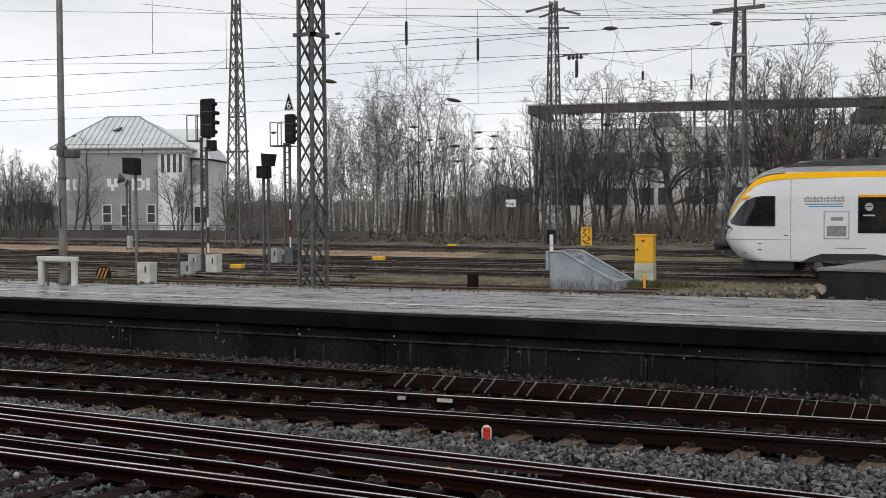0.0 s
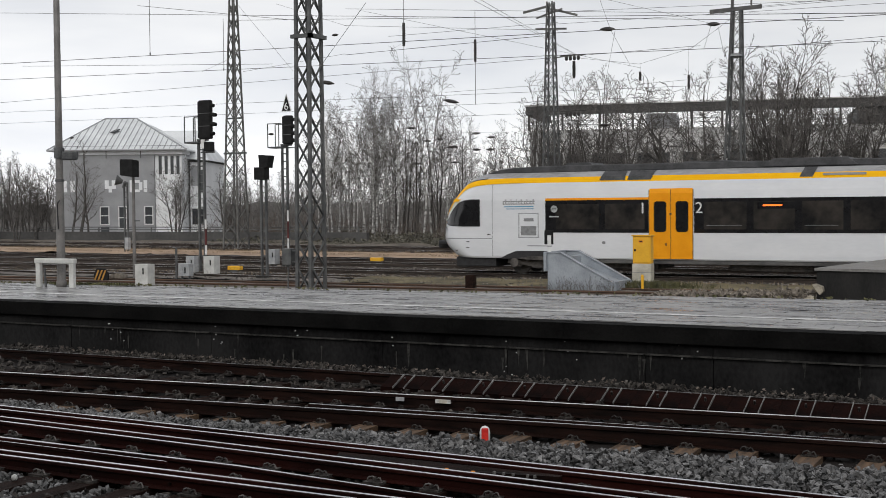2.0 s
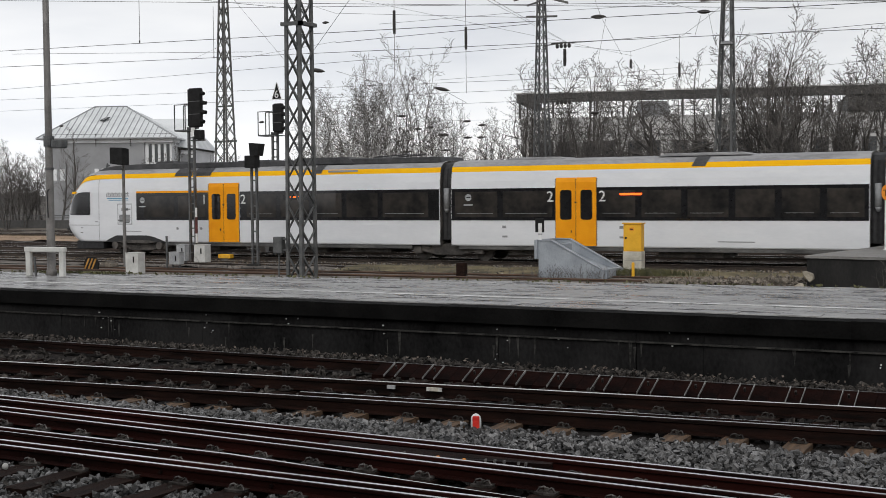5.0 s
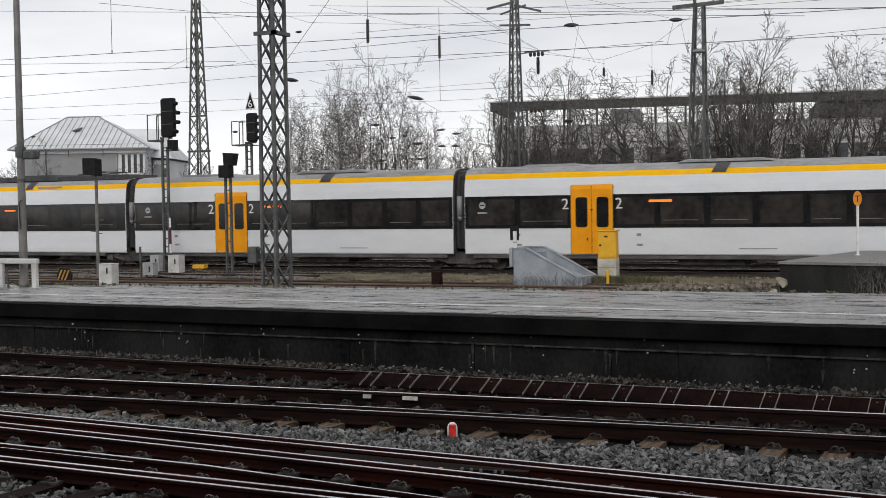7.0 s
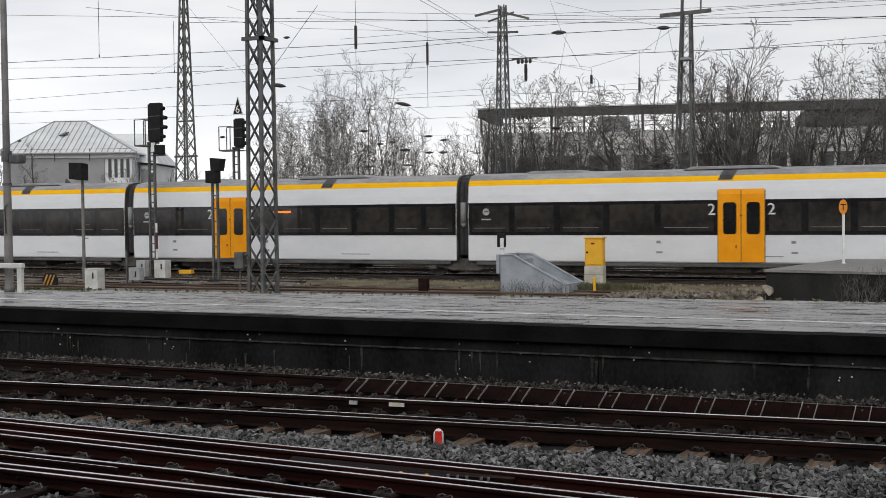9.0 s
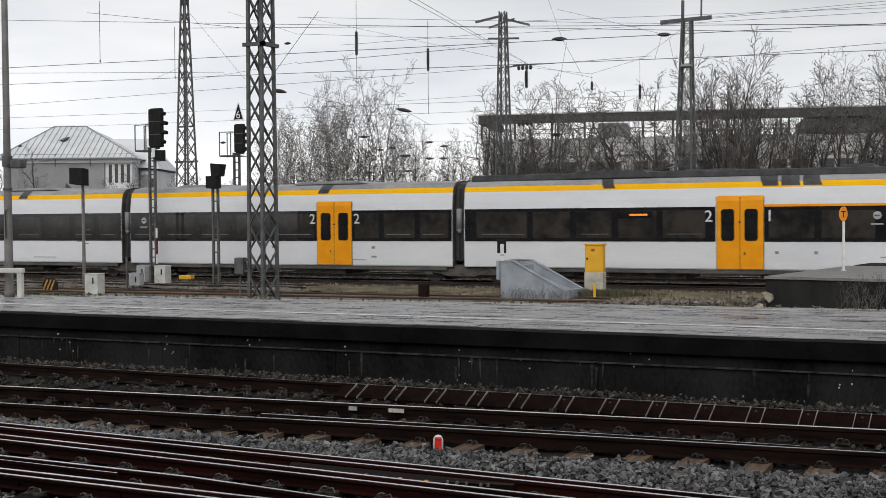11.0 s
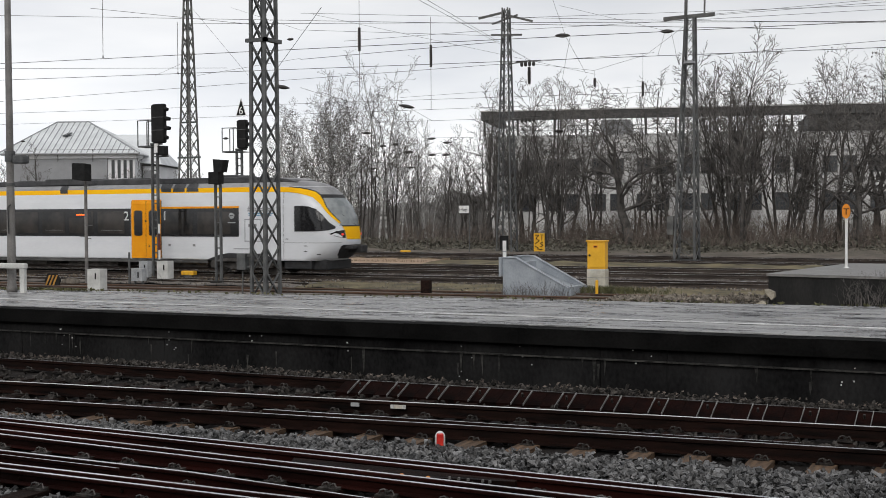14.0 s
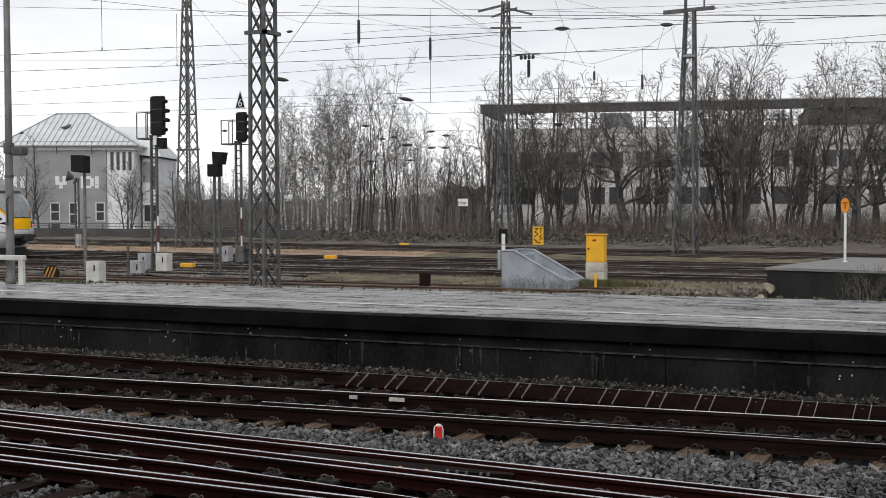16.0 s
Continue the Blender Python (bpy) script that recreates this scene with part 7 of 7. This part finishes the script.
for x, y, h in ((-54.75, 84, 11.12), (-56.41, 88, 10.79), (-53.88, 86, 11.01), (-55.44, 90, 10.42), (-51.17, 84, 12.08), (-51.49, 86, 12.72), (-51.77, 88, 13.14), (-48.66, 84, 11.97), (-51.27, 90, 10.74), (-48.12, 86, 11.67), (-46.75, 85, 14.24), (-47.62, 88, 14.07), (-45.34, 86, 11.11), (-46.51, 90, 9.19), (-42.59, 84, 9.36), (-43.77, 88, 9.21),):
    plant(BIRCH, x, y, h)
for x, y, h in ((-58.28, 92, 9.18), (-56.25, 93, 12.11), (-53.79, 92, 12.41), (-49.57, 93, 10.41),):
    plant(BIRCH, x, y, h)
for x, y, h in ((-60.1, 90, 8.65), (-43.34, 90, 7.73), (-40.46, 86, 7.26), (-40.33, 88, 7.78), (-37.57, 84, 9.39), (-38.6, 88, 11.86), (-36.64, 85, 9.84), (-35.55, 86, 11.55), (-36.26, 90, 11.49), (-34.3, 88, 11.88), (-31.78, 84, 11.21), (-33.22, 90, 12.65), (-30.94, 90, 11.9), (-25.5, 88, 10.45),):
    plant(BARE, x, y, h)
for x, y, h in ((-23.29, 86, 11.9), (-15.11, 86, 9.87), (-20.46, 93, 12.0)):
    plant(BARE, x, y, h)
for x, y, h in ((-18.9, 85, 14.1), (-16.6, 89, 12.6), (-20.4, 88, 13.2)):
    plant(FAN, x, y, h)
for x, y, h in ((-13.62, 86, 11.31), (-12.63, 88, 12.79), (-11, 84, 11.72), (-10.25, 88, 13.04), (-8.78, 86, 12.36), (-6.19, 86, 11.67),):
    plant(LEAFY, x, y, h)
for x, y, h in ((-87.32, 80, 7.91), (-90.61, 84, 7.11), (-83.15, 78, 6.53), (-88.27, 84, 7.58), (-82.94, 80, 5.85), (-86.04, 84, 6.51), (-87.04, 86, 6.07), (-82.64, 84, 6.7), (-82.56, 86, 6), ):
    plant(BARE, x, y, h)
for x, y, h in ((-79.69, 82, 8.3), (-63.65, 82, 5.96), (-62.31, 83, 5.6), (-93.14, 84, 7.69), (-90.1, 80, 7.48),):
    plant(BARE, x, y, h)
for x, y, h in ((-62.34, 95, 10.99), (-57.95, 96, 11.4), (-55.14, 96, 11.55), (-51.5, 96, 12.15), (-47.63, 95, 9.03)):
    plant(BIRCH, x, y, h)
for x, y, h in ((-95.13, 125, 7.16), (-102.25, 140, 6.87), (-91.48, 130, 7.23), (-98.24, 145, 7.31), (-85.15, 130, 6.43), (-94.45, 150, 6.57), (-84.25, 140, 6.03), (-86.16, 150, 7.24), (-76.67, 140, 6.15), (-78.64, 150, 6.13), (-70.19, 140, 6.42), (-71.82, 150, 5.9), (-62.01, 135, 6.88), (-66.44, 150, 6.58), (-75.07, 128, 5.57), (-66, 128, 5.33),):
    plant(BARE, x, y, h)
for k in range(4):
    plant(BARE, -38 + k * 7.5 + tr.uniform(-0.6, 0.6), tr.uniform(91, 101), tr.uniform(8.0, 11.0))
for k in range(8):
    plant(BIRCH, -60 + k * 2.6 + tr.uniform(-0.5, 0.5), tr.uniform(90, 104), tr.uniform(7.0, 10.5))
for x, y, h in ((-70.6, 84, 6.9), (-66.4, 86, 6.0), (-84.5, 81, 7.0), (-89.0, 83, 7.8)):
    plant(FAN, x, y, h)
plant(OAK, -26.17, 84, 10.95)
for src in BIRCH + BARE + LEAFY + FAN + [OAK]:
    for o in (*src.children_recursive, src):
        bpy.data.objects.remove(o)

# ---- undergrowth ----


def brushwood(n, place, seed, hmin, hmax, rad):
    a, r = Acc(), random.Random(seed)
    for _ in range(n):
        x, y, z = place(r)
        h = r.uniform(hmin, hmax)
        p = Vector((x, y, z))
        d = Vector((r.gauss(0, 0.35), r.gauss(0, 0.35), 1)).normalized()
        for k in range(3):
            q = p + d * (h / 3)
            a.tube(p, q, rad * (1 - 0.25 * k), rad * (0.75 - 0.25 * k), 3, caps=False)
            for _ in range(2):
                e = (d + Vector((r.gauss(0, 0.6), r.gauss(0, 0.6), r.uniform(-0.2, 0.5)))).normalized()
                a.tube(q, q + e * h * 0.25, rad * 0.5, rad * 0.25, 3, caps=False)
            p, d = q, (d + Vector((r.gauss(0, 0.25), r.gauss(0, 0.25), -0.05))).normalized()
    return a


single("brushwood", brushwood(2300, lambda r: (r.uniform(-72, 4), r.uniform(83, 97), -0.1), 31, 0.6, 2.4, 0.018), M_BRUSH, "bare grey-brown brushwood under the trees", "undergrowth", kind="stuff")
single("tall_thicket", brushwood(1500, lambda r: (r.gauss(r.choice((-30.0, -24.5, -20.0, -13.0, -7.0)), 2.2), r.uniform(85, 92), -0.1), 35, 1.4, 3.3, 0.016), M_BRUSH, "tall reddish-brown thicket before the office block", "undergrowth", kind="stuff")
single("thicket", brushwood(2000, lambda r: (r.uniform(-44, 4), r.uniform(80, 88), -0.1), 32, 0.5, 1.9, 0.020), M_BRUSH, "dense reddish-brown thicket before the office block", "undergrowth", kind="stuff")


def leaf_clumps(n, place, seed, size):
    a, r = Acc(), random.Random(seed)
    for _ in range(n):
        c = Vector(place(r))
        u = Vector((r.gauss(0, 1), r.gauss(0, 1), r.gauss(0, 0.6))).normalized() * size * r.uniform(0.6, 1.4)
        w = u.cross(Vector((r.gauss(0, 1), r.gauss(0, 1), r.gauss(0, 1)))).normalized() * size * 0.6
        a.face((c - u, c + w, c + u, c - w))
    return a


def ivy_place(r):
    x = r.uniform(-62, 4)
    y = r.uniform(76, 84)
    return x, y, -0.1 + (y - 76) / 8 * 1.0 * (0.5 + 0.5 * noise.noise((x * 0.4, y * 0.4, 0))) * r.random() ** 0.5 * 1.6


single("ivy_bank", leaf_clumps(17000, ivy_place, 33, 0.13), M_IVY, "ivy and bramble covering the bank below the trees", "undergrowth", kind="stuff")


def blades(n, place, seed, hmin, hmax, w):
    a, r = Acc(), random.Random(seed)
    for _ in range(n):
        x, y, z = place(r)
        h = r.uniform(hmin, hmax)
        dx, dy = r.gauss(0, 0.35) * h, r.gauss(0, 0.35) * h
        a.face(((x - w, y, z), (x + w, y, z), (x + w * 0.6 + dx * 0.5, y + dy * 0.5, z + h * 0.6), (x - w * 0.6 + dx * 0.5, y + dy * 0.5, z + h * 0.6)))
        a.face(((x - w * 0.6 + dx * 0.5, y + dy * 0.5, z + h * 0.6), (x + w * 0.6 + dx * 0.5, y + dy * 0.5, z + h * 0.6), (x + dx, y + dy, z + h)))
    return a


single("dry_grass", blades(1800, lambda r: (r.uniform(-62, -8), r.uniform(40.2, 42.3), -0.1), 41, 0.03, 0.13, 0.008), M_BLADE, "dry grass tufts beside the stub track", "grass", kind="stuff")
single("weeds", brushwood(130, lambda r: (r.gauss(bx0 + 1.5, 1.2), 37.7 + r.uniform(-0.3, 0.2), -0.16), 42, 0.12, 0.5, 0.006), M_TWIG, "dry weeds at the foot of the buffer stop", "grass", kind="stuff")
single("green_weeds", blades(2600, lambda r: (r.gauss(-13.58, 0.9), 39.5 + r.uniform(-0.5, 0.5), -0.12), 43, 0.05, 0.26, 0.010), M_GREENBLADE, "green weeds round the cabinet plinth", "grass", kind="stuff")
single("mast_weeds", brushwood(60, lambda r: (r.gauss(r.choice((-28.5, -24.5, -19.5)), 0.7), 36.6 + r.uniform(-0.6, 0.8), -0.15), 44, 0.15, 0.75, 0.005), M_TWIG, "thin dry stalks by the mast", "grass", kind="stuff")
single("verge_grass", blades(9000, lambda r: (lambda x: (x, r.uniform(55.4, 59.8) - 0.07 * x, -0.02))(r.uniform(-100, -29)), 45, 0.05, 0.16, 0.014), M_BLADE, "dry brown grass between the far tracks", "grass", kind="stuff")
single("wall_moss", leaf_clumps(500, lambda r: (r.uniform(-18, 0), 17.2 + abs(r.gauss(0, 0.15)), -0.07 + r.uniform(0, 0.06)), 46, 0.03), M_BRUSH, "withered scrub along the wall foot", "moss", kind="stuff")
single("wall_shrub", brushwood(60, lambda r: (r.uniform(-4.9, -3.3), 34.5 + r.uniform(-0.3, 0.0), -0.1), 47, 0.5, 1.0, 0.008), M_TWIG, "bare shrub at the foot of the far platform", "shrub", kind="stuff")

single("far_brushwood", brushwood(2300, lambda r: (r.uniform(-150, -50), r.uniform(125, 175), -0.3), 34, 2.5, 6.6, 0.045), M_FARBRUSH, "distant thicket of leafless trees with haze in its pale grey", "woodland", kind="stuff")

single("kerb_moss", leaf_clumps(700, lambda r: (lambda x: (x, FAR0 + FARS * x - abs(r.gauss(0, 0.14)), TOP + 0.012 + r.uniform(0, 0.03)))(r.choice((r.uniform(-30, -2), r.gauss(-21.3, 0.8)))), 48, 0.045), M_GREENBLADE, "moss and dead weeds along the far platform kerb", "moss", kind="stuff")

# far woodland behind everything, its haze put into the colour
fw = Acc()
nx = 260
for i in range(nx + 1):
    x = -330 + i * 2.0
    y = 190 + 12 * noise.noise((x * 0.02, 1, 0))
    top = 3.2 + 1.4 * noise.noise((x * 0.035, 5, 0)) + 1.6 * noise.noise((x * 0.17, 9, 0)) + 1.0 * noise.noise((x * 0.6, 2, 0))
    top += (2.6 + 1.8 * noise.noise((x * 0.45, 7, 0)) + 1.2 * noise.noise((x * 0.9, 3, 0))) * math.exp(-((x - -92.03) / 13.0) ** 2)
    for j, (dy, z) in enumerate(((0, -1), (1, top * 0.4), (3, top * 0.8), (7, top), (14, top * 0.9))):
        fw.v.append((x + 1.2 * noise.noise((x, z, 0)), y + dy + 2.5 * noise.noise((x * 0.5, z, 3)), z))
for i in range(nx):
    for j in range(4):
        k = i * 5 + j
        fw.f.append((k, k + 5, k + 6, k + 1))
        fw.m.append(0)
single("far_woodland", fw, M_FARWOOD, "mass of distant leafless woodland with haze in its grey", "woodland", kind="stuff")


def motions():
    walk(train, [(t, pose(x, TY, 0)) for t, x in NOSE])


motions()
